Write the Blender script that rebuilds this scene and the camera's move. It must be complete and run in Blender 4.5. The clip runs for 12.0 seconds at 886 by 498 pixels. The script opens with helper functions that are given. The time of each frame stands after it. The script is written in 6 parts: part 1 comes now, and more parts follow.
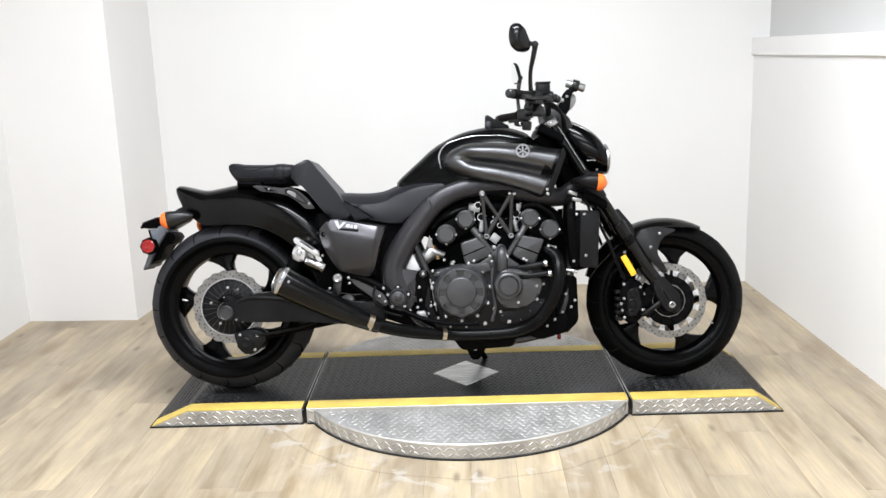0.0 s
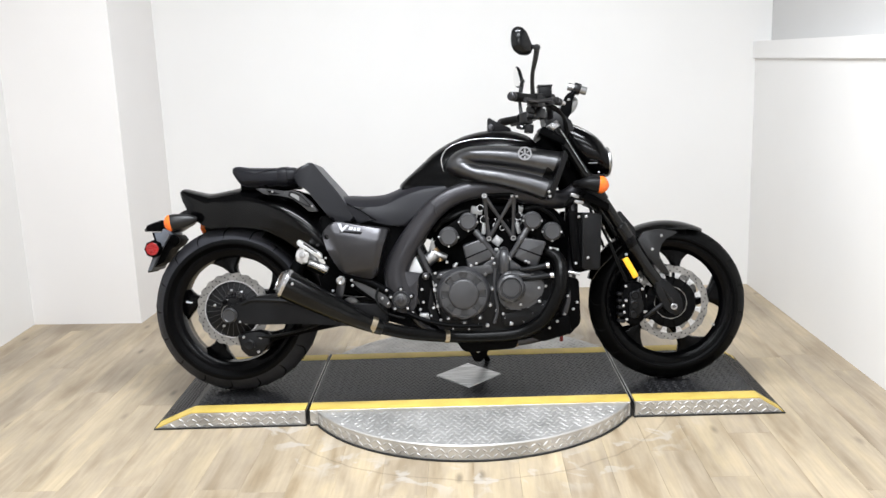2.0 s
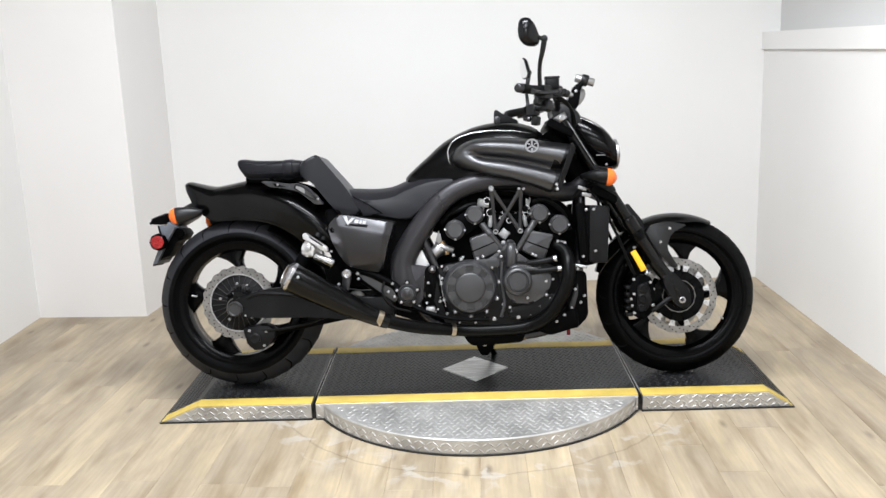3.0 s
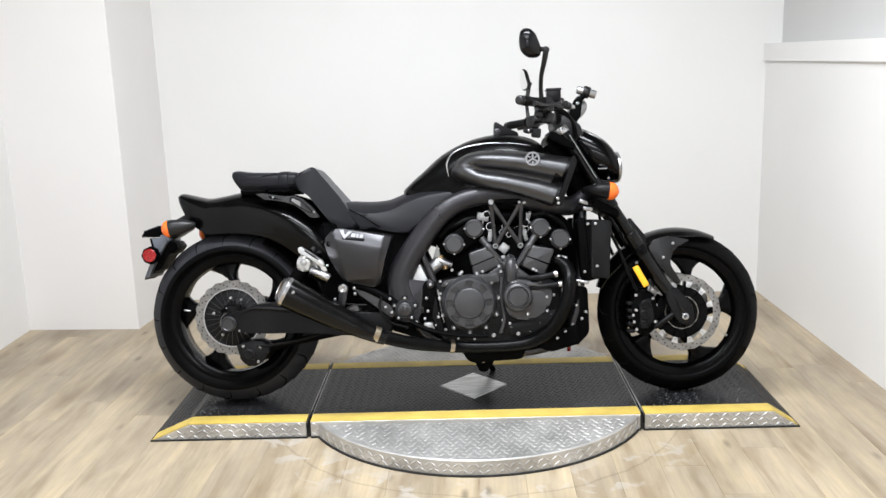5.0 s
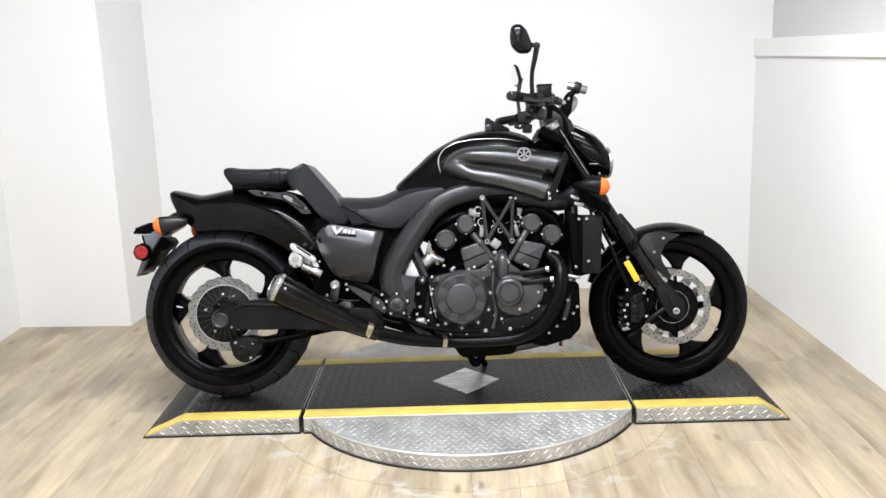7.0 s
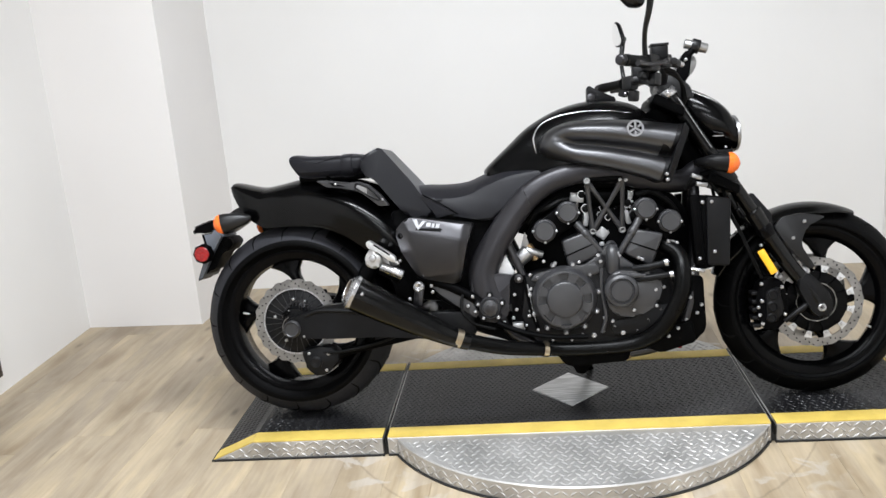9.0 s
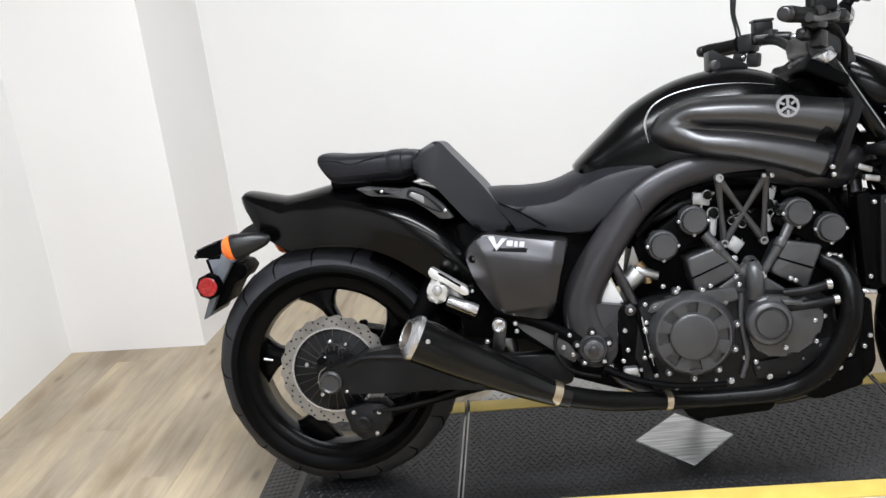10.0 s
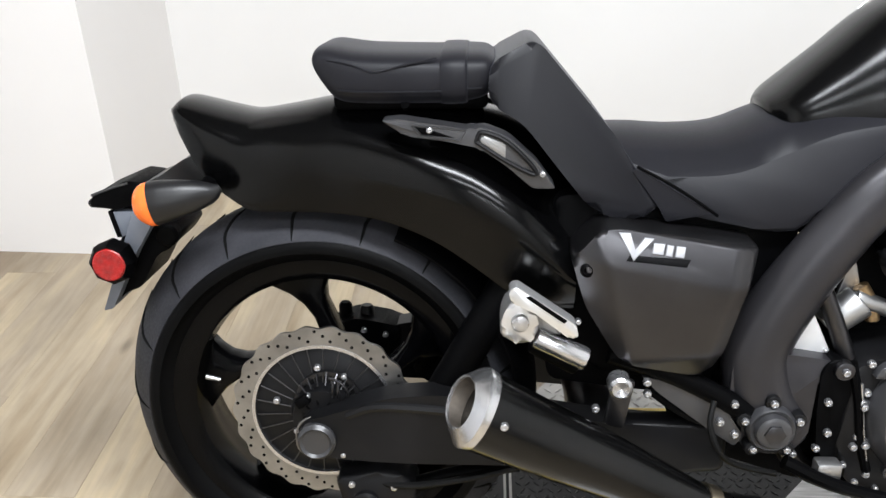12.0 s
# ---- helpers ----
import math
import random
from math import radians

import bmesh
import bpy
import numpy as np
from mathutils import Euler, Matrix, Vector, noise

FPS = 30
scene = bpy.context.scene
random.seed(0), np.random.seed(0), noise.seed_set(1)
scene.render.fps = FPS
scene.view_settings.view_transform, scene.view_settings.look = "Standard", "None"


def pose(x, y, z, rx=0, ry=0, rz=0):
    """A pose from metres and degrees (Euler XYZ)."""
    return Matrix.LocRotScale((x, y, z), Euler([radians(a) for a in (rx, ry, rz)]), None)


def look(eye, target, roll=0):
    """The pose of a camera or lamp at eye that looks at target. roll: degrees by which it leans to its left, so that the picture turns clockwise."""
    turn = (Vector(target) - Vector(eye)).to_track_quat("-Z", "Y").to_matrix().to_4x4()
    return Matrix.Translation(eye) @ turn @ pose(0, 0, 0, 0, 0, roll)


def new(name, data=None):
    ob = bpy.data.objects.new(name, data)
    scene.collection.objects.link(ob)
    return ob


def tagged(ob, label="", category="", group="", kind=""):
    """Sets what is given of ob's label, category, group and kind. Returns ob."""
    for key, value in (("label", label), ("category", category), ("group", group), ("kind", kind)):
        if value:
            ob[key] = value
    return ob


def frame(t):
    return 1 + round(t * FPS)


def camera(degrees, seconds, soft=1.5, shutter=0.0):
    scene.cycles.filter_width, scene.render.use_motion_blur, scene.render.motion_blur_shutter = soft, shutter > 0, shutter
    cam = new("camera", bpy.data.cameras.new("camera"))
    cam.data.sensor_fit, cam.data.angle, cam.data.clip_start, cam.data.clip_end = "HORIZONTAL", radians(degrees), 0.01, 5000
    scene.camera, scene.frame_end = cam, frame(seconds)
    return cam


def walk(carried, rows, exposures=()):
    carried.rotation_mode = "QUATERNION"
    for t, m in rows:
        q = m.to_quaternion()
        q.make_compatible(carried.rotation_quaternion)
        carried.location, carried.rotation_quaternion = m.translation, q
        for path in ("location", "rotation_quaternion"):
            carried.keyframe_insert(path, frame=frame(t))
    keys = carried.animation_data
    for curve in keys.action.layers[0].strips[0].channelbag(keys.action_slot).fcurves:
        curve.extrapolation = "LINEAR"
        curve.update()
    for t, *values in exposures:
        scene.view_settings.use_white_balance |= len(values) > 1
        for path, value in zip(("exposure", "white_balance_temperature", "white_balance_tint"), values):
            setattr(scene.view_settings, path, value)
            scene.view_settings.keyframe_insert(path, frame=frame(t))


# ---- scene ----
cam = camera(52.96, 12.0)
PATH = [
    (0, (0.949, -3.349, 1.336), (0.886, -1.397, 0.906), -1.92),
    (0.5, (0.943, -3.355, 1.333), (0.870, -1.401, 0.912), -1.70),
    (1, (0.949, -3.357, 1.333), (0.879, -1.403, 0.908), -1.87),
    (1.5, (0.957, -3.359, 1.339), (0.885, -1.406, 0.913), -2.30),
    (2, (0.950, -3.366, 1.330), (0.881, -1.412, 0.911), -2.02),
    (2.5, (0.950, -3.358, 1.333), (0.877, -1.406, 0.901), -2.18),
    (3, (0.946, -3.343, 1.329), (0.864, -1.393, 0.893), -2.14),
    (5, (0.932, -3.272, 1.337), (0.861, -1.318, 0.919), -1.85),
    (5.5, (0.930, -3.279, 1.338), (0.861, -1.322, 0.933), -1.79),
    (6, (0.936, -3.290, 1.337), (0.869, -1.333, 0.930), -1.72),
    (6.5, (0.933, -3.292, 1.342), (0.867, -1.337, 0.924), -2.13),
    (7, (0.934, -3.280, 1.340), (0.880, -1.327, 0.911), -1.95),
    (8.8, (0.883, -2.982, 1.296), (0.804, -1.043, 0.814), -2.66),
    (9, (0.861, -2.833, 1.338), (0.629, -0.909, 0.844), -4.83),
    (9.2, (0.827, -2.698, 1.353), (0.529, -0.785, 0.851), -4.85),
    (9.5, (0.699, -2.488, 1.342), (0.355, -0.592, 0.808), -4.35),
    (9.8, (0.608, -2.289, 1.345), (0.373, -0.386, 0.779), -6.04),
    (10, (0.562, -2.142, 1.343), (0.349, -0.241, 0.759), -6.64),
    (10.2, (0.532, -1.990, 1.320), (0.253, -0.079, 0.800), -4.47),
    (10.5, (0.483, -1.778, 1.334), (0.186, 0.110, 0.744), -4.80),
    (10.8, (0.408, -1.579, 1.304), (0.148, 0.302, 0.676), -3.79),
    (11, (0.340, -1.439, 1.311), (0.163, 0.457, 0.701), -4.72),
    (11.2, (0.290, -1.321, 1.329), (0.122, 0.557, 0.661), -5.64),
    (11.5, (0.280, -1.217, 1.329), (0.123, 0.622, 0.558), -4.77),
    (11.8, (0.296, -1.177, 1.310), (0.163, 0.631, 0.466), -3.31),
    (12, (0.289, -1.162, 1.282), (0.161, 0.593, 0.332), -1.65),
]
walk(cam, [(t, look(eye, target, roll)) for t, eye, target, roll in PATH],
     exposures=[(0.0, -0.21), (2.0, -0.25), (2.5, -0.28), (3.0, -0.34), (5.0, -0.33), (5.5, -0.25), (7.0, -0.21), (8.8, -0.42), (9.2, -0.42), (9.5, -0.37), (9.9, -0.33), (10.2, -0.22), (10.8, -0.15), (11.0, -0.16), (12.0, -0.13)])

# ---- world, lights and exposure ----
world = bpy.data.worlds.new("world")
scene.world = world
world.use_nodes = True
world.node_tree.nodes["Background"].inputs["Color"].default_value = (0.9, 0.95, 1.0, 1)
world.node_tree.nodes["Background"].inputs["Strength"].default_value = 0.1

ROOM_W, ROOM_E, ROOM_N, ROOM_S, CEIL = -1.47, 2.64, 1.76, -6.0, 3.0
# The last panel is added, unseen, to light the end wall for reflections
LIGHT_PLACES = [(0.75, -0.85, 0.34, 160), (0.75, -2.35, 0.55, 80), (0.75, -5.30, 0.45, 110)]
for lx, ly, deep, watts in LIGHT_PLACES:
    lamp = bpy.data.lights.new("panel_lamp", "AREA")
    lamp.shape, lamp.size, lamp.size_y, lamp.energy = "RECTANGLE", 1.90, deep, watts
    lamp.color = (0.905, 0.945, 1.0)
    new("panel_lamp", lamp).matrix_world = pose(lx, ly, CEIL - 0.075)


# ---- materials ----
def mat(name, base, rough=0.5, metal=0.0, var=0.2, scale=6.0, bump=0.0, grain=150.0, coat=0.0, dirt=None, rvar=0.1, stretch=(1, 1, 1), spec=0.5, tight=0.2):
    m = bpy.data.materials.new(name)
    m.use_nodes = True
    nt = m.node_tree
    b = nt.nodes["Principled BSDF"]
    co = nt.nodes.new("ShaderNodeTexCoord")
    mp = nt.nodes.new("ShaderNodeMapping")
    mp.inputs["Scale"].default_value = stretch
    nt.links.new(co.outputs["Object"], mp.inputs["Vector"])
    big, small = nt.nodes.new("ShaderNodeTexNoise"), nt.nodes.new("ShaderNodeTexNoise")
    big.inputs["Scale"].default_value, big.inputs["Detail"].default_value = scale, 5
    small.inputs["Scale"].default_value, small.inputs["Detail"].default_value = grain, 3
    for t in (big, small):
        nt.links.new(mp.outputs["Vector"], t.inputs["Vector"])
    ramp = nt.nodes.new("ShaderNodeValToRGB")
    ramp.color_ramp.elements[0].position, ramp.color_ramp.elements[1].position = 0.5 - tight, 0.5 + tight
    ramp.color_ramp.elements[0].color = (*[c * (1 - var) for c in base], 1)
    ramp.color_ramp.elements[1].color = (*[min(1, c * (1 + var)) for c in (dirt or base)], 1)
    nt.links.new(big.outputs["Fac"], ramp.inputs["Fac"])
    nt.links.new(ramp.outputs["Color"], b.inputs["Base Color"])
    rr = nt.nodes.new("ShaderNodeMapRange")
    rr.inputs["To Min"].default_value, rr.inputs["To Max"].default_value = max(0.02, rough - rvar), min(1, rough + rvar)
    rr.inputs["From Min"].default_value, rr.inputs["From Max"].default_value = 0.3, 0.7
    nt.links.new(small.outputs["Fac"], rr.inputs["Value"])
    nt.links.new(rr.outputs["Result"], b.inputs["Roughness"])
    b.inputs["Metallic"].default_value = metal
    b.inputs["Coat Weight"].default_value = coat
    b.inputs["Coat Roughness"].default_value = 0.15
    b.inputs["Specular IOR Level"].default_value = spec
    if bump:
        bn = nt.nodes.new("ShaderNodeBump")
        bn.inputs["Strength"].default_value, bn.inputs["Distance"].default_value = bump, 0.002
        nt.links.new(small.outputs["Fac"], bn.inputs["Height"])
        nt.links.new(bn.outputs["Normal"], b.inputs["Normal"])
    return m


def glass(name, tint, rough=0.05):
    m = bpy.data.materials.new(name)
    m.use_nodes = True
    b = m.node_tree.nodes["Principled BSDF"]
    b.inputs["Base Color"].default_value = (*tint, 1)
    b.inputs["Roughness"].default_value = rough
    b.inputs["Transmission Weight"].default_value = 1.0
    b.inputs["IOR"].default_value = 1.45
    return m


M_WALL = mat("wall_paint", (0.80, 0.79, 0.775), 0.75, var=0.02, scale=1.3, bump=0.06, grain=260)
# Pier paint tinted warm: bounce from the wood floor put into the colour
M_BOUNCE = mat("wall_paint_floor_bounce", (0.80, 0.78, 0.765), 0.75, var=0.02, scale=1.3, bump=0.06, grain=260)
# Greyed wall paint: the shade above the ledge put into the colour
M_WALL_SHADED = mat("wall_paint_shaded", (0.60, 0.595, 0.585), 0.8, var=0.03, scale=1.0, bump=0.05)
# Unseen side walls behind the camera, greyed to set reflections and fill
M_FAR = mat("unseen_wall_grey", (0.32, 0.32, 0.32), 0.8, var=0.06, scale=1.0, bump=0.05)
# Unseen ceiling, coloured dark to keep reflections low
M_CEILING = mat("unseen_ceiling_dark", (0.20, 0.20, 0.20), 0.85, var=0.04, scale=1.0, bump=0.1)
M_BASE = mat("floor_gap", (0.24, 0.20, 0.15), 0.9)
M_SATIN = mat("satin_black_paint", (0.001, 0.001, 0.0011), 0.17, var=0.25, scale=9, bump=0.0, grain=400, rvar=0.02, spec=0.19)
M_TANK = mat("satin_black_tank_paint", (0.0015, 0.0015, 0.0016), 0.20, var=0.25, scale=9, bump=0.015, grain=600, rvar=0.02, spec=0.17)
M_MATTE = mat("matte_black_casting", (0.005, 0.005, 0.0055), 0.40, var=0.3, scale=14, bump=0.02, grain=500, spec=0.16, rvar=0.04)
M_FRAME = mat("charcoal_metallic_paint", (0.055, 0.054, 0.057), 0.33, 0.95, var=0.12, scale=10, grain=500, rvar=0.03)
M_SCOOP = mat("satin_charcoal_metal", (0.080, 0.080, 0.083), 0.36, 0.95, var=0.10, scale=10, grain=500, rvar=0.02)
M_BEAM = mat("charcoal_frame_paint", (0.027, 0.026, 0.029), 0.35, 0.50, var=0.12, scale=10, grain=500, rvar=0.03, spec=0.45)
M_CAST = mat("engine_cast_black", (0.025, 0.025, 0.027), 0.36, var=0.25, scale=16, bump=0.04, grain=420, spec=0.60, rvar=0.04)
M_DARK = mat("dark_plastic", (0.001, 0.001, 0.0012), 0.5, var=0.3, scale=12, bump=0.02, grain=300, spec=0.04)
M_CTRL = mat("satin_control_black", (0.006, 0.006, 0.0065), 0.36, var=0.3, scale=25, bump=0.03, grain=300, spec=0.36, rvar=0.08)
M_SHELL = mat("gloss_mirror_shell", (0.004, 0.004, 0.0045), 0.20, var=0.2, scale=12, spec=0.28, rvar=0.03)
M_SEAT = mat("seat_vinyl", (0.0072, 0.0072, 0.0092), 0.46, var=0.2, scale=7, bump=0.03, grain=420, spec=0.17, rvar=0.03)
# Seat vinyl again, darkened: the bolster's shade put into the colour
M_BOLSTER = mat("seat_vinyl_darkened", (0.0048, 0.0049, 0.0066), 0.40, var=0.2, scale=7, bump=0.03, grain=420, spec=0.20, rvar=0.03)
for m in (M_SEAT, M_BOLSTER):
    b = m.node_tree.nodes["Principled BSDF"]
    b.inputs["Sheen Weight"].default_value, b.inputs["Sheen Roughness"].default_value = 0.08, 0.35
    b.inputs["Sheen Tint"].default_value = (0.85, 0.86, 1.0, 1)
M_TYRE = mat("tyre_rubber", (0.0015, 0.0015, 0.0016), 0.55, var=0.3, scale=12, bump=0.03, grain=250, spec=0.06)
M_TREAD = mat("dusty_tread", (0.022, 0.023, 0.027), 0.7, var=0.3, scale=10, bump=0.15, grain=220, dirt=(0.026, 0.026, 0.030), spec=0.2)
M_GROOVE = mat("tread_groove", (0.003, 0.003, 0.003), 0.95, spec=0.1)
M_RIM = mat("gloss_black_rim", (0.001, 0.001, 0.0012), 0.20, var=0.2, rvar=0.03, spec=0.09)
M_STEEL = mat("brake_steel", (0.265, 0.259, 0.252), 0.38, 1.0, var=0.22, scale=22, grain=300, rvar=0.10)
M_SATALU = mat("satin_aluminium", (0.66, 0.66, 0.66), 0.30, 0.80, var=0.05, scale=25, rvar=0.01)
M_ALU = mat("polished_aluminium", (0.52, 0.52, 0.53), 0.26, 0.95, var=0.04, scale=20, rvar=0.005)
M_BOLT = mat("bolt_zinc", (0.46, 0.46, 0.47), 0.28, 0.9, var=0.08, scale=40, rvar=0.02)
M_SILVER = mat("cast_aluminium", (0.36, 0.36, 0.36), 0.40, 0.95, var=0.08, scale=18, bump=0.02, grain=300, rvar=0.03)
M_PIPE = mat("exhaust_black", (0.0015, 0.0015, 0.0015), 0.19, var=0.3, scale=8, rvar=0.02, spec=0.26)
M_HEADER = mat("header_black", (0.002, 0.002, 0.002), 0.30, var=0.3, scale=8, rvar=0.03, spec=0.10)
M_CLAMP = mat("heat_tinted_clamp", (0.40, 0.34, 0.25), 0.3, 1.0, var=0.10, scale=30, rvar=0.03)
M_ORANGE = mat("amber_lens", (0.85, 0.16, 0.02), 0.2, var=0.08, scale=60)
M_YELREF = mat("yellow_reflector", (0.90, 0.45, 0.02), 0.25, var=0.08, scale=80, bump=0.2, grain=600)
M_RED = mat("red_reflector", (0.24, 0.004, 0.004), 0.25, var=0.35, scale=120, bump=0.2, grain=600)
M_GREYBLUE = mat("grey_plastic", (0.10, 0.11, 0.13), 0.5, var=0.15, scale=10)
M_CHROME = mat("chrome", (0.9, 0.9, 0.9), 0.08, 1.0, var=0.03, rvar=0.04)
M_MIRROR = mat("mirror_glass", (0.92, 0.92, 0.92), 0.03, 1.0, var=0.01, rvar=0.01)
M_LENS = glass("clear_lens", (1, 1, 1))
M_BORE = mat("sooty_pipe_bore", (0.10, 0.085, 0.07), 0.6, 0.6, var=0.4, scale=30)
M_WHITEMETAL = mat("bare_aluminium_plate", (0.55, 0.55, 0.55), 0.4, 0.3, var=0.08, scale=20)
M_BADGE = mat("badge_silver", (0.25, 0.25, 0.26), 0.48, 0.3, var=0.04)
M_HOSE = mat("rubber_hose", (0.003, 0.003, 0.003), 0.55, var=0.2, spec=0.12)
M_BRASS = mat("bronze_fitting", (0.28, 0.19, 0.10), 0.4, 0.9, var=0.2)
M_PLATE = mat("tread_plate_aluminium", (0.37, 0.364, 0.352), 0.44, 0.65, var=0.07, scale=7, bump=0.05, grain=200, dirt=(0.56, 0.55, 0.535), rvar=0.14)
M_RUBBER = mat("grey_anti_slip_deck", (0.005, 0.005, 0.0057), 0.37, var=0.35, scale=5, bump=0.12, grain=160, dirt=(0.010, 0.010, 0.011), spec=0.32)
M_KNOB = mat("grey_deck_treads", (0.0095, 0.0095, 0.0105), 0.38, var=0.3, scale=6, spec=0.38)
M_DIAMOND = mat("brushed_diamond_plate", (0.42, 0.42, 0.42), 0.38, 0.6, var=0.25, scale=14, stretch=(0.6, 9, 1), dirt=(0.62, 0.62, 0.62), bump=0.05)
M_YELLOW = mat("yellow_paint", (0.55, 0.400, 0.082), 0.55, var=0.12, scale=9, bump=0.1, grain=120, dirt=(0.60, 0.445, 0.10))
M_BLACKSEAL = mat("black_seal", (0.012, 0.012, 0.012), 0.7)
M_WOODFRAME = mat("dark_stained_wood", (0.035, 0.024, 0.018), 0.45, var=0.5, scale=4, stretch=(6, 6, 1), bump=0.1)
M_SCREEN = mat("white_mesh_screen", (0.82, 0.83, 0.85), 0.6, var=0.03)
M_SCREENGAP = mat("mesh_gap", (0.35, 0.36, 0.38), 0.8, var=0.1)
M_FIX = mat("fixture_white", (0.75, 0.75, 0.75), 0.5, var=0.03)


def plank_material():
    m = bpy.data.materials.new("vinyl_wood_plank")
    m.use_nodes = True
    nt = m.node_tree
    N, Lk = nt.nodes.new, nt.links.new
    b = nt.nodes["Principled BSDF"]
    info, geo = N("ShaderNodeObjectInfo"), N("ShaderNodeNewGeometry")
    off = N("ShaderNodeVectorMath"); off.operation = "MULTIPLY_ADD"
    comb = N("ShaderNodeCombineXYZ")
    for s in "XYZ":
        Lk(info.outputs["Random"], comb.inputs[s])
    off.inputs[1].default_value = (37, 53, 11)
    Lk(comb.outputs[0], off.inputs[0])
    Lk(geo.outputs["Position"], off.inputs[2])
    mp = N("ShaderNodeMapping"); mp.inputs["Scale"].default_value = (11, 1.9, 1)
    Lk(off.outputs[0], mp.inputs["Vector"])
    streak = N("ShaderNodeTexNoise"); streak.inputs["Scale"].default_value = 1.0; streak.inputs["Detail"].default_value = 6; streak.inputs["Distortion"].default_value = 0.6
    Lk(mp.outputs[0], streak.inputs["Vector"])
    ramp = N("ShaderNodeValToRGB")
    e = ramp.color_ramp.elements
    e[0].position, e[0].color = 0.27, (0.268, 0.203, 0.128, 1)
    e[1].position, e[1].color = 0.74, (0.515, 0.430, 0.305, 1)
    for p, c in ((0.42, (0.364, 0.296, 0.205, 1)), (0.52, (0.418, 0.348, 0.252, 1)), (0.62, (0.463, 0.381, 0.260, 1))):
        x = e.new(p); x.color = c
    Lk(streak.outputs["Fac"], ramp.inputs["Fac"])
    # plank to plank tone
    tone = N("ShaderNodeValToRGB")
    e = tone.color_ramp.elements
    e[0].position, e[0].color = 0.0, (0.90, 0.89, 0.90, 1)
    e[1].position, e[1].color = 1.0, (1.06, 1.04, 1.00, 1)
    Lk(info.outputs["Random"], tone.inputs["Fac"])
    mul = N("ShaderNodeMix"); mul.data_type = "RGBA"; mul.blend_type = "MULTIPLY"; mul.inputs[0].default_value = 1.0
    Lk(ramp.outputs[0], mul.inputs[6]); Lk(tone.outputs[0], mul.inputs[7])
    # fine grain
    mp2 = N("ShaderNodeMapping"); mp2.inputs["Scale"].default_value = (90, 5, 1)
    Lk(off.outputs[0], mp2.inputs["Vector"])
    fine = N("ShaderNodeTexNoise"); fine.inputs["Scale"].default_value = 1.0; fine.inputs["Detail"].default_value = 4
    Lk(mp2.outputs[0], fine.inputs["Vector"])
    fr = N("ShaderNodeMapRange"); fr.inputs["From Min"].default_value, fr.inputs["From Max"].default_value = 0.3, 0.7
    fr.inputs["To Min"].default_value, fr.inputs["To Max"].default_value = 0.90, 1.06
    Lk(fine.outputs["Fac"], fr.inputs["Value"])
    mul2 = N("ShaderNodeMix"); mul2.data_type = "RGBA"; mul2.blend_type = "MULTIPLY"; mul2.inputs[0].default_value = 1.0
    Lk(mul.outputs[2], mul2.inputs[6]); Lk(fr.outputs[0], mul2.inputs[7])
    # knots
    mp3 = N("ShaderNodeMapping"); mp3.inputs["Scale"].default_value = (7, 2.6, 1)
    Lk(off.outputs[0], mp3.inputs["Vector"])
    vor = N("ShaderNodeTexVoronoi"); vor.inputs["Scale"].default_value = 1.0
    Lk(mp3.outputs[0], vor.inputs["Vector"])
    kr = N("ShaderNodeMapRange"); kr.inputs["From Min"].default_value, kr.inputs["From Max"].default_value = 0.03, 0.12
    kr.inputs["To Min"].default_value, kr.inputs["To Max"].default_value = 0.55, 1.0
    Lk(vor.outputs["Distance"], kr.inputs["Value"])
    mul3 = N("ShaderNodeMix"); mul3.data_type = "RGBA"; mul3.blend_type = "MULTIPLY"; mul3.inputs[0].default_value = 1.0
    Lk(mul2.outputs[2], mul3.inputs[6]); Lk(kr.outputs[0], mul3.inputs[7])
    # circular scuff left by the turning disc
    sub = N("ShaderNodeVectorMath"); sub.operation = "SUBTRACT"; sub.inputs[1].default_value = (0.93, 0.062, 0)
    Lk(geo.outputs["Position"], sub.inputs[0])
    wob = N("ShaderNodeTexNoise"); wob.inputs["Scale"].default_value = 3.2; wob.inputs["Detail"].default_value = 5
    Lk(geo.outputs["Position"], wob.inputs["Vector"])
    ln = N("ShaderNodeVectorMath"); ln.operation = "LENGTH"
    Lk(sub.outputs[0], ln.inputs[0])
    add = N("ShaderNodeMath"); add.operation = "MULTIPLY_ADD"; add.inputs[1].default_value = 0.09
    Lk(wob.outputs["Fac"], add.inputs[0]); Lk(ln.outputs["Value"], add.inputs[2])
    d = N("ShaderNodeMath"); d.operation = "SUBTRACT"; d.inputs[1].default_value = 0.83
    Lk(add.outputs[0], d.inputs[0])
    ab = N("ShaderNodeMath"); ab.operation = "ABSOLUTE"; Lk(d.outputs[0], ab.inputs[0])
    sc = N("ShaderNodeMapRange"); sc.inputs["From Min"].default_value, sc.inputs["From Max"].default_value = 0.001, 0.006
    sc.inputs["To Min"].default_value, sc.inputs["To Max"].default_value = 0.76, 1.0
    Lk(ab.outputs[0], sc.inputs["Value"])
    mul4 = N("ShaderNodeMix"); mul4.data_type = "RGBA"; mul4.blend_type = "MULTIPLY"; mul4.inputs[0].default_value = 1.0
    Lk(mul3.outputs[2], mul4.inputs[6]); Lk(sc.outputs[0], mul4.inputs[7])
    # worn, smudged patches
    mp5 = N("ShaderNodeMapping"); mp5.inputs["Scale"].default_value = (3.4, 1.5, 1)
    Lk(geo.outputs["Position"], mp5.inputs["Vector"])
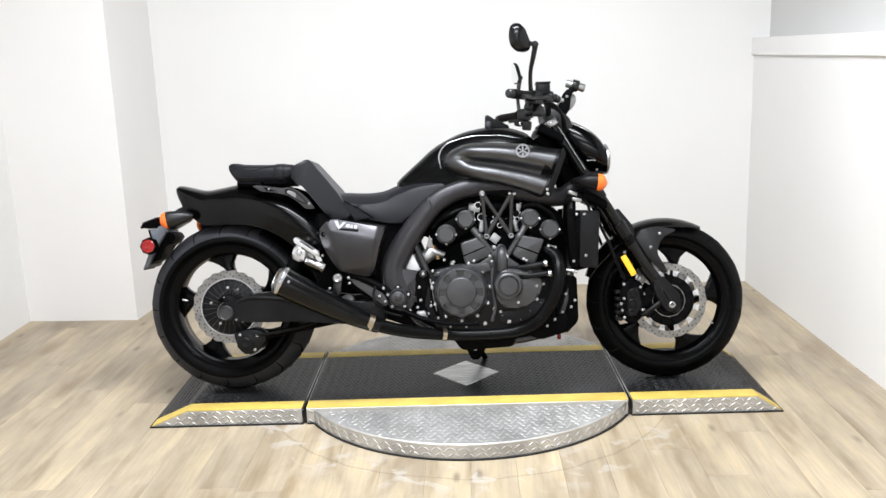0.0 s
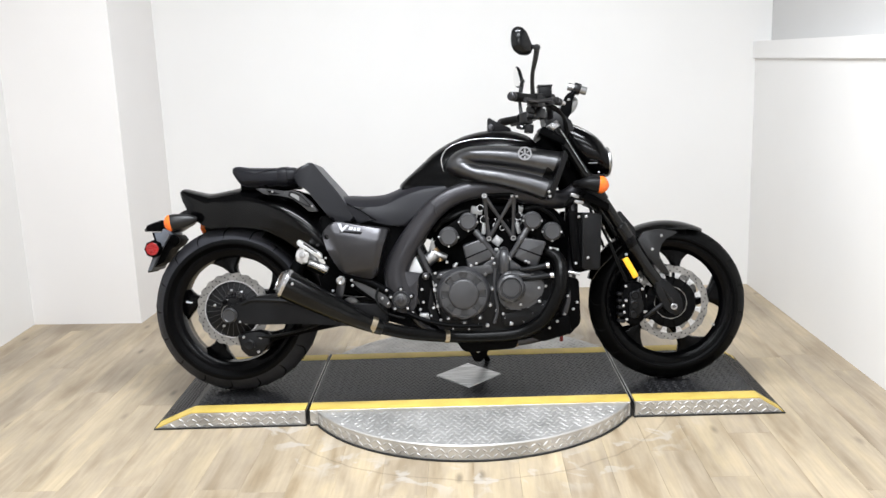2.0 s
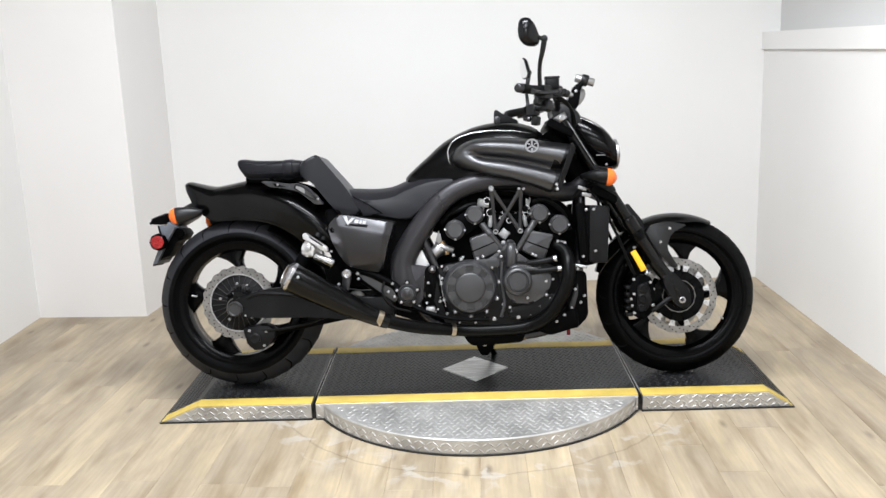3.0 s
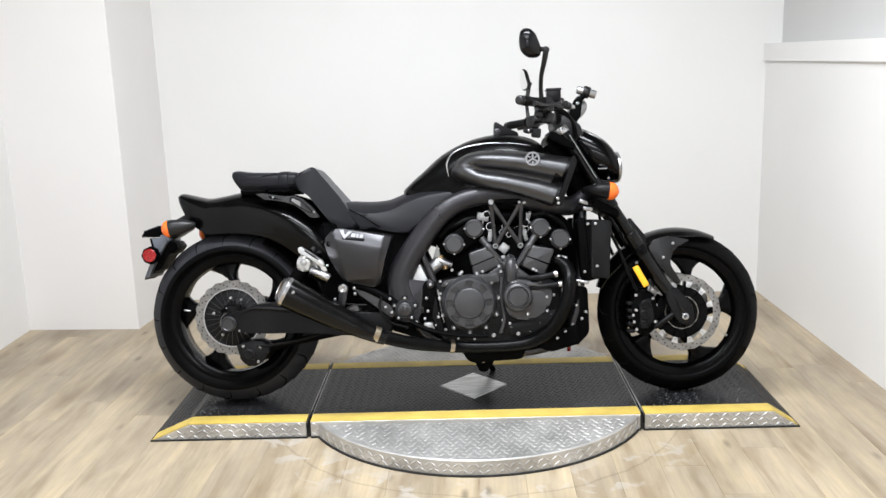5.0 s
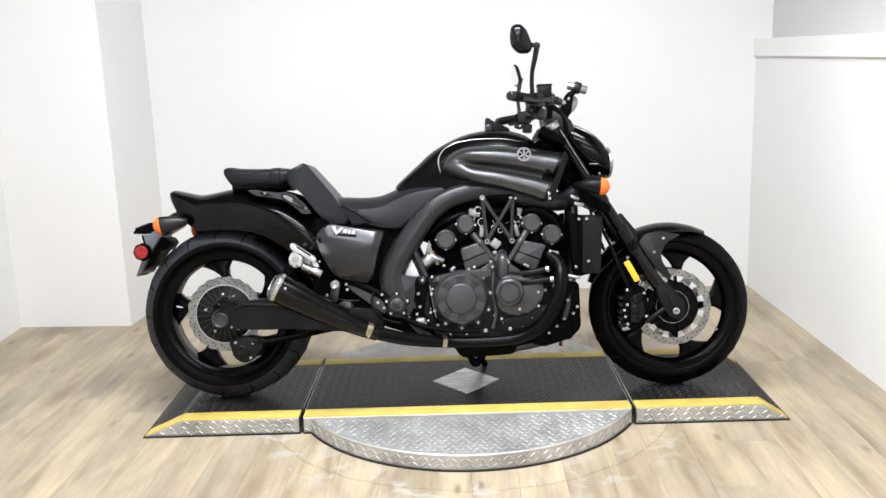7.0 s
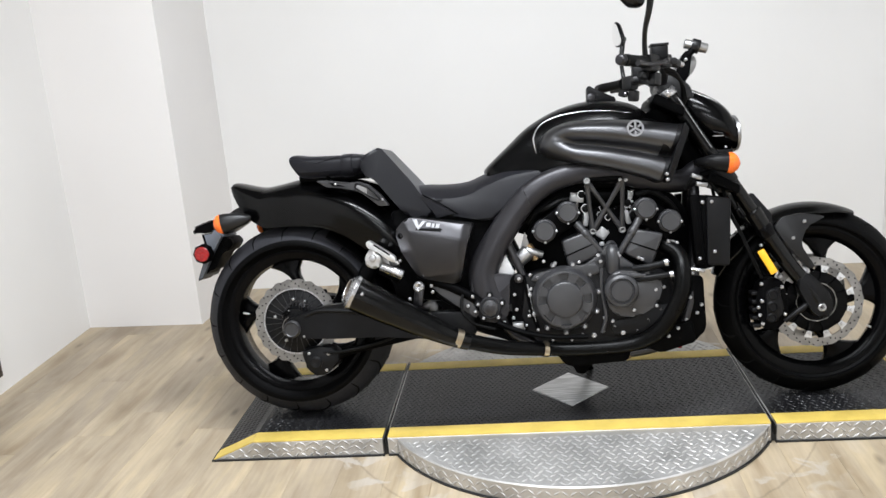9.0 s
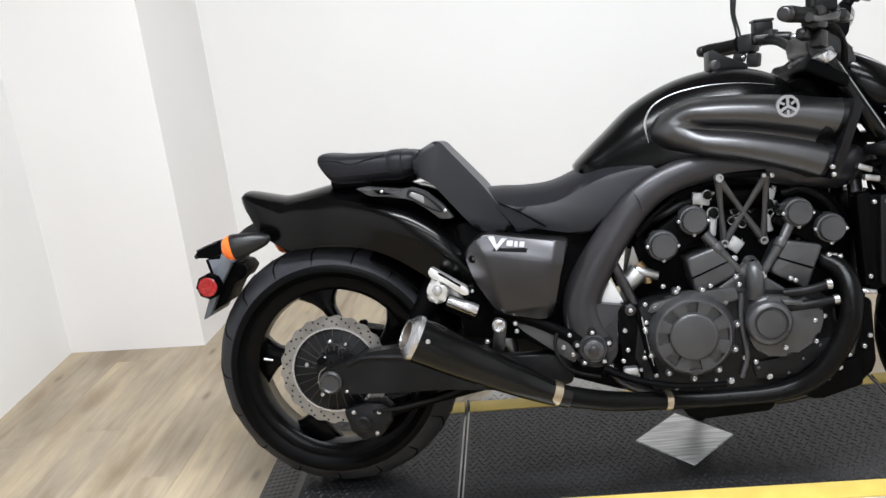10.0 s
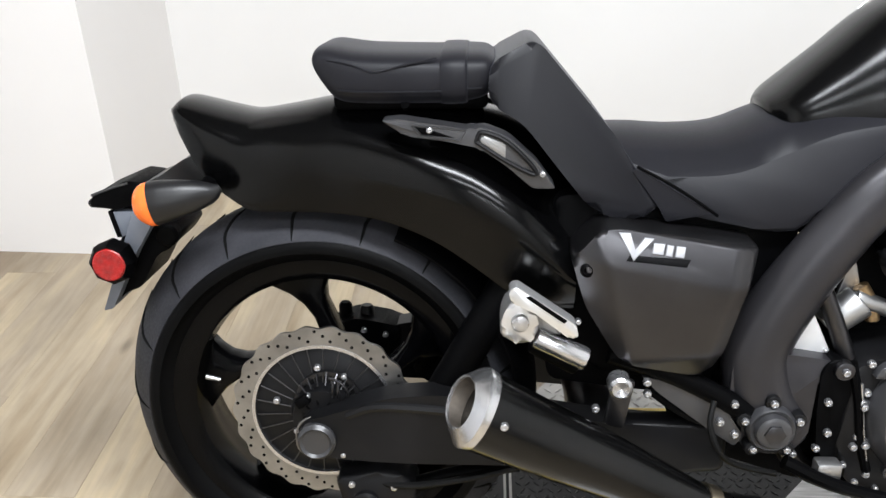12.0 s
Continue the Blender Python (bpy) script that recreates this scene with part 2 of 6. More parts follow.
    smudge = N("ShaderNodeTexNoise"); smudge.inputs["Scale"].default_value = 1.3; smudge.inputs["Detail"].default_value = 7; smudge.inputs["Roughness"].default_value = 0.62
    Lk(mp5.outputs[0], smudge.inputs["Vector"])
    sm = N("ShaderNodeMapRange"); sm.inputs["From Min"].default_value, sm.inputs["From Max"].default_value = 0.33, 0.62
    sm.inputs["To Min"].default_value, sm.inputs["To Max"].default_value = 0.80, 1.05
    Lk(smudge.outputs["Fac"], sm.inputs["Value"])
    mul5 = N("ShaderNodeMix"); mul5.data_type = "RGBA"; mul5.blend_type = "MULTIPLY"; mul5.inputs[0].default_value = 1.0
    Lk(mul4.outputs[2], mul5.inputs[6]); Lk(sm.outputs[0], mul5.inputs[7])
    band = N("ShaderNodeMapRange"); band.inputs["From Min"].default_value, band.inputs["From Max"].default_value = 0.02, 0.15
    band.inputs["To Min"].default_value, band.inputs["To Max"].default_value = 0.55, 0.0
    Lk(ab.outputs[0], band.inputs["Value"])
    chip = N("ShaderNodeTexNoise"); chip.inputs["Scale"].default_value = 9.0; chip.inputs["Detail"].default_value = 6; chip.inputs["Distortion"].default_value = 0.8
    Lk(geo.outputs["Position"], chip.inputs["Vector"])
    cr = N("ShaderNodeMapRange"); cr.inputs["From Min"].default_value, cr.inputs["From Max"].default_value = 0.54, 0.60
    Lk(chip.outputs["Fac"], cr.inputs["Value"])
    worn = N("ShaderNodeMath"); worn.operation = "MULTIPLY"
    Lk(band.outputs[0], worn.inputs[0]); Lk(cr.outputs[0], worn.inputs[1])
    pale = N("ShaderNodeMix"); pale.data_type = "RGBA"; pale.inputs[7].default_value = (0.50, 0.47, 0.43, 1)
    Lk(worn.outputs[0], pale.inputs[0]); Lk(mul5.outputs[2], pale.inputs[6])
    Lk(pale.outputs[2], b.inputs["Base Color"])
    rg = N("ShaderNodeMapRange"); rg.inputs["To Min"].default_value, rg.inputs["To Max"].default_value = 0.34, 0.55
    Lk(streak.outputs["Fac"], rg.inputs["Value"]); Lk(rg.outputs[0], b.inputs["Roughness"])
    bn = N("ShaderNodeBump"); bn.inputs["Strength"].default_value, bn.inputs["Distance"].default_value = 0.15, 0.001
    Lk(fine.outputs["Fac"], bn.inputs["Height"]); Lk(bn.outputs[0], b.inputs["Normal"])
    return m


M_PLANK = plank_material()


# ---- mesh helpers ----
def link_mesh(name, bm, material, smooth=38):
    me = bpy.data.meshes.new(name)
    bmesh.ops.recalc_face_normals(bm, faces=bm.faces)
    bm.to_mesh(me)
    bm.free()
    for p in me.polygons:
        p.use_smooth = True
    me.set_sharp_from_angle(angle=radians(smooth))
    me.materials.append(material)
    return new(name, me)


def holder(parent):
    """Nothing hangs deeper than a piece of a part."""
    return parent.parent if parent.parent and parent.parent.parent else parent


ON_AXLE = ("rear_wheel", "front_wheel", "hub_carrier", "axle_adjuster")


def part(name, bm, material, parent, label="", smooth=38):
    ob = link_mesh(name, bm, material, smooth)
    ob.parent = holder(parent)
    if ob.parent.name == "motorcycle" and name not in ON_AXLE:
        ob.location = BODY
    return tagged(ob, label=label) if label else ob


def thing(name, label, category, at=(0, 0, 0), turn=(0, 0, 0), kind="", group=""):
    ob = new(name)
    ob.location, ob.rotation_euler = at, [radians(a) for a in turn]
    return tagged(ob, label, category, group, kind)


def fillet(pts, r, n=3):
    """A closed outline with its corners rounded."""
    out = []
    for i, p in enumerate(pts):
        p, a, b = Vector(p), Vector(pts[i - 1]), Vector(pts[(i + 1) % len(pts)])
        u, v = a - p, b - p
        k = min(r, 0.45 * u.length, 0.45 * v.length)
        s, e = p + u.normalized() * k, p + v.normalized() * k
        for j in range(n + 1):
            f = j / n
            out.append(s * (1 - f) ** 2 + p * 2 * f * (1 - f) + e * f * f)
    return out


def curve(pts, n=6, closed=False):
    """Points on a smooth curve through pts."""
    P = [Vector(p) for p in pts]
    out, m = [], len(P)
    for i in range(m if closed else m - 1):
        p1, p2 = P[i], P[(i + 1) % m]
        p0 = P[i - 1] if i or closed else p1 * 2 - p2
        p3 = P[(i + 2) % m] if i + 2 < m or closed else p2 * 2 - p1
        for j in range(n):
            f = j / n
            out.append(0.5 * (2 * p1 + (p2 - p0) * f + (2 * p0 - 5 * p1 + 4 * p2 - p3) * f * f + (3 * p1 - p0 - 3 * p2 + p3) * f ** 3))
    if not closed:
        out.append(P[-1])
    return out


def slab(outline, w0, w1, edge=0.004, seg=2, flare=None, bm=None):
    """An outline in (x, z) given depth from w0 to w1 on the right-hand side (y = -w), edges rounded."""
    bm = bm or bmesh.new()
    old = set(bm.verts)
    lo = [bm.verts.new((p[0], -w0, p[1])) for p in outline]
    hi = [bm.verts.new((p[0], -w1, p[1])) for p in outline]
    n = len(outline)
    caps = [bm.faces.new(lo), bm.faces.new(hi[::-1])]
    for i in range(n):
        bm.faces.new((lo[i], hi[i], hi[(i + 1) % n], lo[(i + 1) % n]))
    if edge:
        rim = list({e for f in caps for e in f.edges})
        bmesh.ops.bevel(bm, geom=rim, offset=edge, segments=seg, profile=0.5, affect="EDGES", clamp_overlap=True)
    if flare:
        for v in bm.verts:
            if v not in old:
                v.co.y *= flare(v.co.x, v.co.z)
    return bm


def loft(sections, closed=True, caps=True, bm=None):
    bm = bm or bmesh.new()
    rows = [[bm.verts.new(p) for p in s] for s in sections]
    n = len(rows[0])
    for a, b in zip(rows, rows[1:]):
        for i in range(n if closed else n - 1):
            bm.faces.new((a[i], a[(i + 1) % n], b[(i + 1) % n], b[i]))
    if caps:
        bm.faces.new(rows[0][::-1])
        bm.faces.new(rows[-1])
    return bm


def tube(pts, r, n=12, res=5, flat=1.0, caps=True, bm=None, smooth=True):
    """A pipe through pts; r: one radius or one for each point; flat: thickness across the world y axis over that in plane."""
    rs = list(r) if isinstance(r, (list, tuple)) else [r] * len(pts)
    if smooth and len(pts) > 2:
        path = curve(pts, res)
        rr = [q.x for q in curve([(x, 0, 0) for x in rs], res)]
    else:
        path, rr = [Vector(p) for p in pts], rs
    sections = []
    for i, p in enumerate(path):
        d = (path[min(i + 1, len(path) - 1)] - path[max(i - 1, 0)]).normalized()
        up = Vector((0, 1, 0)) if abs(d.y) < 0.9 else Vector((0, 0, 1))
        s = d.cross(up).normalized()
        u = s.cross(d)
        sections.append([p + s * (math.cos(a) * rr[i]) + u * (math.sin(a) * rr[i] * flat) for a in (2 * math.pi * k / n for k in range(n))])
    return loft(sections, True, caps, bm)


def lathe(profile, c=(0, 0, 0), n=48, axis="y", closed=True, bm=None, wave=None):
    """Turns (radius, height) round an axis through c; on the y axis the height counts towards the right-hand side."""
    bm = bm or bmesh.new()
    rows = []
    for k in range(n):
        a = 2 * math.pi * k / n
        row = []
        for r, h in profile:
            r = r * (wave(a, r) if wave else 1)
            q = (r * math.cos(a), -h, r * math.sin(a)) if axis == "y" else (r * math.cos(a), r * math.sin(a), h) if axis == "z" else (h, r * math.cos(a), r * math.sin(a))
            row.append(bm.verts.new(Vector(c) + Vector(q)))
        rows.append(row)
    m = len(profile)
    for k in range(n):
        a, b = rows[k], rows[(k + 1) % n]
        for i in range(m if closed else m - 1):
            bm.faces.new((a[i], b[i], b[(i + 1) % m], a[(i + 1) % m]))
    if not closed:
        for i in (0, m - 1):
            if profile[i][0] > 1e-4:
                bm.faces.new([row[i] for row in rows])
    bmesh.ops.remove_doubles(bm, verts=bm.verts, dist=1e-6)
    return bm


def rod(p0, p1, r0, r1=None, n=16, edge=0.0, bm=None):
    p0, p1 = Vector(p0), Vector(p1)
    r1 = r0 if r1 is None else r1
    d = (p1 - p0).normalized()
    e = min(edge, (p1 - p0).length * 0.4)
    if not e:
        return tube([p0, p1], [r0, r1], n, bm=bm, smooth=False)
    return tube([p0, p0 + d * e * 0.3, p0 + d * e, p1 - d * e, p1 - d * e * 0.3, p1], [max(r0 - e, 1e-4), r0 - 0.3 * e, r0, r1, r1 - 0.3 * e, max(r1 - e, 1e-4)], n, bm=bm, smooth=False)


def box(c, size, edge=0.004, rot=None, bm=None, seg=2):
    bm = bm or bmesh.new()
    m = Matrix.Translation(c) @ (rot.to_4x4() if rot else Matrix()) @ Matrix.Diagonal((*size, 1))
    made = bmesh.ops.create_cube(bm, size=1, matrix=m)["verts"]
    if edge:
        bmesh.ops.bevel(bm, geom=list({e for v in made for e in v.link_edges}), offset=edge, segments=seg, profile=0.5, affect="EDGES", clamp_overlap=True)
    return bm


def ball(c, size, n=16, bm=None, rot=None):
    bm = bm or bmesh.new()
    m = Matrix.Translation(c) @ (rot.to_4x4() if rot else Matrix()) @ Matrix.Diagonal((*size, 1))
    bmesh.ops.create_uvsphere(bm, u_segments=n, v_segments=n // 2 + 2, radius=1, matrix=m)
    return bm


def V(x, w, z):
    return Vector((x, -w, z))


# ---- room ----
def wall(name, plan, label, material=M_WALL, top=CEIL):
    """A wall raised over its outline in plan."""
    bm = loft([[Vector((x, y, z)) for x, y in plan] for z in (-0.02, top)])
    return tagged(link_mesh(name, bm, material), label, "wall", kind="structure")


def west(y):
    return -1.427 - 0.0313 * (y - 1.03)


def east(y):
    return 2.547 - 0.0185 * (y + 0.078)


def north(x):
    return 1.720 - 0.025 * (x + 0.6)


T, LEDGE, BACK, MID = 0.15, 1.360, 0.08, -3.6
wall("wall_north", [(-1.7, north(-1.7)), (3.1, north(3.1)), (3.1, 1.90), (-1.7, 1.90)], "white painted back wall behind the motorcycle")
wall("wall_pier", [(-1.65, 1.192), (-0.837, 1.157), (-0.808, 1.80), (-1.65, 1.80)], "white painted wall projection in the corner, tinted with floor bounce", M_BOUNCE)
wall("wall_west", [(west(MID) - T, MID), (west(MID), MID), (west(1.3), 1.3), (west(1.3) - T, 1.3)], "white painted side wall with a framed screen")
wall("wall_west_far", [(west(MID) - T, ROOM_S), (west(MID), ROOM_S), (west(MID), MID), (west(MID) - T, MID)], "unseen grey side wall, its tone set for reflections", M_FAR)
wall("wall_east", [(east(MID), MID), (east(MID) + BACK, MID), (east(1.75) + BACK, 1.75), (east(1.75), 1.75)], "white painted low side wall with a ledge", top=LEDGE)
wall("wall_east_upper", [(east(MID) + BACK, MID), (east(MID) + BACK + T, MID), (east(1.75) + BACK + T, 1.75), (east(1.75) + BACK, 1.75)], "upper side wall set back above the ledge, greyed for the shade on it", M_WALL_SHADED)
wall("wall_east_far", [(east(MID), ROOM_S), (east(MID) + BACK + T, ROOM_S), (east(MID) + BACK + T, MID), (east(MID), MID)], "unseen grey side wall, its tone set for reflections", M_FAR)
# Unseen end wall, kept white to reflect in the motorcycle's sides
wall("wall_south", [(-1.7, ROOM_S - T), (3.2, ROOM_S - T), (3.2, ROOM_S), (-1.7, ROOM_S)], "unseen white end wall, added as a reflector")
tagged(link_mesh("ceiling", box((0.75, (ROOM_N + ROOM_S) / 2, CEIL + 0.06), (5.1, ROOM_N - ROOM_S + 2 * T, 0.12), 0), M_CEILING), "unseen dark grey ceiling, toned down to dim reflections", "ceiling", kind="structure")
# ledge along the east wall
bm = loft([[Vector((east(y) + dx, y, z)) for dx, z in ((-0.014, 1.2725), (-0.001, 1.2725), (-0.001, LEDGE + 0.003), (-0.014, LEDGE + 0.003))] for y in (MID, 1.70)])
tagged(link_mesh("trim", bm, M_WALL), "white painted horizontal ledge on the wall", "ledge", kind="structure")

floor = tagged(link_mesh("floor", box(((ROOM_W + ROOM_E) / 2, (ROOM_N + ROOM_S) / 2, -0.056), (ROOM_E - ROOM_W + 2 * T, ROOM_N - ROOM_S + 2 * T, 0.1), 0), M_BASE), "light wood-look plank floor, grey-beige and tan", "floor", kind="structure")

for lx, ly, deep, watts in LIGHT_PLACES:
    fx = thing("ceiling_light", "unseen flat white ceiling light panel", "light", (lx, ly, CEIL), group="ceiling light panels")
    part("frame", box((0, 0, -0.03), (1.97, deep + 0.06, 0.06), 0.006), M_FIX, fx)

# framed mesh screen on the west wall
screen = thing("framed_screen", "dark wood frame round a white mesh screen on the wall", "screen", (west(0), 0, 0), (0, 0, 1.79))
sy0, sy1, sz0, sz1 = -0.98, 0.350, 0.088, 1.80
for nm, c, s in (("frame_bar", (0.02, (sy0 + sy1) / 2, sz0 + 0.035), (0.04, sy1 - sy0, 0.07)), ("frame_bar", (0.02, (sy0 + sy1) / 2, sz1 - 0.035), (0.04, sy1 - sy0, 0.07)),
                 ("frame_bar", (0.02, sy0 + 0.035, (sz0 + sz1) / 2), (0.042, 0.07, sz1 - sz0)), ("frame_bar", (0.02, sy1 - 0.035, (sz0 + sz1) / 2), (0.042, 0.07, sz1 - sz0))):
    part(nm, box(c, s, 0.006), M_WOODFRAME, screen)
part("backing", box((0.006, (sy0 + sy1) / 2, (sz0 + sz1) / 2), (0.012, sy1 - sy0 - 0.13, sz1 - sz0 - 0.13), 0), M_SCREEN, screen)
bm = bmesh.new()
for i in range(74):
    for j in range(46):
        y, z = sy0 + 0.09 + j * 0.0258 + (0.0129 if i % 2 else 0), sz0 + 0.085 + i * 0.0214
        if y < sy1 - 0.08 and z < sz1 - 0.08:
            bm.faces.new([bm.verts.new((0.0145, y + a, z + b)) for a, b in ((-0.009, -0.003), (0.009, -0.003), (0.009, 0.003), (-0.009, 0.003))])
tagged(part("perforations", bm, M_SCREENGAP, screen), kind="stuff")


# ---- lift platform: ramp, middle with turning disc, ramp ----
DECK, YN, YF, TURNED = 0.061, -0.262, 0.368, 0.8


def treads(spots, h=0.0022, l=0.013, wd=0.0042):
    """Raised lens-shaped bars: each spot gives a place, the bar's direction and the surface's normal."""
    verts, faces = [], []
    for p, d, nrm in spots:
        s = nrm.cross(d)
        k = len(verts)
        verts += [p - d * l, p + s * wd, p + d * l, p - s * wd, p - d * (l * 0.5) + nrm * h, p + d * (l * 0.5) + nrm * h]
        faces += [(k, k + 3, k + 4), (k + 3, k + 2, k + 5), (k + 3, k + 5, k + 4), (k + 2, k + 1, k + 5), (k + 1, k, k + 4), (k + 1, k + 4, k + 5)]
    bm = bmesh.new()
    vs = [bm.verts.new(v) for v in verts]
    for f in faces:
        bm.faces.new([vs[i] for i in f])
    return bm


def grid_spots(x0, x1, y0, y1, z, step, inside=lambda x, y: True):
    out, i = [], 0
    y = y0
    while y < y1:
        x, j = x0 + (step / 2 if i % 2 else 0), 0
        while x < x1:
            if inside(x, y):
                a = radians(45 if (i + j) % 2 else -45)
                out.append((Vector((x, y, z)), Vector((math.cos(a), math.sin(a), 0)), Vector((0, 0, 1))))
            x += step
            j += 1
        y += step
        i += 1
    return out


def skirt_spots(x0, x1, y, z0, z1, step, inside=lambda x, z: True):
    out, i, z = [], 0, z0
    while z < z1:
        x, j = x0 + (step / 2 if i % 2 else 0), 0
        while x < x1:
            if inside(x, z):
                a = radians(38 if (i + j) % 2 else -38)
                out.append((Vector((x, y, z)), Vector((math.cos(a), 0, math.sin(a))), Vector((0, -1, 0))))
            x += step
            j += 1
        z += step * 0.8
        i += 1
    return out


def stripes(parent, xa, xb, xs, y0, y1):
    """A painted edge stripe: flat from xa to xb and, where xs is given, down the slope to xs."""
    bm = box(((xa + xb) / 2, (y0 + y1) / 2, DECK + 0.001), (xb - xa, y1 - y0, 0.006), 0.001)
    part("edge_stripe", bm, M_YELLOW, parent)
    if xs is not None:
        xt = xa if xs < xa else xb
        bm = slab([(xs, 0.001), (xs, 0.005), (xt, DECK + 0.004), (xt, DECK - 0.002)], -y0, -y1, 0)
        part("edge_stripe", bm, M_YELLOW, parent)


def ramp(label, x0, x1, tip):
    """An end section of the platform; tip: the x at which its slope meets the floor."""
    ob = thing("ramp", label, "ramp", (0, 0, 0), (0, 0, TURNED), group="platform ramps")
    if tip < x0:
        prof = [(tip, 0.002), (x0, DECK), (x1, DECK), (x1, 0.002)]
    else:
        prof = [(x0, 0.002), (x0, DECK), (x1, DECK), (tip, 0.002)]
    part("body", slab(prof, -YN, -YF, 0.0015, 1), M_PLATE, ob)
    part("deck", slab([(x0, DECK - 0.004), (x0, DECK + 0.003), (x1, DECK + 0.003), (x1, DECK - 0.004)], -YN - 0.070, -YF + 0.070, 0.001, 1), M_RUBBER, ob, "grey anti-slip deck")
    xt = x0 if tip < x0 else x1
    part("slope", slab([(tip, 0.003), (tip, 0.006), (xt, DECK + 0.003), (xt, DECK - 0.004)], -YN - 0.070, -YF + 0.070, 0), M_RUBBER, ob, "grey sloped edge")
    tagged(part("deck_treads", treads(grid_spots(x0 + 0.012, x1 - 0.008, YN + 0.08, YF - 0.075, DECK + 0.003, 0.0175), 0.0016, 0.009, 0.0028), M_KNOB, ob), kind="stuff")
    # treads on the slope
    sp = []
    ln = Vector((xt - tip, 0, DECK)).normalized()
    nr = Vector((-ln.z, 0, ln.x)) if tip < x0 else Vector((-ln.z, 0, ln.x)) * -1
    if nr.z < 0:
        nr = -nr
    for i in range(6):
        for j in range(25):
            p = Vector((tip, YN + 0.084 + j * 0.0205 + (0.01 if i % 2 else 0), 0.004)) + ln * (0.014 + 0.0215 * i)
            sp.append((p + nr * 0.001, ln, nr))
    tagged(part("slope_treads", treads(sp, 0.0018, 0.009, 0.003), M_KNOB, ob), kind="stuff")
    inside = (lambda x, z: z < DECK * min(1, (x - tip) / (x0 - tip)) - 0.006) if tip < x0 else (lambda x, z: z < DECK * min(1, (tip - x) / (tip - x1)) - 0.006)
    for y, flip in ((YN, 1), (YF, -1)):
        sp = skirt_spots(min(tip, x0) + 0.02, max(tip, x1) - 0.012, y, 0.013, 0.056, 0.024, inside)
        if flip < 0:
            sp = [(p, d, -n) for p, d, n in sp]
        tagged(part("skirt_treads", treads(sp), M_PLATE, ob), kind="stuff")
    stripes(ob, x0, x1, tip, YN + 0.001, YN + 0.068)
    stripes(ob, x0, x1, tip, YF - 0.068, YF - 0.001)
    part("floor_seal", box(((min(tip, x0) + max(tip, x1)) / 2, (YN + YF) / 2, 0.003), (max(tip, x1) - min(tip, x0) + 0.006, YF - YN + 0.012, 0.005), 0), M_BLACKSEAL, ob)
    return ob


ramp("aluminium ramp section with yellow edges under the rear wheel", -0.130, 0.300, -0.271)
ramp("aluminium ramp section with yellow edges under the front wheel", 1.528, 1.989, 2.081)

lift = thing("turntable_platform", "aluminium tread-plate turntable platform, grey deck and yellow edges", "platform", (0, 0, 0), (0, 0, TURNED))
XA, XB, DX, DY, DR = 0.316, 1.512, 0.925, 0.062, 0.664
part("body", slab([(XA, 0.002), (XA, DECK), (XB, DECK), (XB, 0.002)], -YN, -YF, 0.0015, 1), M_PLATE, lift)
part("deck", slab([(XA, DECK - 0.004), (XA, DECK + 0.003), (XB, DECK + 0.003), (XB, DECK - 0.004)], -YN - 0.070, -YF + 0.070, 0.001, 1), M_RUBBER, lift, "grey anti-slip deck")
part("disc", lathe([(0.0001, 0.004), (DR - 0.002, 0.004), (DR, 0.006), (DR, DECK - 0.006), (DR - 0.004, DECK - 0.002), (0.0001, DECK - 0.002)], (DX, DY, 0), 128, "z", closed=False), M_PLATE, lift, "round aluminium tread-plate disc")
part("floor_seal", lathe([(DR - 0.02, 0.0005), (DR + 0.006, 0.0005), (DR + 0.006, 0.005), (DR - 0.02, 0.005)], (DX, DY, 0), 128, "z"), M_BLACKSEAL, lift)
part("floor_seal", box(((XA + XB) / 2, (YN + YF) / 2, 0.003), (XB - XA, YF - YN + 0.012, 0.005), 0), M_BLACKSEAL, lift)
inner = lambda x, y: (x - DX) ** 2 + (y - DY) ** 2 < (DR - 0.014) ** 2 and not (YN - 0.012 < y < YF + 0.012)
tagged(part("disc_treads", treads(grid_spots(DX - DR, DX + DR, DY - DR, DY + DR, DECK - 0.002, 0.0235, inner)), M_PLATE, lift), kind="stuff")
sp = []
for i in range(176):
    for j in range(2):
        a = 2 * math.pi * (i + 0.5 * j) / 176
        q = Vector((DX + DR * math.cos(a), DY + DR * math.sin(a), 0.018 + 0.02 * j))
        if not (YN - 0.01 < q.y < YF + 0.01):
            nr = Vector((math.cos(a), math.sin(a), 0))
            tg = Vector((-nr.y, nr.x, 0))
            b = radians(38 if (i + j) % 2 else -38)
            sp.append((q, tg * math.cos(b) + Vector((0, 0, math.sin(b))), nr))
tagged(part("rim_treads", treads(sp), M_PLATE, lift), kind="stuff")
dia = lambda x, y: abs(x - 0.916) + abs(y - 0.058) > 0.15
tagged(part("deck_treads", treads(grid_spots(XA + 0.012, XB - 0.008, YN + 0.08, YF - 0.075, DECK + 0.003, 0.0175, dia), 0.0016, 0.009, 0.0028), M_KNOB, lift), kind="stuff")
for xs in ((XA + 0.015, XA + 0.085), (XB - 0.085, XB - 0.006)):
    tagged(part("skirt_treads", treads(skirt_spots(xs[0], xs[1], YN, 0.013, 0.056, 0.024)), M_PLATE, lift), kind="stuff")
stripes(lift, XA, XB, None, YN + 0.001, YN + 0.068)
stripes(lift, XA, XB, None, YF - 0.068, YF - 0.001)
bm = bmesh.new()
dz = DECK + 0.0035
top = [bm.verts.new((0.916 + a, 0.058 + b, dz + 0.0035)) for a, b in ((-0.131, 0), (0, -0.139), (0.131, 0), (0, 0.139))]
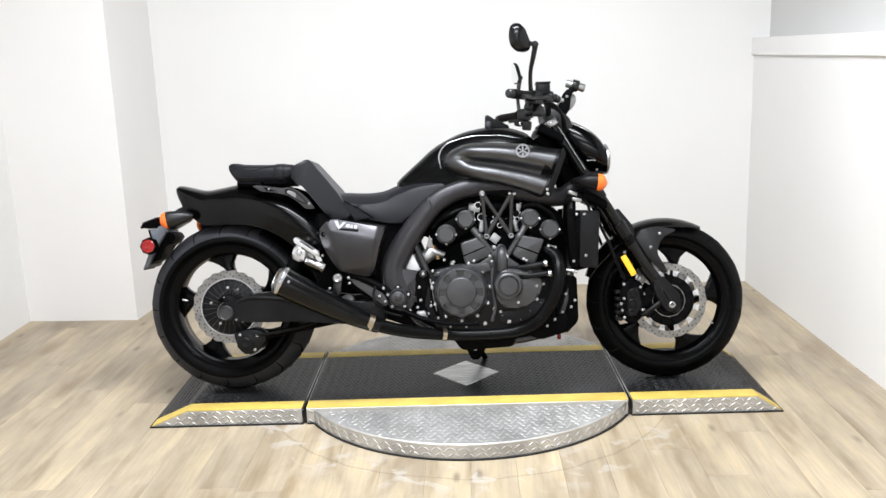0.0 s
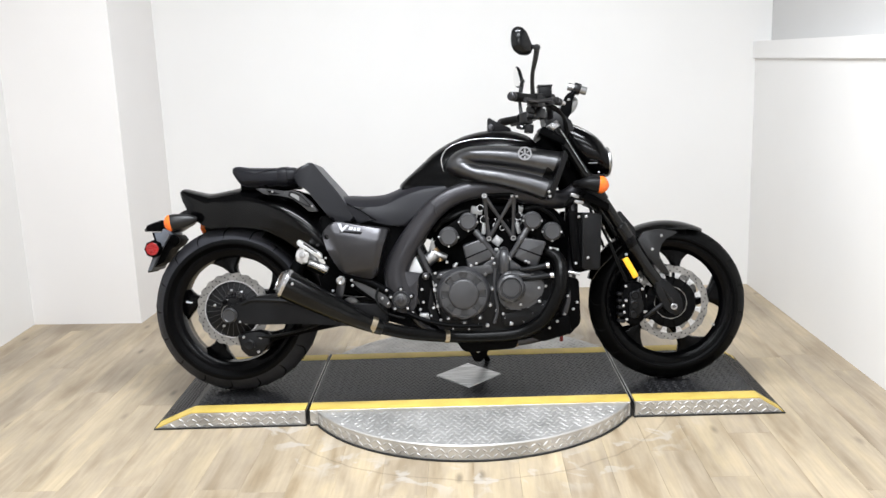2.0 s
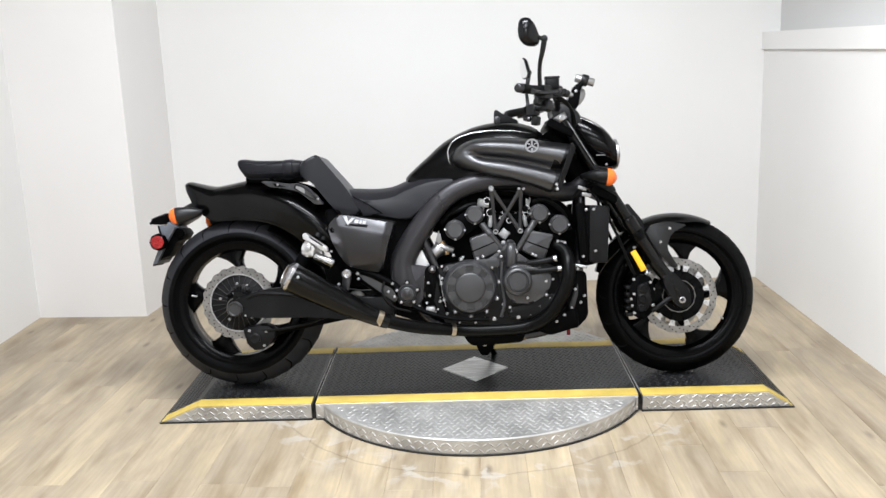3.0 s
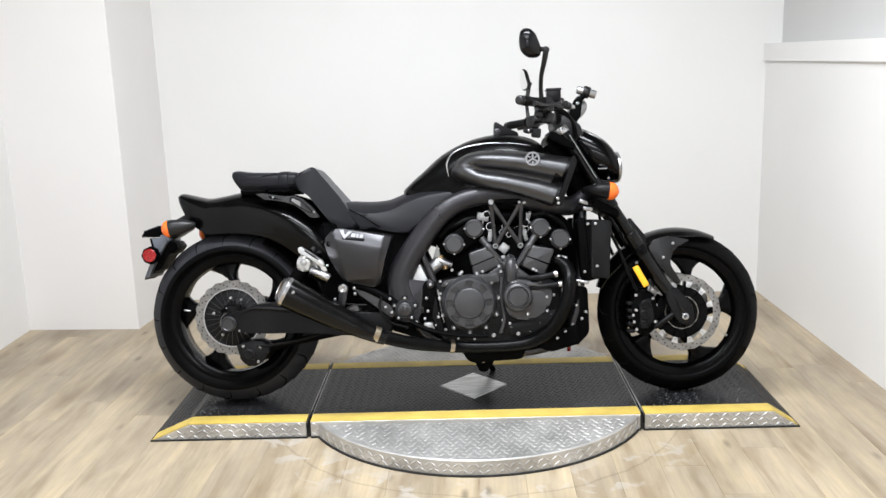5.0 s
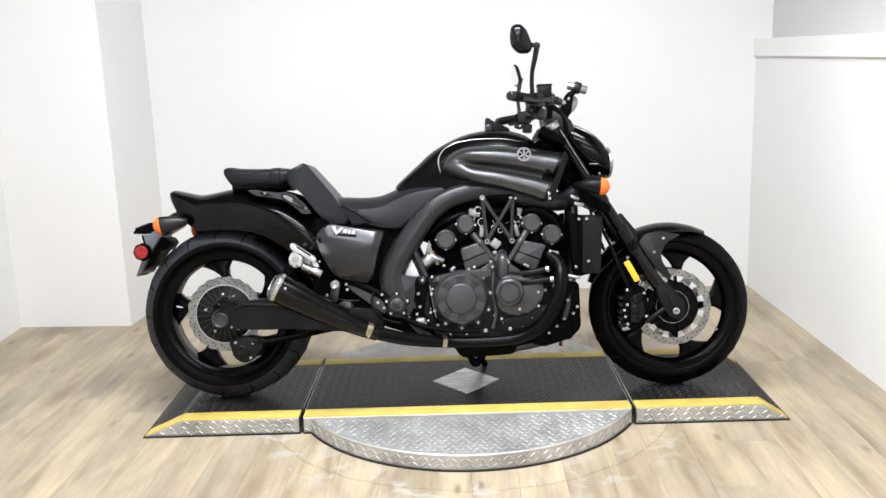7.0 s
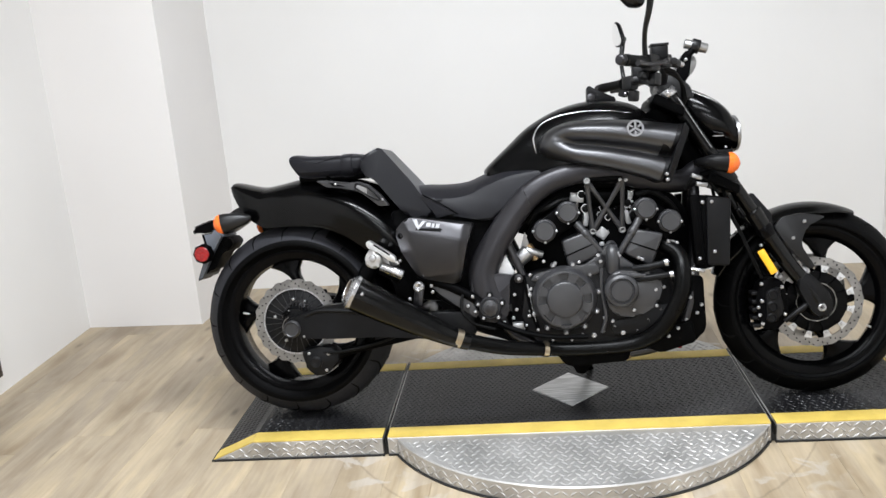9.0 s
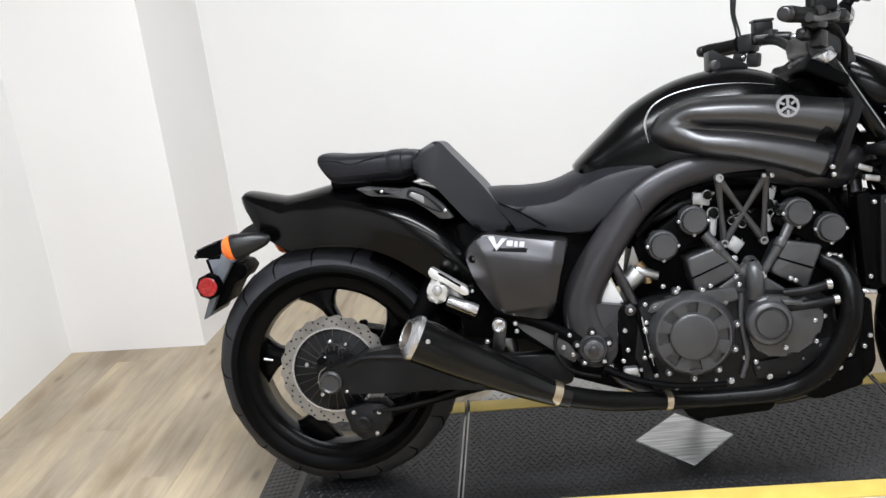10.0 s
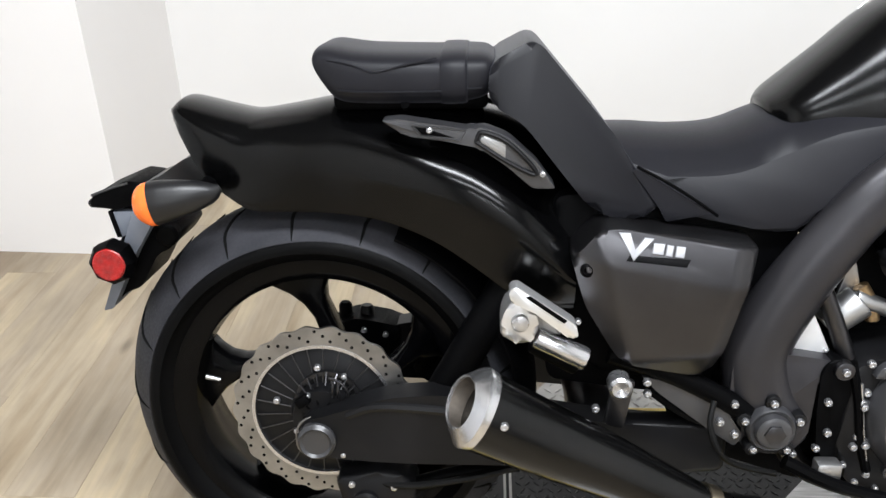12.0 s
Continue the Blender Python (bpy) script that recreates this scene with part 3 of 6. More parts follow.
low = [bm.verts.new((0.916 + a, 0.058 + b, dz - 0.002)) for a, b in ((-0.133, 0), (0, -0.141), (0.133, 0), (0, 0.141))]
bm.faces.new(top)
for i in range(4):
    bm.faces.new((low[i], low[(i + 1) % 4], top[(i + 1) % 4], top[i]))
part("diamond_plate", bm, M_DIAMOND, lift, "brushed metal diamond plate")
for xj in (0.308, 1.520):
    part("joint_bar", box((xj, (YN + YF) / 2, DECK - 0.014), (0.006, YF - YN + 0.03, 0.03), 0.001), M_MATTE, lift)
    part("joint_gap", box((xj, (YN + YF) / 2, 0.026), (0.015, YF - YN - 0.006, 0.044), 0), M_BLACKSEAL, lift)


# ---- motorcycle ----
bike = thing("motorcycle", "matte black muscle cruiser motorcycle leaning on its side stand", "motorcycle", (0.005, -0.035, DECK + 0.002), (-10.3, 0, 0.83))
BODY = Vector((-0.003, 0, -0.006))  # the machine on its suspension, against the wheels
RW, FW = (0.006, 0, 0.330), (1.698, 0, 0.307)


def bolt_mesh(r):
    me_bm = lathe([(0.0001, -0.004), (r * 1.05, -0.004), (r * 1.05, 0.001), (r * 0.9, 0.0035), (r * 0.55, 0.0045), (r * 0.48, 0.0025), (0.0001, 0.0025)], (0, 0, 0), 10, closed=False)
    me = bpy.data.meshes.new("bolt")
    bmesh.ops.recalc_face_normals(me_bm, faces=me_bm.faces)
    me_bm.to_mesh(me)
    me_bm.free()
    for p in me.polygons:
        p.use_smooth = True
    me.set_sharp_from_angle(angle=radians(35))
    me.materials.append(M_BOLT)
    return me


BOLTS = {r: bolt_mesh(r * 0.85) for r in (0.0035, 0.005, 0.0065, 0.009)}


def bolts(parent, spots, r=0.005, both=False):
    for x, w, z in spots:
        for s in ((1, -1) if both else (1,)):
            ob = new("bolt", BOLTS[r])
            ob.parent, ob.location = holder(parent), V(x, w * s, z)
            if ob.parent.name == "motorcycle":
                ob.location += BODY
            ob.rotation_euler = (0, 0, 0 if s > 0 else math.pi)


def ring(c, r, n, w, start=0):
    return [(c[0] + r * math.cos(radians(start + 360 * k / n)), w, c[2] + r * math.sin(radians(start + 360 * k / n))) for k in range(n)]


# wheels
def wheel(name, label, c, tyre_r, half, rim_half, spoke0, sweep, tread):
    rim_r = 0.2286
    rim = part(name, lathe([(rim_r + 0.012, rim_half), (rim_r + 0.012, rim_half - 0.006), (rim_r, rim_half - 0.012), (rim_r - 0.004, rim_half * 0.4), (rim_r - 0.004, -rim_half * 0.4), (rim_r, 0.012 - rim_half),
                            (rim_r + 0.012, 0.006 - rim_half), (rim_r + 0.012, -rim_half), (rim_r - 0.002, -rim_half), (rim_r - 0.008, 0.010 - rim_half), (rim_r - 0.013, -rim_half * 0.30), (rim_r - 0.021, rim_half * 0.10), (rim_r - 0.027, rim_half * 0.45), (rim_r - 0.022, rim_half - 0.012), (rim_r - 0.004, rim_half)], c, 72), M_RIM, bike, label)
    part("hub", lathe([(0.018, 0.055), (0.044, 0.055), (0.05, 0.04), (0.05, -0.04), (0.044, -0.055), (0.018, -0.055)], c, 32), M_RIM, rim)
    for k in range(5):
        secs = []
        for f in (0, 0.12, 0.3, 0.5, 0.65, 0.77, 0.86, 0.93, 1.0):
            r = 0.040 + f * (rim_r - 0.020 - 0.040)
            a = radians(spoke0 + 72 * k + sweep * (1 - f) ** 1.5)
            hw = 0.030 - 0.015 * math.sin(math.pi * min(1, f * 1.1)) + 0.052 * (max(0, f - 0.55) / 0.45) ** 2.6
            ht = (0.036 - 0.012 * f) * (rim_half / 0.08) ** 0.4
            u, t = Vector((math.cos(a), 0, math.sin(a))), Vector((-math.sin(a), 0, math.cos(a)))
            o = Vector(c) + u * r
            secs.append([o + t * (hw * math.copysign(abs(math.cos(b)) ** 0.6, math.cos(b))) + Vector((0, ht * math.copysign(abs(math.sin(b)) ** 0.6, math.sin(b)), 0)) for b in (2 * math.pi * (i + 0.5) / 12 for i in range(12))])
        part("spoke", loft(secs), M_RIM, rim)
    d = tyre_r - rim_r
    side = [(rim_r + 0.004, rim_half - 0.008), (rim_r + 0.020, rim_half + 0.004), (rim_r + d * 0.28, half * 0.99), (rim_r + d * 0.36, half), (rim_r + d * 0.43, half * 0.975)]
    crown = [(tyre_r - (tyre_r - side[-1][0]) * (abs(f) ** 1.6), half * 0.975 * f) for f in (0.97, 0.85, 0.68, 0.45, 0.2, -0.2, -0.45, -0.68, -0.85, -0.97)]
    part("tyre", lathe(side + crown + [(r, -h) for r, h in side[::-1]], c, 96), M_TYRE, rim, "black rubber tyre")
    band = [(r + 0.0012, h) for r, h in crown]
    part("tread", lathe(band + [(r - 0.006, h) for r, h in band[::-1]], c, 96), tread, rim, "dark rubber tread")
    bm = bmesh.new()
    cnt = 17
    for k in range(cnt):
        for s in (1, -1):
            pts = []
            for f in (0.06, 0.3, 0.55, 0.78, 0.95):
                r = tyre_r - (tyre_r - side[-1][0]) * f ** 1.6 + 0.0006
                a = 2 * math.pi * (k + (0.5 if s < 0 else 0)) / cnt + 0.20 * math.sin(min(1, f / 0.65) * math.pi / 2)
                pts.append(Vector(c) + Vector((r * math.cos(a), -s * half * 0.975 * f, r * math.sin(a))))
            tube(pts, [0.0008, 0.0026, 0.0030, 0.0024, 0.0008], 6, 3, bm=bm)
    tagged(part("tread_groove", bm, M_GROOVE, rim), kind="stuff")
    return rim


def brake_disc(parent, c, w, r_out, r_in, waves, depth):
    n = waves * 10
    wav = lambda a, r: 1 + depth * math.cos(waves * a) if r > r_in + 0.02 else 1
    disc = part("brake_disc", lathe([(r_out, w + 0.0025), (r_out, w - 0.0025), (r_in, w - 0.0025), (r_in, w + 0.0025)], c, n, wave=wav), M_STEEL, parent, "wavy drilled steel brake disc")
    # Each drilled hole is a dark plug, its inner shade put into the colour
    bm = bmesh.new()
    for k in range(waves * 3):
        a = 2 * math.pi * k / (waves * 3)
        rr = r_in + (r_out - r_in) * (0.28, 0.55, 0.80)[k % 3]
        lathe([(0.0001, w - 0.003), (0.0027, w - 0.003), (0.0027, w + 0.0029), (0.0001, w + 0.0029)], (c[0] + rr * math.cos(a), 0, c[2] + rr * math.sin(a)), 8, closed=False, bm=bm)
    tagged(part("drill_hole_plug", bm, M_GROOVE, parent), kind="stuff")
    return disc


rear = wheel("rear_wheel", "gloss black five-spoke rear wheel", RW, 0.3275, 0.098, 0.078, 103, -32, M_TREAD)
front = wheel("front_wheel", "gloss black five-spoke front wheel", FW, 0.3055, 0.062, 0.047, 10, -32, M_TYRE)
brake_disc(rear, (0.012, 0, 0.334), 0.108, 0.140, 0.110, 22, 0.017)
for s in (1, -1):
    brake_disc(front, FW, 0.078 * s, 0.143, 0.117, 20, 0.009)
    part("disc_carrier", lathe([(0.036, 0.070 * s), (0.036, 0.076 * s), (0.064, 0.075 * s), (0.097, 0.073 * s), (0.097, 0.068 * s)], FW, 48), M_RIM, front)
    part("carrier_ring", lathe([(0.060, 0.0785 * s), (0.0635, 0.0785 * s), (0.0635, 0.075 * s), (0.060, 0.075 * s)], FW, 40), M_STEEL, front)
    for k in range(12):
        a = radians(15 + 30 * k)
        u, t = Vector((math.cos(a), 0, math.sin(a))), Vector((-math.sin(a), 0, math.cos(a)))
        o = Vector(FW) + Vector((0, -0.076 * s, 0))
        bm = loft([[o + u * r + t * h, o + u * r - t * h, o + u * r - t * h + Vector((0, -0.005 * s, 0)), o + u * r + t * h + Vector((0, -0.005 * s, 0))] for r, h in ((0.062, 0.010), (0.085, 0.006), (0.100, 0.009))])
        part("disc_arm", bm, M_RIM, front)
        tab = loft([[o + u * r + t * h, o + u * r - t * h, o + u * r - t * h + Vector((0, -0.006 * s, 0)), o + u * r + t * h + Vector((0, -0.006 * s, 0))] for r, h in ((0.096, 0.006), (0.099, 0.0085), (0.108, 0.009), (0.117, 0.013))])
        part("disc_tab", tab, M_WHITEMETAL, front)
    if s > 0:
        bolts(front, ring(FW, 0.104, 12, 0.0825, 15), 0.005)
# tyre valves
part("valve_stem", rod((1.884, -0.030, 0.206), (1.866, -0.030, 0.215), 0.0042, 0.0030, n=10), M_BOLT, front)
part("valve_stem", rod((-0.188, -0.050, 0.362), (-0.165, -0.050, 0.357), 0.0042, 0.0030, n=10), M_BOLT, rear)
# rear hub carrier with radial ribs
carrier = part("hub_carrier", lathe([(0.0001, 0.082), (0.109, 0.082), (0.109, 0.102), (0.104, 0.106), (0.050, 0.110), (0.044, 0.130), (0.0001, 0.130)], (0.012, 0, 0.334), 48, closed=False), M_MATTE, bike, "ribbed black rear hub carrier")
part("carrier_ring", lathe([(0.1065, 0.100), (0.1115, 0.100), (0.1115, 0.1115), (0.1065, 0.1115)], (0.012, 0, 0.334), 64), M_ALU, carrier, "machined steel ring")
for k in range(26):
    a = 2 * math.pi * (k + 0.3) / 26
    u = Vector((math.cos(a), 0, math.sin(a)))
    o = Vector((0.012, 0, 0.334))
    part("rib", tube([o + u * 0.050 + V(0, 0.1115, 0), o + u * 0.104 + V(0, 0.1075, 0)], 0.0012, 6, smooth=False), M_SCOOP, carrier)
bolts(carrier, ring((0.012, 0, 0.334), 0.074, 5, 0.110, 22), 0.0065)
for k in range(9):
    a = radians(-60 + 40 * k)
    u = Vector((math.cos(a), 0, math.sin(a)))
    part("rib", tube([Vector((0.012, 0, 0.334)) + u * 0.022 + V(0, 0.131, 0), Vector((0.012, 0, 0.334)) + u * 0.046 + V(0, 0.122, 0)], 0.002, 6, smooth=False), M_DARK, carrier)

# toothed speed ring, sensor and hub fixings round the axle
part("sensor_ring", lathe([(0.046, 0.112), (0.052, 0.112), (0.052, 0.117), (0.046, 0.117)], (0.022, 0, 0.352), 48), M_FRAME, carrier)
for k in range(20):
    a = 2 * math.pi * k / 20
    u = Vector((math.cos(a), 0, math.sin(a)))
    o = Vector((0.022, 0, 0.352))
    part("ring_tooth", tube([o + u * 0.0375 + V(0, 0.1315, 0), o + u * 0.0515 + V(0, 0.117, 0)], 0.0016, 6, smooth=False), M_FRAME, carrier)
part("sensor_cage", tube([V(0.028, 0.136, 0.404), V(0.046, 0.140, 0.398), V(0.056, 0.140, 0.384), V(0.055, 0.136, 0.372)], 0.0022, 8), M_FRAME, carrier)
for x, z in ((0.033, 0.372), (0.041, 0.370)):
    part("sensor_cage", tube([V(x, 0.137, z), V(x + 0.001, 0.141, z + 0.014), V(x + 0.002, 0.138, z + 0.027)], 0.0018, 8), M_FRAME, carrier)
part("speed_sensor", box(V(-0.013, 0.138, 0.366), (0.022, 0.014, 0.016), 0.003, Euler((0, -0.6, 0)).to_matrix()), M_DARK, carrier)
part("axle_adjuster", tube([V(0.004, 0.168, 0.356), V(-0.012, 0.168, 0.345), V(-0.019, 0.168, 0.325), V(-0.016, 0.168, 0.302), V(-0.004, 0.166, 0.290)], [0.0010, 0.0015, 0.0015, 0.0015, 0.0010], 8), M_STEEL, bike)
bolts(carrier, [(-0.006, 0.134, 0.372), (-0.028, 0.128, 0.310), (0.050, 0.128, 0.402)], 0.005)

# swingarm and rear caliper
ARM = [(-0.014, 0.330), (-0.004, 0.352), (0.042, 0.366), (0.12, 0.392), (0.20, 0.398), (0.31, 0.378), (0.46, 0.352), (0.62, 0.36), (0.62, 0.27), (0.46, 0.268), (0.30, 0.282), (0.15, 0.283), (0.04, 0.290), (-0.006, 0.302)]
for s, nm in ((1, "cast black swingarm"), (-1, "cast black shaft-drive swingarm")):
    arm = part("swingarm", slab(fillet(ARM, 0.02), 0.120 * s, 0.166 * s, 0.022, 4), M_MATTE, bike, nm)
    part("axle_cap", lathe([(0.0001, 0.15 * s), (0.029, 0.15 * s), (0.029, 0.172 * s), (0.024, 0.178 * s), (0.020, 0.174 * s), (0.0001, 0.174 * s)], (0.014, 0, 0.322), 32, closed=False), M_CAST, arm)
    part("arm_ridge", tube([V(0.06, 0.161 * s, 0.362), V(0.12, 0.164 * s, 0.378), V(0.30, 0.164 * s, 0.362), V(0.44, 0.161 * s, 0.342)], 0.008, 8), M_MATTE, arm)
part("swingarm_bridge", rod(V(0.44, 0.13, 0.31), V(0.44, -0.13, 0.31), 0.045, edge=0.006), M_FRAME, bike)
bolts(bike, [(0.052, 0.164, 0.296)], 0.005)
cal = part("rear_caliper", slab(fillet([(0.03, 0.245), (0.055, 0.17), (0.10, 0.155), (0.15, 0.19), (0.165, 0.235), (0.12, 0.262)], 0.02), 0.085, 0.150, 0.010), M_MATTE, bike, "black rear brake caliper")
part("piston_cap", lathe([(0.0001, 0.14), (0.021, 0.14), (0.021, 0.158), (0.016, 0.161), (0.0001, 0.159)], (0.082, 0, 0.205), 24, closed=False), M_MATTE, cal)
bolts(cal, [(0.125, 0.150, 0.232), (0.06, 0.150, 0.236), (0.115, 0.150, 0.178)], 0.0065)
part("brake_hose", tube([V(0.07, 0.13, 0.245), V(0.13, 0.15, 0.235), V(0.22, 0.15, 0.245), V(0.33, 0.14, 0.27), V(0.45, 0.13, 0.32)], 0.0055, 8), M_HOSE, bike)
part("torque_rod", tube([V(0.09, 0.13, 0.20), V(0.2, 0.125, 0.235), V(0.36, 0.115, 0.265), V(0.5, 0.11, 0.29)], [0.012, 0.013, 0.013, 0.014], 10), M_DARK, bike)
for s in (1, -1):
    part("shock_absorber", rod(V(0.16, 0.105 * s, 0.30), V(0.30, 0.105 * s, 0.55), 0.028, edge=0.004), M_DARK, bike)
# bits behind the wheel's upper windows
blk = part("drive_housing", slab(fillet([(-0.012, 0.335), (0.006, 0.392), (0.036, 0.402), (0.080, 0.394), (0.118, 0.386), (0.114, 0.315), (0.036, 0.295)], 0.010), -0.115, -0.185, 0.008), M_DARK, bike, "black final drive housing")
part("breather", lathe([(0.0001, 0.37), (0.017, 0.37), (0.017, 0.398), (0.012, 0.402), (0.012, 0.416), (0.008, 0.422), (0.0001, 0.422)], (0.014, 0.145, 0), 16, axis="z", closed=False), M_DARK, blk)
part("breather", lathe([(0.0001, 0.37), (0.013, 0.37), (0.013, 0.408), (0.009, 0.414), (0.0001, 0.414)], (0.052, 0.150, 0), 16, axis="z", closed=False), M_MATTE, blk)
bolts(blk, [(0.088, -0.113, 0.372), (0.050, -0.113, 0.380)], 0.0065)

# inner mudguard over the rear tyre
secs = []
for k in range(19):
    a = radians(-8 + 74 * k / 18)
    sect = [(w, 0.343 - 0.030 * (abs(w) / 0.098) ** 2.6) for w in (-0.098, -0.085, -0.06, -0.03, 0, 0.03, 0.06, 0.085, 0.098)]
    sect += [(w, r - 0.004) for w, r in sect[::-1]]
    secs.append([V(RW[0] + r * math.cos(a), w, RW[2] + r * math.sin(a)) for w, r in sect])
part("inner_mudguard", loft(secs), M_DARK, bike, "black inner mudguard over the tyre", 50)
# tail: rear fender with flared sides
TAIL = [(-0.195, 0.803, 0.801, 0.046, 0.799, 0.796), (-0.188, 0.811, 0.807, 0.060, 0.796, 0.784), (-0.178, 0.813, 0.806, 0.070, 0.790, 0.766), (-0.150, 0.807, 0.798, 0.082, 0.772, 0.714), (-0.110, 0.797, 0.787, 0.092, 0.755, 0.682), (-0.075, 0.792, 0.779, 0.099, 0.740, 0.664), (-0.02, 0.800, 0.782, 0.106, 0.742, 0.664),
        (0.05, 0.812, 0.792, 0.113, 0.740, 0.663), (0.12, 0.812, 0.792, 0.130, 0.726, 0.655), (0.19, 0.806, 0.786, 0.152, 0.710, 0.630), (0.25, 0.796, 0.772, 0.164, 0.690, 0.592), (0.31, 0.776, 0.745, 0.169, 0.652, 0.548), (0.355, 0.744, 0.710, 0.169, 0.612, 0.535), (0.392, 0.700, 0.675, 0.163, 0.576, 0.530)]
secs = []
stations = zip(curve([Vector(q[:3]) for q in TAIL], 3), curve([Vector(q[3:]) for q in TAIL], 3))
for (x, zt, zs), (wr, zr, zb) in stations:
    top_w = wr * 0.60
    f = max(0, min(1, (x - 0.08) / 0.12))
    g = (zr - zb)
    rc, hc = 0.020 + 0.026 * f, 0.6 * (zs - zr) * (1 - f) + 0.046 * f
    crest = [(wr - rc + rc * math.cos(radians(a)), zr + hc * math.sin(radians(a))) for a in (78, 54, 30, 8)]
    ridge = [(0, zt), (top_w * 0.6, zt - 0.002), (top_w, zs)] + crest
    plain = [(wr * math.sin(a) ** 0.95, zr + (zt - zr) * math.cos(a) ** 0.95) for a in (radians(q) for q in (0, 15, 30, 45, 60, 75, 89.9))]
    h = max(0, min(1, (x - 0.02) / 0.15))
    h = h * h * (3 - 2 * h)
    out = [(p[0] * h + q[0] * (1 - h), p[1] * h + q[1] * (1 - h)) for p, q in zip(ridge, plain)]
    out += [(wr, zr - 0.14 * g - 0.004), (wr * (0.985 - 0.025 * f), zr - 0.45 * g), (wr * (0.955 - 0.065 * f), zb + 0.1 * g), (wr * (0.945 - 0.075 * f), zb)]
    out = [(max(0, q.x), q.y) for q in curve([Vector(q) for q in out], 2)]
    inn = [(w * 0.93, z - 0.010 if i < len(out) - 1 else z) for i, (w, z) in enumerate(out)][::-1]
    left = [(-w, z) for w, z in out[1:]][::-1]
    leftin = [(-w, z) for w, z in inn[:-1]][::-1]
    loop = [V(x, w, z) for w, z in left] + [V(x, w, z) for w, z in out] + [V(x, w, z) for w, z in inn] + [V(x, w, z) for w, z in leftin]
    secs.append(loop)
part("rear_fender", loft(secs), M_SATIN, bike, "satin black flared rear fender", 50)
part("tail_lamp", slab(fillet([(-0.160, 0.760), (-0.152, 0.764), (-0.128, 0.722), (-0.138, 0.712)], 0.006), 0.062, -0.062, 0.004), M_RED, bike, "red tail lamp lens")
RAIL = [(0.126, 0.799), (0.152, 0.801), (0.247, 0.786), (0.264, 0.790), (0.297, 0.777), (0.336, 0.742), (0.362, 0.706), (0.330, 0.706), (0.296, 0.736), (0.260, 0.761), (0.205, 0.772), (0.160, 0.778)]
for s in (1, -1):
    rail = part("grab_rail", slab(fillet(RAIL, 0.006, 2), 0.118 * s, 0.156 * s, 0.004, 2, lambda x, z: 1 + 0.35 * max(0, x - 0.22)), M_CAST, bike, "black grab rail trim")
    part("rail_rim", tube([V(0.254, 0.159 * s, 0.770), V(0.262, 0.159 * s, 0.783), V(0.294, 0.161 * s, 0.771), V(0.327, 0.163 * s, 0.740), V(0.332, 0.163 * s, 0.726), V(0.296, 0.161 * s, 0.743), V(0.254, 0.159 * s, 0.770)], 0.0032, 8, 4), M_MATTE, rail)
    part("rail_inlay", slab(fillet([(0.258, 0.771), (0.264, 0.779), (0.293, 0.767), (0.325, 0.737), (0.327, 0.730), (0.295, 0.747)], 0.004, 2), 0.148 * s, 0.1600 * s, 0.001), M_SILVER, rail, "satin silver inlay")
    part("rail_recess", slab([(0.172, 0.791), (0.238, 0.784), (0.232, 0.774), (0.182, 0.780)], 0.140 * s, 0.1572 * s, 0.0008), M_DARK, rail)
    part("rail_rim", tube([V(0.168, 0.1572 * s, 0.793), V(0.241, 0.1580 * s, 0.785), V(0.233, 0.1580 * s, 0.772), V(0.180, 0.1572 * s, 0.778), V(0.168, 0.1572 * s, 0.793)], 0.0014, 6, 1, smooth=False), M_SCOOP, rail)
    if s > 0:
        bolts(rail, [(0.192, 0.157, 0.786), (0.343, 0.164, 0.727)], 0.005)
part("seat_fixing", rod(V(0.155, 0.10, 0.812), V(0.155, 0.085, 0.806), 0.006), M_DARK, bike)

# seats
def seat_flare(zb, zt, lo, hi):
    return lambda x, z: lo + (hi - lo) * max(0, min(1, (z - zb) / (zt - zb))) ** 1.5


def bun(stations, n=36, pc=0.55, ps=0.6, res=4):
    """A cushion: rounded-rectangle sections (x, top, bottom, half width) along x."""
    secs = []
    for (x, zt, zb), (w, _, _) in zip(curve([Vector(q[:3]) for q in stations], res), curve([Vector((q[3], 0, 0)) for q in stations], res)):
        zc, h = (zt + zb) / 2, (zt - zb) / 2
        secs.append([V(x, w * math.copysign(abs(math.cos(a)) ** pc, math.cos(a)), zc + h * math.copysign(abs(math.sin(a)) ** ps, math.sin(a))) for a in (2 * math.pi * (k + 0.5) / n for k in range(n))])
    return loft(secs)


PILLION = [(0.027, 0.880, 0.864, 0.094), (0.031, 0.889, 0.852, 0.101), (0.044, 0.892, 0.830, 0.107), (0.062, 0.890, 0.813, 0.113), (0.10, 0.885, 0.809, 0.118), (0.20, 0.882, 0.809, 0.119), (0.258, 0.882, 0.815, 0.115), (0.277, 0.875, 0.830, 0.104), (0.284, 0.864, 0.848, 0.080)]
pil = part("pillion_seat", bun(PILLION, pc=0.46, ps=0.58), M_SEAT, bike, "black vinyl pillion seat pad", 60)
part("seat_strap", bun([(0.205, 0.881, 0.811, 0.1185), (0.208, 0.885, 0.807, 0.1215), (0.238, 0.885, 0.808, 0.121), (0.242, 0.881, 0.812, 0.1175)], res=2, pc=0.46, ps=0.58), M_SEAT, pil, "black strap", 60)
part("seam", tube([V(0.064, 0.1120, 0.834), V(0.10, 0.1180, 0.832), V(0.2, 0.1195, 0.832), V(0.262, 0.115, 0.836)], 0.0014, 6), M_SEAT, pil)
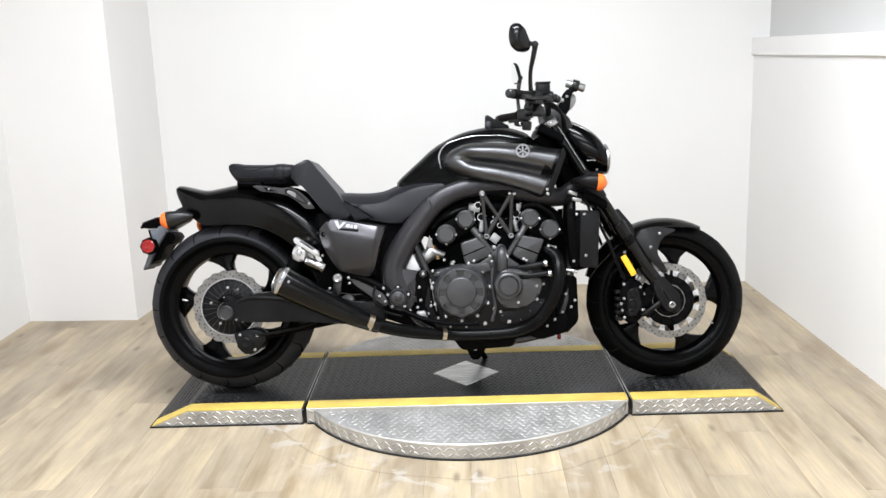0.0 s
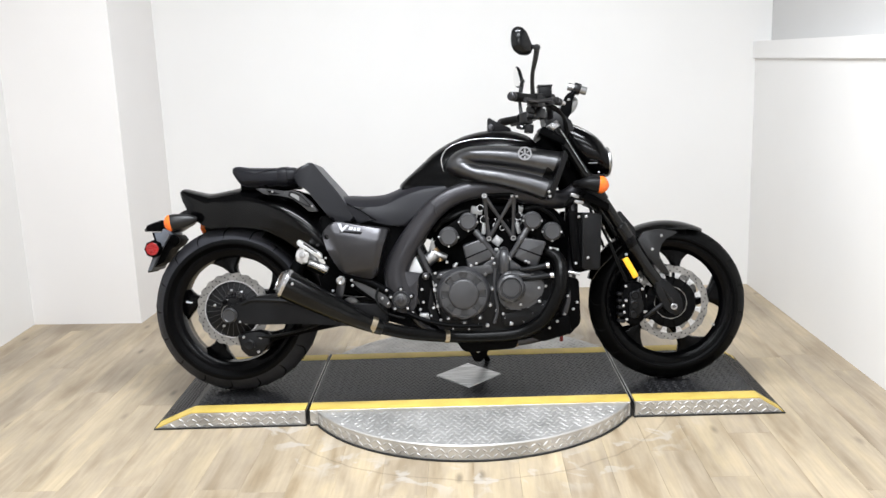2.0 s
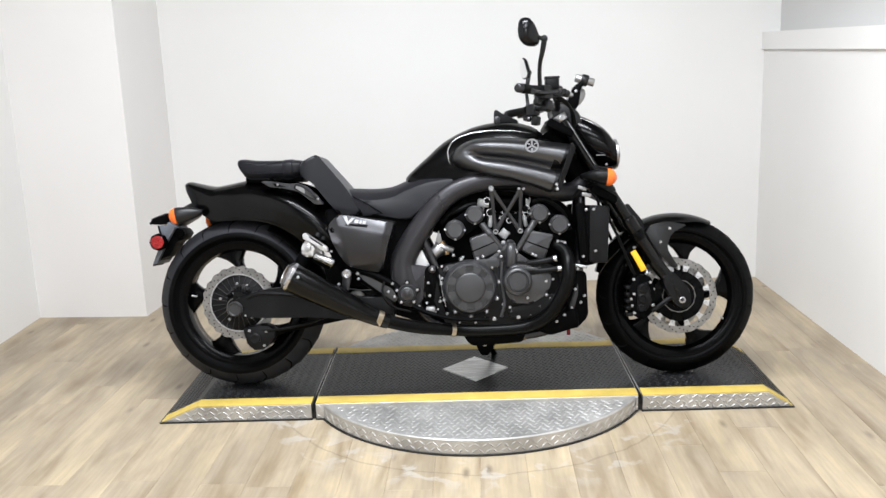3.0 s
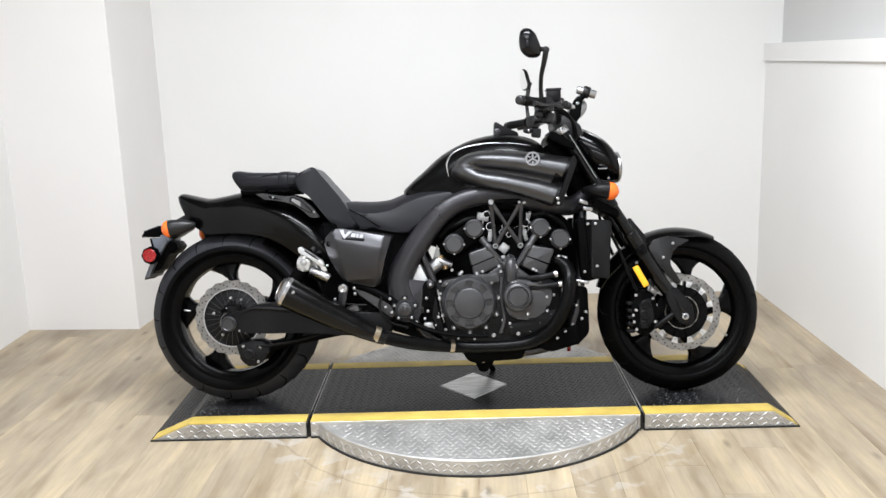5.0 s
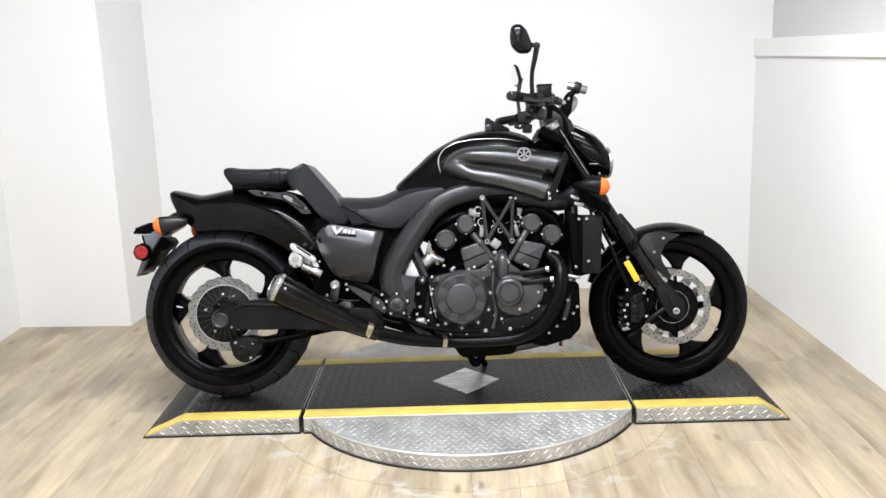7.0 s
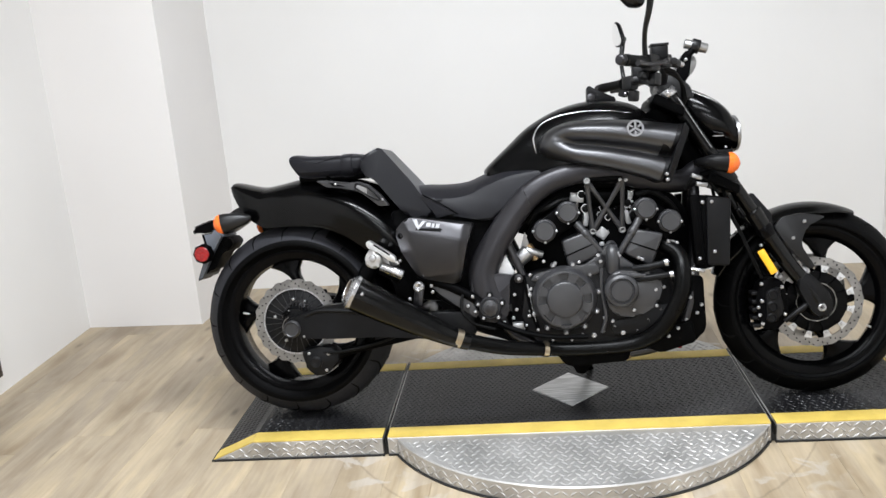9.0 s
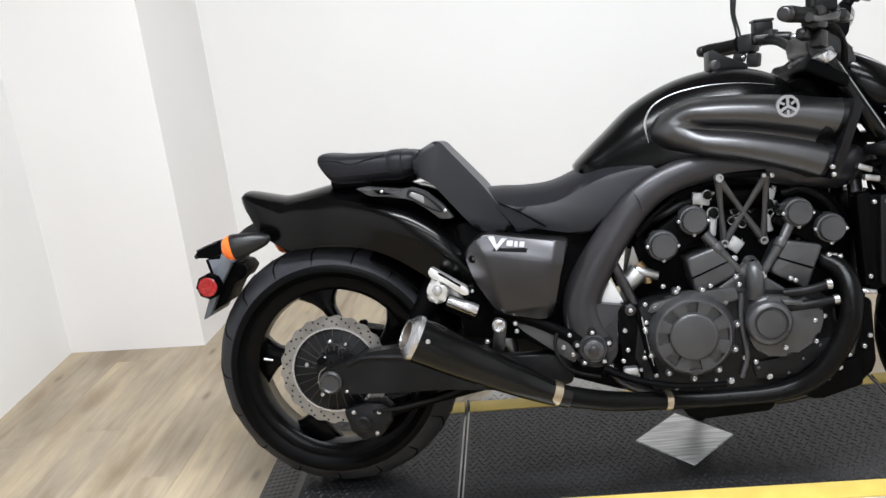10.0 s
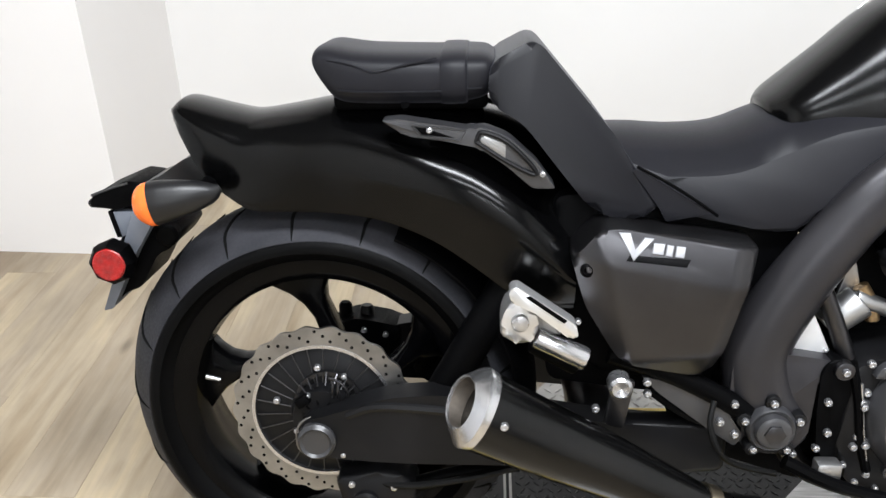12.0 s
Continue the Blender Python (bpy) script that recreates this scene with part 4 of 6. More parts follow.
part("seam", tube([V(0.050, 0.1075, 0.874), V(0.085, 0.1150, 0.868), V(0.115, 0.1180, 0.858), V(0.155, 0.1172, 0.867), V(0.20, 0.1140, 0.876)], 0.0014, 6), M_SEAT, pil)
part("pillion_base", slab(fillet([(0.05, 0.80), (0.05, 0.826), (0.27, 0.826), (0.27, 0.80)], 0.01), 0.07, -0.07, 0.004), M_DARK, bike)
HUMP = fillet([(0.272, 0.868), (0.328, 0.897), (0.343, 0.891), (0.440, 0.775), (0.505, 0.674), (0.468, 0.655), (0.412, 0.672), (0.372, 0.722), (0.318, 0.790), (0.270, 0.818)], 0.016)
part("back_bolster", slab(HUMP, 0.148, -0.148, 0.032, 7, seat_flare(0.70, 0.895, 1.03, 0.74)), M_BOLSTER, bike, "black vinyl back bolster", 60)
SEAT = curve([(0.40, 0.755), (0.46, 0.766), (0.54, 0.762), (0.61, 0.767), (0.67, 0.789), (0.74, 0.812), (0.83, 0.822), (0.878, 0.818), (0.872, 0.796), (0.80, 0.742), (0.735, 0.690), (0.690, 0.640), (0.60, 0.652), (0.50, 0.676), (0.43, 0.70)], 3, True)
bm = slab(SEAT, 0.148, -0.148, 0.050, 10, lambda x, z: (1.0 - 0.10 * max(0, (z - 0.64) / 0.18) ** 2) * (1 - 0.05 * max(0, (x - 0.70) / 0.18)) * (1 - 0.30 * max(0, min(1, (0.50 - x) / 0.08))))
for y in [0.012 * k - 0.102 for k in range(18)]:
    bmesh.ops.bisect_plane(bm, geom=bm.verts[:] + bm.edges[:] + bm.faces[:], plane_co=(0, y, 0), plane_no=(0, 1, 0))
for v in bm.verts:
    v.co.z -= 0.050 * (abs(v.co.y) / 0.146) ** 2.4 * max(0, min(1, (v.co.z - 0.68) / 0.06))
part("rider_seat", bm, M_SEAT, bike, "black vinyl rider seat", 70)
for s in (1, -1):
    part("seat_panel", slab(fillet([(0.462, 0.730), (0.478, 0.727), (0.574, 0.668), (0.512, 0.655), (0.505, 0.672)], 0.006), 0.138 * s, 0.1515 * s, 0.003), M_SEAT, bike, "black seat side panel")
    part("seam", tube([V(0.470, 0.1505 * s, 0.733), V(0.510, 0.1525 * s, 0.712), V(0.545, 0.1525 * s, 0.690), V(0.582, 0.151 * s, 0.664)], 0.0022, 6, 3), M_DARK, bike)
# Dark box, enlarged to fill the shaded gap between seat and side cover
part("battery_box_fill", slab(fillet([(0.36, 0.69), (0.70, 0.70), (0.70, 0.60), (0.64, 0.50), (0.60, 0.40), (0.42, 0.42), (0.36, 0.55)], 0.02), 0.128, -0.135, 0.01), M_DARK, bike)

# side covers with a creased face
def soft_max(d, r=0.006):
    return 0 if d < -r else d if d > r else (d + r) ** 2 / (4 * r)


def side_cover(s):
    outer = fillet([(0.380, 0.622), (0.416, 0.661), (0.440, 0.664), (0.634, 0.634), (0.606, 0.560), (0.588, 0.484), (0.576, 0.448), (0.552, 0.446), (0.456, 0.472), (0.440, 0.489), (0.400, 0.556)], 0.014, 3)
    bm = slab(outer, 0.120, 0.228, 0.010, 4)
    # creases: a shoulder under the badge, a strip turned to the rear, a rounded front edge and foot
    creases = [(Vector((0.42, 0.624)), Vector((0.21, 1.0)).normalized(), 0.42), (Vector((0.426, 0.62)), Vector((-1.0, -0.27)).normalized(), 0.42),
               (Vector((0.592, 0.585)), Vector((1.0, -0.20)).normalized(), 0.60), (Vector((0.52, 0.482)), Vector((0.12, -1.0)).normalized(), 0.45)]
    for o, n, k in creases:
        for d in (-0.008, -0.0027, 0.0027, 0.008):
            q = o + n * d
            bmesh.ops.bisect_plane(bm, geom=bm.verts[:] + bm.edges[:] + bm.faces[:], plane_co=(q.x, 0, q.y), plane_no=(n.x, 0, n.y))
    for z in (0.515, 0.535, 0.555, 0.575, 0.592):
        bmesh.ops.bisect_plane(bm, geom=bm.verts[:] + bm.edges[:] + bm.faces[:], plane_co=(0, 0, z), plane_no=(0, 0, 1))
    for v in bm.verts:
        w = -v.co.y
        if w > 0.165:
            p = Vector((v.co.x, v.co.z))
            drop = sum(k * soft_max((p - o).dot(n), 0.008) for o, n, k in creases) + 0.75 * max(0, 0.595 - p.y) ** 2
            v.co.y += drop
        v.co.y *= s
    return part("side_cover", bm, M_FRAME, bike, "charcoal side cover with a silver badge", 30)


for s in (1, -1):
    cov = side_cover(s)
    if s > 0:
        on_face = lambda x, z: (0.2300 - 0.42 * max(0, (x - 0.42) * 0.205 + (z - 0.624) * 0.979)) / 0.2255
        # the badge: one large slanted mark and small ones on a backing bar
        part("badge_mark", slab([(0.440, 0.660), (0.456, 0.659), (0.461, 0.637), (0.474, 0.653), (0.487, 0.651), (0.459, 0.625)], 0.205, 0.2255, 0.0008, 1, on_face), M_BADGE, cov, "raised silver badge")
        for x, wd in ((0.483, 0.016), (0.5005, 0.010), (0.513, 0.013)):
            z = 0.640 - 0.16 * (x - 0.483)
            part("badge_mark", slab([(x, z - 0.007), (x + 0.003, z + 0.006), (x + wd + 0.002, z + 0.0045), (x + wd - 0.001, z - 0.009)], 0.205, 0.2255, 0.0008, 1, on_face), M_BADGE, cov)
        part("badge_base", slab([(0.449, 0.6245), (0.454, 0.632), (0.535, 0.624), (0.529, 0.614)], 0.205, 0.2240, 0.0008, 1, on_face), M_DARK, cov)
        part("cover_screw", lathe([(0.0001, 0.190), (0.010, 0.190), (0.010, 0.217), (0.006, 0.220), (0.004, 0.216), (0.0001, 0.216)], (0.401, 0, 0.609), 16, closed=False), M_DARK, cov)

# main frame: curved beam each side
for s in (1, -1):
    beam = part("frame_beam", tube([V(0.700, 0.150 * s, 0.345), V(0.662, 0.152 * s, 0.400), V(0.652, 0.152 * s, 0.470), V(0.682, 0.152 * s, 0.540), V(0.742, 0.150 * s, 0.630), V(0.808, 0.148 * s, 0.706), V(0.886, 0.145 * s, 0.752), V(0.985, 0.138 * s, 0.772), V(1.09, 0.126 * s, 0.762), V(1.20, 0.105 * s, 0.735), V(1.30, 0.072 * s, 0.725), V(1.36, 0.045 * s, 0.760)],
                                   [0.048, 0.050, 0.048, 0.046, 0.042, 0.039, 0.036, 0.034, 0.034, 0.036, 0.036, 0.034], 20, 6, 0.75), M_BEAM, bike, "cast charcoal frame beam")
    part("frame_seam", tube([V(0.789, 0.182 * s, 0.738), V(0.797, 0.184 * s, 0.722), V(0.806, 0.184 * s, 0.700), V(0.812, 0.182 * s, 0.682)], 0.0014, 6), M_SCOOP, beam)
    part("pivot_plate", slab(fillet([(0.612, 0.460), (0.612, 0.395), (0.620, 0.345), (0.645, 0.318), (0.690, 0.310), (0.727, 0.332), (0.734, 0.440), (0.766, 0.458), (0.690, 0.470)], 0.016), 0.120 * s, 0.176 * s, 0.016, 4), M_BEAM, bike, "broad charcoal casting round the pivot")
    part("frame_strut", tube([V(0.728, 0.148 * s, 0.575), V(0.752, 0.150 * s, 0.520), V(0.778, 0.152 * s, 0.455)], 0.013, 10), M_FRAME, bike)
    part("gusset_plate", slab(fillet([(0.718, 0.540), (0.681, 0.458), (0.758, 0.456)], 0.010), 0.140 * s, 0.149 * s, 0.001), M_WHITEMETAL, bike, "bright triangular metal plate")
    if s > 0:
        bolts(bike, [(0.718, 0.150, 0.524), (0.692, 0.150, 0.466), (0.748, 0.150, 0.465)], 0.0035)
PV = (0.669, 0, 0.364)
piv = part("pivot_cover", lathe([(0.0001, 0.16), (0.035, 0.16), (0.035, 0.196), (0.031, 0.202), (0.026, 0.200), (0.024, 0.210), (0.019, 0.213), (0.0001, 0.211)], PV, 40, closed=False), M_CAST, bike, "round black pivot cover")
for q in ring(PV, 0.040, 5, 0.0, 90):
    part("cover_lug", rod(V(q[0], 0.165, q[2]), V(q[0], 0.196, q[2]), 0.011, edge=0.002), M_MATTE, piv)
part("pivot_nut", lathe([(0.0001, 0.208), (0.015, 0.208), (0.015, 0.2155), (0.012, 0.217), (0.0001, 0.217)], PV, 6, closed=False), M_FRAME, piv)
bolts(piv, ring(PV, 0.040, 5, 0.198, 90), 0.0065)

# ---- engine ----
eng = part("engine", slab(fillet([(0.765, 0.300), (0.775, 0.455), (0.840, 0.470), (1.10, 0.470), (1.225, 0.450), (1.250, 0.400), (1.225, 0.310), (1.130, 0.225), (0.830, 0.225)], 0.03), 0.165, -0.165, 0.012), M_MATTE, bike, "black V-four engine")
eng.location += V(0, 0.015, 0)
# Dark slabs added to fill the shaded gaps round the engine
part("engine_gap_fill", slab(fillet([(0.775, 0.44), (0.80, 0.60), (0.865, 0.690), (0.98, 0.735), (1.13, 0.730), (1.27, 0.690), (1.33, 0.60), (1.31, 0.42)], 0.03), 0.055, -0.12, 0.006), M_DARK, eng)
part("beam_gap_fill", slab(fillet([(0.735, 0.600), (0.80, 0.695), (0.88, 0.750), (1.00, 0.770), (1.16, 0.760), (1.18, 0.70), (1.0, 0.71), (0.86, 0.62), (0.80, 0.575)], 0.012), 0.030, -0.05, 0.004), M_DARK, eng)
part("lower_gap_fill", slab(fillet([(0.55, 0.375), (0.72, 0.345), (0.86, 0.27), (0.86, 0.235), (0.74, 0.235), (0.62, 0.275), (0.55, 0.31)], 0.015), 0.10, -0.10, 0.006), M_DARK, eng)
part("sump", slab(fillet([(0.84, 0.24), (1.12, 0.24), (1.10, 0.16), (0.90, 0.15)], 0.02), 0.12, -0.12, 0.01), M_DARK, eng)
CL = (0.904, 0, 0.380)
clutch = part("clutch_cover", lathe([(0.0001, 0.15), (0.102, 0.15), (0.102, 0.172), (0.097, 0.184), (0.093, 0.194), (0.088, 0.200), (0.083, 0.201), (0.0815, 0.188), (0.0580, 0.188), (0.0565, 0.203), (0.053, 0.207), (0.048, 0.208), (0.0001, 0.208)], CL, 64, closed=False), M_CAST, eng, "round black clutch cover")
for k in range(8):
    o = Vector(CL)
    a2 = radians(45 * k + 22.5)
    u2, t2 = Vector((math.cos(a2), 0, math.sin(a2))), Vector((-math.sin(a2), 0, math.cos(a2)))
    land = [o + (u2 * math.cos(b) + t2 * math.sin(b)) * r for r, b in ((0.053, -0.20), (0.084, -0.20), (0.084, 0.20), (0.053, 0.20))]
    part("cover_land", loft([[q + V(0, w, 0) for q in land] for w in (0.184, 0.2005)]), M_CAST, clutch)
for x, w, z in ring(CL, 0.108, 11, 0.0, 8):
    part("cover_lug", rod(V(x, 0.150, z), V(x, 0.172, z), 0.010, edge=0.002, n=12), M_CAST, clutch)
for k in range(6):
    part("cover_mark", box(V(CL[0] - 0.0125 + 0.005 * k, 0.2012, CL[2] - 0.0885), (0.0034, 0.001, 0.005), 0), M_SCOOP, clutch)
bolts(eng, ring(CL, 0.109, 11, 0.174, 8), 0.0065)
# alternator-side cover
gen = part("pump_cover", slab(fillet([(1.030, 0.405), (1.040, 0.438), (1.066, 0.462), (1.140, 0.455), (1.160, 0.440), (1.200, 0.440), (1.206, 0.400), (1.190, 0.350), (1.130, 0.312), (1.060, 0.318), (1.036, 0.352)], 0.016), 0.15, 0.190, 0.010, 3), M_CAST, eng, "black water-pump cover")
part("pump_cap", lathe([(0.0001, 0.18), (0.053, 0.18), (0.053, 0.200), (0.048, 0.208), (0.040, 0.211), (0.037, 0.204), (0.034, 0.204), (0.032, 0.209), (0.0001, 0.209)], (1.080, 0, 0.398), 40, closed=False), M_CAST, gen)
part("cover_ridge", slab(fillet([(1.108, 0.452), (1.155, 0.446), (1.160, 0.436), (1.118, 0.438)], 0.004), 0.18, 0.200, 0.003), M_CAST, gen)
part("crankcase_top", slab(fillet([(0.800, 0.440), (0.815, 0.462), (0.892, 0.478), (1.010, 0.486), (1.020, 0.455), (0.93, 0.44)], 0.010), 0.14, 0.178, 0.006), M_CAST, eng)
part("crankcase_seam", tube([V(1.024, 0.172, 0.470), V(1.021, 0.172, 0.40), V(1.030, 0.172, 0.32), V(1.015, 0.172, 0.265)], 0.006, 8), M_CAST, eng)
part("lower_cover", slab(fillet([(1.040, 0.300), (1.100, 0.306), (1.190, 0.345), (1.232, 0.345), (1.195, 0.300), (1.130, 0.258), (1.05, 0.256)], 0.012), 0.14, 0.172, 0.006), M_MATTE, eng)
for z0, z1, x1 in ((0.462, 0.478, 1.225), (0.428, 0.440, 1.24)):
    part("coolant_pipe", tube([V(1.12, 0.18, z0), V(1.17, 0.195, z0 + 0.006), V(x1, 0.19, z1)], 0.011, 10), M_MATTE, gen)
    part("hose_clamp", rod(V(x1 - 0.012, 0.19, z1 - 0.001), V(x1, 0.19, z1), 0.0125), M_ALU, gen)
bolts(eng, [(1.025, 0.17, 0.312), (1.022, 0.17, 0.49), (1.05, 0.17, 0.30), (1.115, 0.192, 0.335), (1.185, 0.192, 0.345), (1.212, 0.175, 0.40), (1.175, 0.18, 0.465), (1.15, 0.175, 0.49), (1.185, 0.19, 0.395), (1.14, 0.17, 0.495), (1.08, 0.17, 0.505), (1.0, 0.17, 0.475), (0.955, 0.17, 0.492), (0.88, 0.17, 0.492), (0.845, 0.17, 0.50), (0.80, 0.17, 0.46), (0.795, 0.17, 0.40), (0.79, 0.17, 0.33)], 0.0065)
bolts(eng, [(0.83, 0.168, 0.262), (0.86, 0.168, 0.248), (0.92, 0.168, 0.246), (0.955, 0.168, 0.262), (1.02, 0.168, 0.270), (1.055, 0.168, 0.285), (1.125, 0.168, 0.268), (1.16, 0.168, 0.30), (1.2, 0.168, 0.33), (0.78, 0.168, 0.30)], 0.005)
bolts(eng, [(0.990, 0.17, 0.258), (1.08, 0.17, 0.262)], 0.009)
# cylinders, heads and round cam caps
CYL = {"rear": ((0.905, 0.560), (0.993, 0.588), (1.022, 0.512), (0.925, 0.468)), "front": ((1.222, 0.566), (1.136, 0.584), (1.098, 0.510), (1.180, 0.462))}
PLUG = {"rear": ((0.955, 0.612), (1.026, 0.520)), "front": ((1.152, 0.616), (1.084, 0.512))}
for nm, base, tip in (("rear", (1.000, 0.455), (0.872, 0.655)), ("front", (1.085, 0.455), (1.226, 0.650))):
    b, t = Vector((base[0], base[1])), Vector((tip[0], tip[1]))
    d = (t - b).normalized()
    q = Vector((-d.y, d.x))
    def band(f0, f1, h, w):
        c0, c1 = b + (t - b) * f0, b + (t - b) * f1
        return slab(fillet([tuple(c0 - q * h), tuple(c1 - q * h), tuple(c1 + q * h), tuple(c0 + q * h)], 0.008, 2), w, -w, 0.005)
    cyl = part("cylinder", slab(fillet(list(CYL[nm]), 0.012, 3), 0.160, -0.160, 0.010, 3), M_CAST, eng, "black cylinder block")
    # Groove across the block drawn as a dark strip, shade in its colour
    for f in (0.50,):
        mid = [(Vector(CYL[nm][0]) * (1 - g) + Vector(CYL[nm][3]) * g, Vector(CYL[nm][1]) * (1 - g) + Vector(CYL[nm][2]) * g) for g in (f, f + 0.055)]
        part("cylinder_groove_strip", slab([tuple(mid[0][0]), tuple(mid[0][1]), tuple(mid[1][1]), tuple(mid[1][0])], 0.150, 0.1608, 0.001), M_DARK, cyl)
    part("cylinder_base", band(-0.1, 0.16, 0.064, 0.158), M_CAST, cyl)
    part("cylinder_head", band(0.66, 0.98, 0.068, 0.135), M_DARK, cyl)
    p0, p1 = PLUG[nm]
    part("plug_tube", tube([V(p0[0], 0.140, p0[1]), V(p0[0] * 0.6 + p1[0] * 0.4, 0.152, p0[1] * 0.6 + p1[1] * 0.4), V(p1[0], 0.150, p1[1])], [0.013, 0.011, 0.010], 10), M_CAST, cyl)
    part("plug_collar", rod(V(p0[0] * 0.72 + p1[0] * 0.28, 0.149, p0[1] * 0.72 + p1[1] * 0.28), V(p0[0] * 0.55 + p1[0] * 0.45, 0.152, p0[1] * 0.55 + p1[1] * 0.45), 0.0145, edge=0.002), M_CAST, cyl)
for x, z, r in ((0.854, 0.595, 0.037), (0.929, 0.649, 0.035), (1.171, 0.646, 0.035), (1.243, 0.603, 0.036)):
    cap = part("cam_cap", lathe([(0.0001, 0.11), (r, 0.11), (r, 0.148), (r * 0.94, 0.154), (r * 0.84, 0.155), (r * 0.82, 0.166), (r * 0.76, 0.170), (0.0001, 0.170)], (x, 0, z), 36, closed=False), M_CAST, eng, "round black cam cap")
    part("cap_lug", slab(fillet([(x - r * 1.1, z - 0.008), (x - r * 1.1, z + 0.010), (x + r * 1.1, z + 0.008), (x + r * 1.1, z - 0.012)], 0.006), 0.10, 0.150, 0.003), M_MATTE, cap)
    bolts(cap, [(x - r * 0.98, 0.152, z), (x + r * 0.98, 0.152, z - 0.003), (x, 0.152, z - r * 0.98)], 0.005)
# round oil-filter neck in the V
part("oil_neck", tube([V(1.060, 0.160, 0.455), V(1.060, 0.166, 0.490), V(1.060, 0.158, 0.520), V(1.060, 0.120, 0.534)], [0.022, 0.021, 0.020, 0.018], 14), M_CAST, eng)
part("neck_collar", slab(fillet([(1.020, 0.492), (1.030, 0.530), (1.050, 0.540), (1.072, 0.530), (1.090, 0.492), (1.085, 0.470), (1.03, 0.470)], 0.010), 0.13, 0.158, 0.006), M_CAST, eng)
bolts(eng, [(1.015, 0.172, 0.51), (1.075, 0.172, 0.512)], 0.0065)
# X-shaped brace over the V
BT, BB = ((0.993, 0.744), (1.104, 0.741)), ((1.007, 0.582), (1.100, 0.582))


def brace_bar(p, q):
    return tube([V(p[0], 0.160, p[1]), V((p[0] + q[0]) / 2, 0.140, (p[1] + q[1]) / 2), V(q[0], 0.120, q[1])], [0.0095, 0.0065, 0.0095], 10, 3, 0.8)


brace = part("engine_brace", brace_bar(BT[0], BB[1]), M_CAST, bike, "black X-shaped engine brace")
for p, q in ((BT[1], BB[0]), (BT[0], BB[0]), (BT[1], BB[1])):
    part("brace_bar", brace_bar(p, q), M_CAST, brace)
part("brace_bar", rod(V(BT[0][0], 0.150, BT[0][1] + 0.004), V(BT[1][0], 0.150, BT[1][1] + 0.004), 0.009), M_DARK, brace)
for (x, z), w in ((BT[0], 0.160), (BB[0], 0.112), (BB[1], 0.112)):
    part("brace_washer", lathe([(0.0001, w), (0.0110, w), (0.0110, w + 0.014), (0.009, w + 0.018), (0.006, w + 0.018), (0.005, w + 0.013), (0.0001, w + 0.013)], (x, 0, z), 20, closed=False), M_SILVER, brace)
bolts(brace, [(BT[1][0] - 0.008, 0.170, BT[1][1]), (BT[1][0] + 0.010, 0.170, BT[1][1] - 0.002)], 0.0065)
# throttle bodies and pipework seen behind the brace
part("throttle_body", rod(V(0.985, 0.07, 0.69), V(1.125, 0.07, 0.69), 0.034, edge=0.005), M_DARK, bike, "cast throttle bodies")
part("throttle_body", rod(V(0.985, -0.05, 0.69), V(1.125, -0.05, 0.69), 0.034, edge=0.005), M_DARK, bike)
for x, z, a, l in ((0.965, 0.685, 80, 0.05), (0.985, 0.635, 84, 0.05), (1.135, 0.690, 70, 0.04), (1.118, 0.640, 95, 0.05), (1.05, 0.705, 0, 0.06), (1.135, 0.635, 60, 0.03)):
    u = Vector((math.cos(radians(a)), 0, math.sin(radians(a)))) * (l / 2)
    part("fuel_pipe", rod(V(x, 0.085, z) - u, V(x, 0.085, z) + u, 0.0075, edge=0.002, n=10), M_ALU, bike)
for k, (x, z) in enumerate(((1.035, 0.705), (1.075, 0.70), (1.045, 0.60), (1.06, 0.575), (1.02, 0.66), (1.085, 0.655))):
    part("hose_fitting", box(V(x, 0.06, z), (0.022, 0.02, 0.014 + 0.004 * (k % 3)), 0.003, Euler((0, 0.5 * k, 0)).to_matrix()), M_ALU if k % 2 else M_DARK, bike)
for x, z, sx, sz, a in ((0.964, 0.692, 0.045, 0.030, 10), (1.049, 0.684, 0.060, 0.012, 0), (0.990, 0.622, 0.016, 0.048, 8), (1.121, 0.619, 0.016, 0.045, -12), (1.127, 0.691, 0.030, 0.026, 20), (1.040, 0.572, 0.034, 0.034, 40), (1.036, 0.538, 0.016, 0.014, 0)):
    part("injector_bracket", box(V(x, 0.088, z), (sx, 0.012, sz), 0.004, Euler((0, radians(a), 0)).to_matrix()), M_WHITEMETAL, bike)
part("intake_plenum", slab(fillet([(0.95, 0.775), (1.16, 0.765), (1.15, 0.715), (0.965, 0.72)], 0.015), 0.10, -0.10, 0.008), M_DARK, bike)
for x, z, r, w in ((0.990, 0.655, 0.013, 0.095), (0.978, 0.700, 0.011, 0.098), (1.122, 0.665, 0.013, 0.095), (1.046, 0.655, 0.010, 0.080), (1.060, 0.622, 0.008, 0.085), (1.140, 0.655, 0.010, 0.090), (1.035, 0.632, 0.008, 0.085)):
    part("hose_clip", lathe([(r, w - 0.004), (r + 0.0025, w - 0.004), (r + 0.0025, w + 0.004), (r, w + 0.004)], (x, 0, z), 20), M_ALU, bike)
    part("hose_clip", box(V(x + r + 0.002, w, z + 0.004), (0.010, 0.008, 0.007), 0.0015), M_BOLT, bike)
    part("hose_end", rod(V(x, w - 0.03, z), V(x, w + 0.012, z), r - 0.0015, edge=0.002), M_HOSE, bike)
# left of the heads: brass and alloy thermostat housing
part("thermostat", rod(V(0.755, 0.12, 0.490), V(0.80, 0.12, 0.530), 0.022, 0.026, edge=0.004), M_SILVER, bike)
